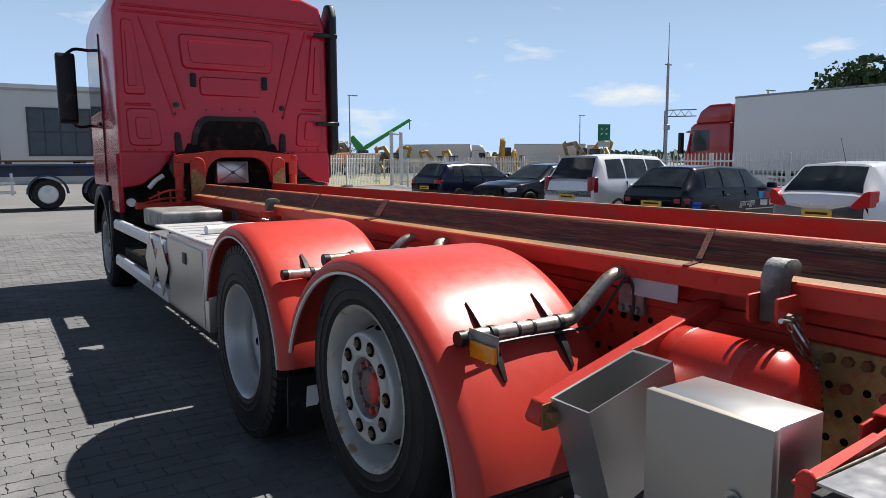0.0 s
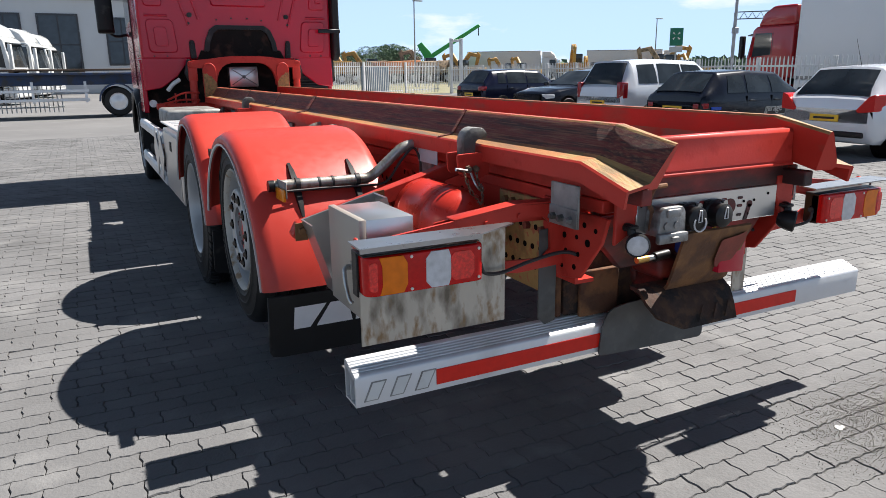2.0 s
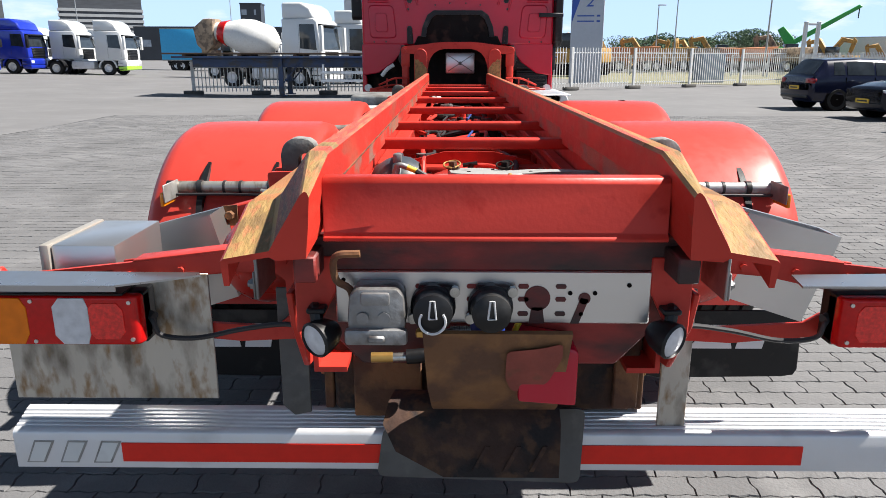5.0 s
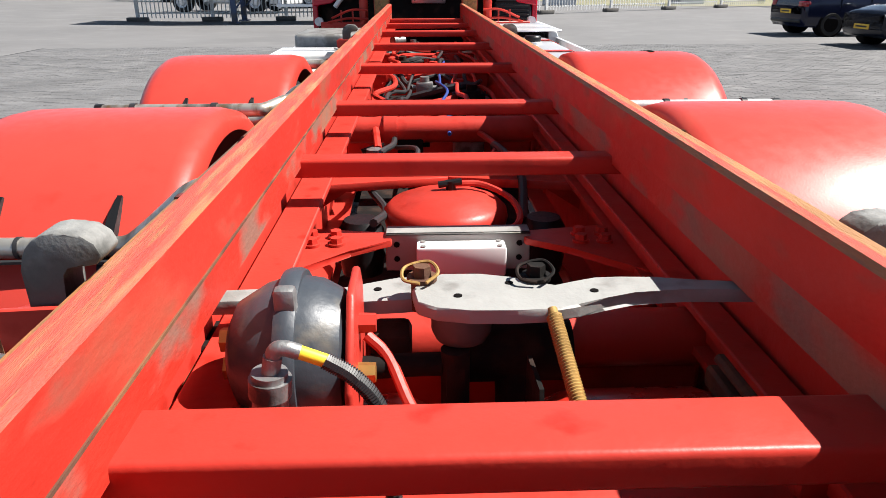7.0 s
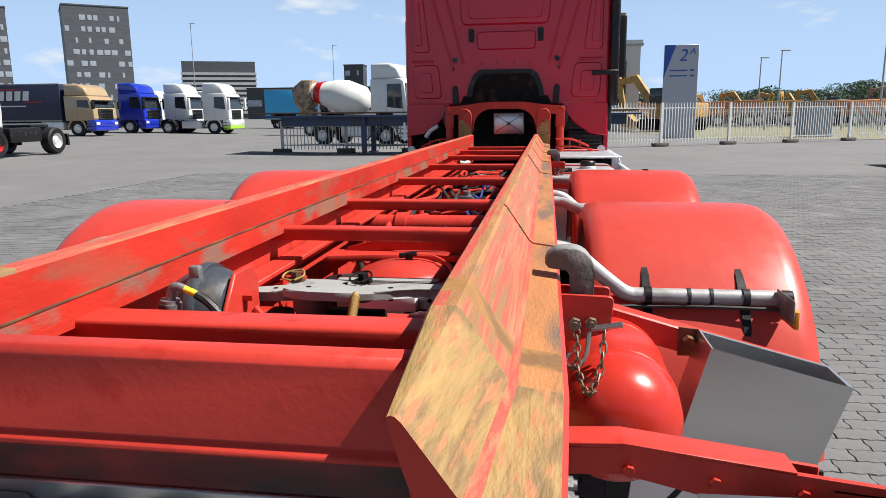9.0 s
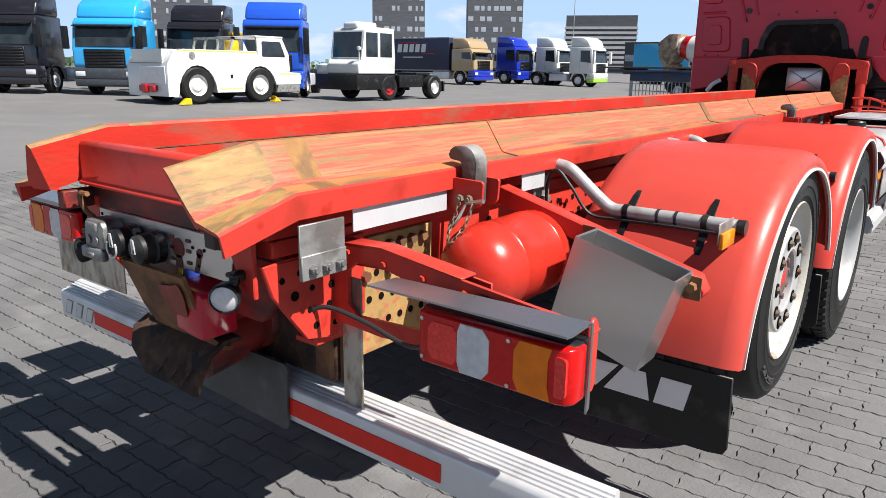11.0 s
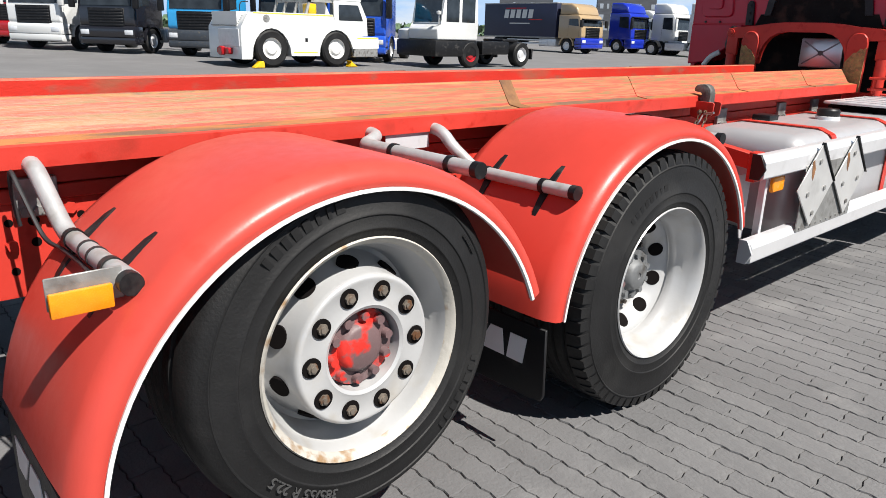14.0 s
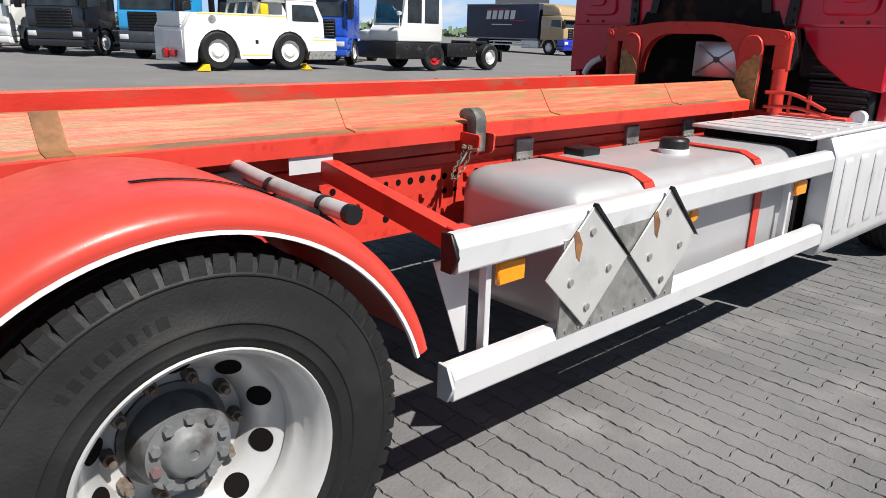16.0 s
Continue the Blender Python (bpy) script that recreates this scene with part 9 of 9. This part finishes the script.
for a in range(4):
    c, s2 = math.cos(a * math.pi / 2 + 0.78), math.sin(a * math.pi / 2 + 0.78)
    prism(bm, [(0.12 * c, 3.85 + 0.12 * s2), (0.36 * c - 0.07 * s2, 3.85 + 0.36 * s2 + 0.07 * c), (0.36 * c + 0.07 * s2, 3.85 + 0.36 * s2 - 0.07 * c)], "y", -0.09, -0.08)
part("white_arrows", bm, WHITE, gs)
bm = B()
box(bm, -0.5, 0.5, -0.08, -0.04, 2.6, 3.05, 0.01)
part("lower_panel", bm, SIGN_GREY, gs)
cont = thing("grey_cabinet", "blue grey metal cabinet behind the fence", "cabinet", (15.2, 40.5, 0), 10)
bm = B()
box(bm, 0, 1.5, 0, 1.2, 0, 1.75, 0.03)
part("body", bm, surf("cabinet_grey_blue", (0.16, 0.21, 0.27), 0.5), cont)
# portal of light trusses by the red lorry
tr = thing("truss_portal", "dark lattice portal in the machine yard", "portal", (29.4, 23.8, 0), -50)
bm = B()
box(bm, -0.08, 0.08, -0.08, 0.08, 0, 4.2)
for z in (3.85, 4.2):
    box(bm, 0, 1.6, -0.03, 0.03, z, z + 0.05)
for k in range(3):
    tube(bm, [(0.2 + 0.4 * k, 0, 3.87), (0.4 + 0.4 * k, 0, 4.2), (0.6 + 0.4 * k, 0, 3.87)], 0.02, 5, False)
part("truss", bm, TOWER_B, tr)


# ---------------------------------------------------------------- machines in the far yard
def digger(at, turn, paint, big=1.0, lab="weathered excavator with folded arm in the far yard"):
    t = thing("excavator", lab, "excavator", (at[0], at[1], 0), turn, "excavators in the far yard")
    b = big
    for sg in (1, -1):
        bm = B()
        pts = [(-1.8 * b, 0.1), (1.8 * b, 0.1), (2.1 * b, 0.45 * b), (1.8 * b, 0.85 * b), (-1.8 * b, 0.85 * b), (-2.1 * b, 0.45 * b)]
        prism(bm, pts, "y", sg * 0.8 * b, sg * 1.35 * b, 0.08, 2)
        part("track", bm, DARK, t)
    bm = B()
    box(bm, -2.0 * b, 1.2 * b, -1.3 * b, 1.3 * b, 0.95 * b, 1.9 * b, 0.12, 2)
    part("body", bm, paint, t)
    bm = B()
    box(bm, -0.1 * b, 1.2 * b, 0.35 * b, 1.3 * b, 1.9 * b, 2.9 * b, 0.1, 2)
    part("cab", bm, GLASS_DARK, t)
    bm = B()
    prism(bm, [(0.9 * b, 1.6 * b), (2.6 * b, 3.9 * b), (3.9 * b, 3.6 * b), (3.8 * b, 3.2 * b), (2.8 * b, 3.4 * b), (1.5 * b, 1.5 * b)], "y", -0.2 * b, 0.2 * b, 0.04)
    part("boom", bm, paint, t)
    bm = B()
    prism(bm, [(3.9 * b, 3.9 * b), (4.3 * b, 3.5 * b), (3.6 * b, 1.2 * b), (3.3 * b, 1.3 * b)], "y", -0.15 * b, 0.15 * b, 0.04)
    part("arm", bm, paint, t)
    bm = B()
    prism(bm, [(3.2 * b, 1.3 * b), (3.7 * b, 1.3 * b), (3.9 * b, 0.6 * b), (3.0 * b, 0.2 * b), (2.6 * b, 0.7 * b)], "y", -0.6 * b, 0.6 * b, 0.08, 2)
    part("bucket", bm, paint, t)


rm = random.Random(7)
for k in range(26):
    a = radians(8 + 40 * k / 25)
    d = 88 + rm.uniform(-8, 14)
    digger((d * math.sin(a) - 2, d * math.cos(a)), rm.uniform(0, 360), rm.choice((EXCA_Y, EXCA_O, TAN, EXCA_Y)), rm.uniform(0.72, 1.12))
digger((10.2, 55.0), 150, EXCA_Y, 1.15, "large yellow excavator beside the sign")
for k in range(7):
    a = radians(9 + 17 * k / 6)
    d = 78 + rm.uniform(-4, 6)
    dump = thing("dump_body", "ochre tipper body parked in the far yard", "tipper", (d * math.sin(a), d * math.cos(a), 0), rm.uniform(-30, 30), "tippers in the far yard")
    bm = B()
    prism(bm, [(-2.4, 1.1), (1.8, 1.1), (2.6, 2.6), (-2.8, 2.4)], "y", -1.3, 1.3, 0.08, 2)
    part("tub", bm, rm.choice((EXCA_Y, EXCA_O, TAN)), dump)
    for x in (-1.5, 1.3):
        for sg in (1, -1):
            truck_wheel(dump, x, sg * 1.15, 0.6, 0.4)
cr = thing("mobile_crane", "green lattice-armed material handler", "crane", (39.0, 79.0, 0), -28)
bm = B()
box(bm, -2, 2, -1.3, 1.3, 0.6, 2.6, 0.1, 2)
part("body", bm, CRANE_G, cr)
bm = B()
prism(bm, [(-1.0, 2.5), (-2.2, 4.5), (-1.6, 4.9), (-0.5, 3.7), (0.2, 2.5)], "y", -0.3, 0.3, 0.05)
prism(bm, [(-0.6, 3.35), (-0.1, 3.0), (5.9, 6.75), (5.55, 7.0)], "y", -0.25, 0.25, 0.05)
part("arm", bm, CRANE_G, cr)
bm = B()
cyl(bm, (5.6, 0, 6.7), (5.6, 0, 5.6), 0.06, n=8)
part("grab_cable", bm, BLACK, cr)


# ---------------------------------------------------------------- trees
def tree(at, h, r, seed, lab, cat="tree", leaf=None):
    rr = random.Random(seed)
    t = thing("tree", lab, cat, (at[0], at[1], 0), 0, "background trees")
    bm = B()
    cyl(bm, (0, 0, 0), (0, 0, h * 0.55), 0.035 * h, 0.018 * h, n=10)
    for k in range(7):
        a = k * 2.4
        tube(bm, [(0, 0, h * 0.35 + 0.03 * h * k), (r * 0.4 * math.cos(a), r * 0.4 * math.sin(a), h * 0.6), (r * 0.75 * math.cos(a), r * 0.75 * math.sin(a), h * 0.72)], 0.012 * h, 6)
    part("trunk", bm, BARK, t)
    verts, faces = [], []
    lobes = [(rr.uniform(-1, 1), rr.uniform(-1, 1), rr.uniform(-0.8, 0.9), rr.uniform(0.3, 0.6)) for _ in range(16)]
    lobes = [(x, y, z, q) for x, y, z, q in lobes if x * x + y * y + z * z < 1.15] + [(0, 0, 0, 0.7)]
    for _ in range(3200):
        lx, ly, lz, q = rr.choice(lobes)
        v = Vector((rr.gauss(0, 1), rr.gauss(0, 1), rr.gauss(0, 1))).normalized() * q * (0.75 + 0.3 * rr.random())
        c = Vector(((lx * 0.62 + v.x) * r, (ly * 0.62 + v.y) * r, h * 0.62 + (lz * 0.62 + v.z) * h * 0.36))
        s2 = rr.uniform(0.016, 0.034) * h
        n1 = Vector((rr.gauss(0, 1), rr.gauss(0, 1), rr.gauss(0, 1))).normalized()
        u = n1.orthogonal().normalized() * s2
        w = n1.cross(u)
        i = len(verts)
        verts += [c + u, c + w * 0.7, c - u, c - w * 0.7]
        faces.append((i, i + 1, i + 2, i + 3))
    me = bpy.data.meshes.new("crown")
    me.from_pydata([tuple(p) for p in verts], [], faces)
    me.materials.append(leaf or LEAF)
    o = new("crown", me)
    o.parent = t


tree((60.2, 28.9), 10.6, 4.4, 4, "broad dark green tree behind the white trailer")
tree((63.0, 25.0), 10.2, 4.4, 5, "broad dark green tree behind the white trailer")
for k in range(16):
    a = radians(5 + 19 * k / 15)
    d = 185 + 12 * math.sin(k * 1.7)
    if k not in (5, 6):
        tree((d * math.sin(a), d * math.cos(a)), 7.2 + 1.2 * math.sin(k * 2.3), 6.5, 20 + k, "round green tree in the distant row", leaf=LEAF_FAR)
# low dark wood along the horizon
vv, ff = [], []
rw = random.Random(77)
for k in range(9000):
    a = rw.uniform(-math.pi, math.pi)
    d = rw.uniform(300, 330)
    hh = 4.5 + 3.0 * noise.noise((a * 9, 0, 0)) + 1.5 * noise.noise((a * 40, 5, 0))
    c = Vector((d * math.sin(a), d * math.cos(a), rw.uniform(0, max(hh, 1.0))))
    n1 = Vector((rw.gauss(0, 1), rw.gauss(0, 1), rw.gauss(0, 1))).normalized()
    u = n1.orthogonal().normalized() * rw.uniform(1.2, 2.6)
    w = n1.cross(u) * 0.7
    i = len(vv)
    vv += [c + u, c + w, c - u, c - w]
    ff.append((i, i + 1, i + 2, i + 3))
me = bpy.data.meshes.new("far_wood")
me.from_pydata([tuple(p) for p in vv], [], ff)
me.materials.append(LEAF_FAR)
tagged(new("far_wood", me), "low dark green woodland along the horizon", "woodland", kind="stuff")

# ---------------------------------------------------------------- paving stones
def paver_geometry(cells, lx, ly):
    """Interlocking stones with zigzag edges and a chamfer; cells: centre x, y, height and tilt for each."""
    g, ch, dp, zz, end = 0.0016, 0.0024, 0.006, 0.0045, 0.0050
    nx, ny = 6, 3
    rim = []
    for k in range(nx):
        rim.append((-lx / 2 + lx * k / nx, -ly / 2 + (zz if k % 2 else -zz) * (0.5 if k == 0 else 1)))
    for k in range(ny):
        rim.append((lx / 2 + (0.0, end, -end)[k], -ly / 2 + ly * k / ny - (zz * 0.5 if k == 0 else 0)))
    for k in range(nx):
        rim.append((lx / 2 - lx * k / nx, ly / 2 - (zz if k % 2 else -zz) * (0.5 if k == 0 else 1)))
    for k in range(ny):
        rim.append((-lx / 2 + (0.0, -end, end)[k], ly / 2 - ly * k / ny + (zz * 0.5 if k == 0 else 0)))
    n_r = len(rim)
    low = [(x * (1 - 2 * g / lx), y * (1 - 2 * g / ly), -dp) for x, y in rim]
    top = [(x * (1 - 2 * (g + ch) / lx), y * (1 - 2 * (g + ch) / ly), 0.0) for x, y in rim]
    base = np.array(low + top)
    n = len(cells)
    c = np.asarray(cells)
    v = np.repeat(base[None], n, 0)
    v[:, :, 2] += v[:, :, 0] * c[:, 3:4] + v[:, :, 1] * c[:, 4:5]
    v += c[:, None, :3]
    faces = []
    for i in range(n):
        o = i * 2 * n_r
        faces.append(tuple(range(o + n_r, o + 2 * n_r)))
        faces += [(o + k, o + (k + 1) % n_r, o + n_r + (k + 1) % n_r, o + n_r + k) for k in range(n_r)]
    return v.reshape(-1, 3), faces


SAND = surf("joint_sand", (0.062, 0.060, 0.058), 0.95, var=0.35, scale=6, dirt=(0.15, 0.135, 0.115), amount=0.30, dirt_scale=2.2, hard=0.3)
bm = B()
v = [bm.verts.new(p) for p in ((-9.0, -4.6, -0.009), (10.4, -4.6, -0.009), (10.4, 15.4, -0.009), (-9.0, 15.4, -0.009))]
bm.faces.new(v)
tagged(new("joint_bed", mesh_from(bm, "joint_bed", SAND)), "dark sand bed in the joints of the paving", "paving", kind="structure")
LX, LY = 0.222, 0.113
rng = np.random.default_rng(4)
near, rest = [], []
for j in range(int((-4.6) / LY), int(15.5 / LY)):
    for i in range(int(-9.0 / LX), int(10.5 / LX)):
        x, y = (i + (0.5 if j % 2 else 0.0)) * LX, j * LY
        cell = (x, y, rng.normal(0, 0.0012), rng.normal(0, 0.006), rng.normal(0, 0.008))
        (near if (1.45 < x < 2.9 and -2.4 < y < 1.9 and len(near) < 300) else rest).append(cell)
v, f = paver_geometry(rest, LX, LY)
me = bpy.data.meshes.new("paving_stones")
me.from_pydata(v.tolist(), [], f)
me.materials.append(PAVER)
pav = tagged(new("paving_stones", me), "grey concrete interlocking paving stones laid in running bond", "paving", kind="stuff")
v, f = paver_geometry([(0, 0, 0, 0, 0)], LX, LY)
stone = bpy.data.meshes.new("paving_stone")
stone.from_pydata(v.tolist(), [], f)
stone.materials.append(PAVER)
for x, y, z, tx, ty in near:
    o = new("paving_stone", stone)
    o.parent = ground
    o.matrix_basis = Matrix.Translation((x, y, z)) @ Euler((ty, -tx, 0)).to_matrix().to_4x4()

# ---------------------------------------------------------------- loose gravel behind the lorry
GRAVEL = surf("loose_gravel", (0.17, 0.16, 0.145), 0.9, var=0.2, scale=30, random_tint=0.35)
CHIP = surf("white_paint_chip", (0.50, 0.49, 0.47), 0.7, var=0.1, scale=20)
rng = np.random.default_rng(21)
vv, ff = [], []
while len(ff) < 8 * 9000:
    a, q = rng.uniform(0, 2 * math.pi), math.sqrt(rng.uniform(0, 1)) * (1 + 0.25 * rng.normal())
    x, y = 1.12 + 0.58 * q * math.cos(a), -2.10 + 0.30 * q * math.sin(a)
    r = rng.uniform(0.0012, 0.0032)
    i = len(vv)
    k = rng.uniform(0.6, 1.2, 4)
    t = rng.uniform(0, 1.5)
    c, d = math.cos(t) * r, math.sin(t) * r
    vv += [(x + c * k[0], y + d * k[0], 0.003), (x - d * k[1], y + c * k[1], 0.002), (x - c * k[2], y - d * k[2], 0.003), (x + d * k[3], y - c * k[3], 0.002), (x, y, 0.001 + r * 1.1), (x, y, -0.002)]
    ff += [(i, i + 1, i + 4), (i + 1, i + 2, i + 4), (i + 2, i + 3, i + 4), (i + 3, i, i + 4), (i + 1, i, i + 5), (i + 2, i + 1, i + 5), (i + 3, i + 2, i + 5), (i, i + 3, i + 5)]
me = bpy.data.meshes.new("gravel")
me.from_pydata(vv, [], ff)
me.materials.append(GRAVEL)
tagged(new("gravel", me), "fine loose grey gravel scattered over the paving", "gravel", kind="stuff")
bm = B()
prism(bm, rounded([(0.708, -2.038), (0.722, -2.050), (0.730, -2.036), (0.752, -2.040), (0.758, -2.022), (0.738, -2.020), (0.735, -2.006), (0.716, -2.012)], 0.003, 2), "z", 0.001, 0.004, 0.001)
tagged(new("paint_chip", mesh_from(bm, "paint_chip", CHIP)), "white paint chip lying on the gravel", "debris")
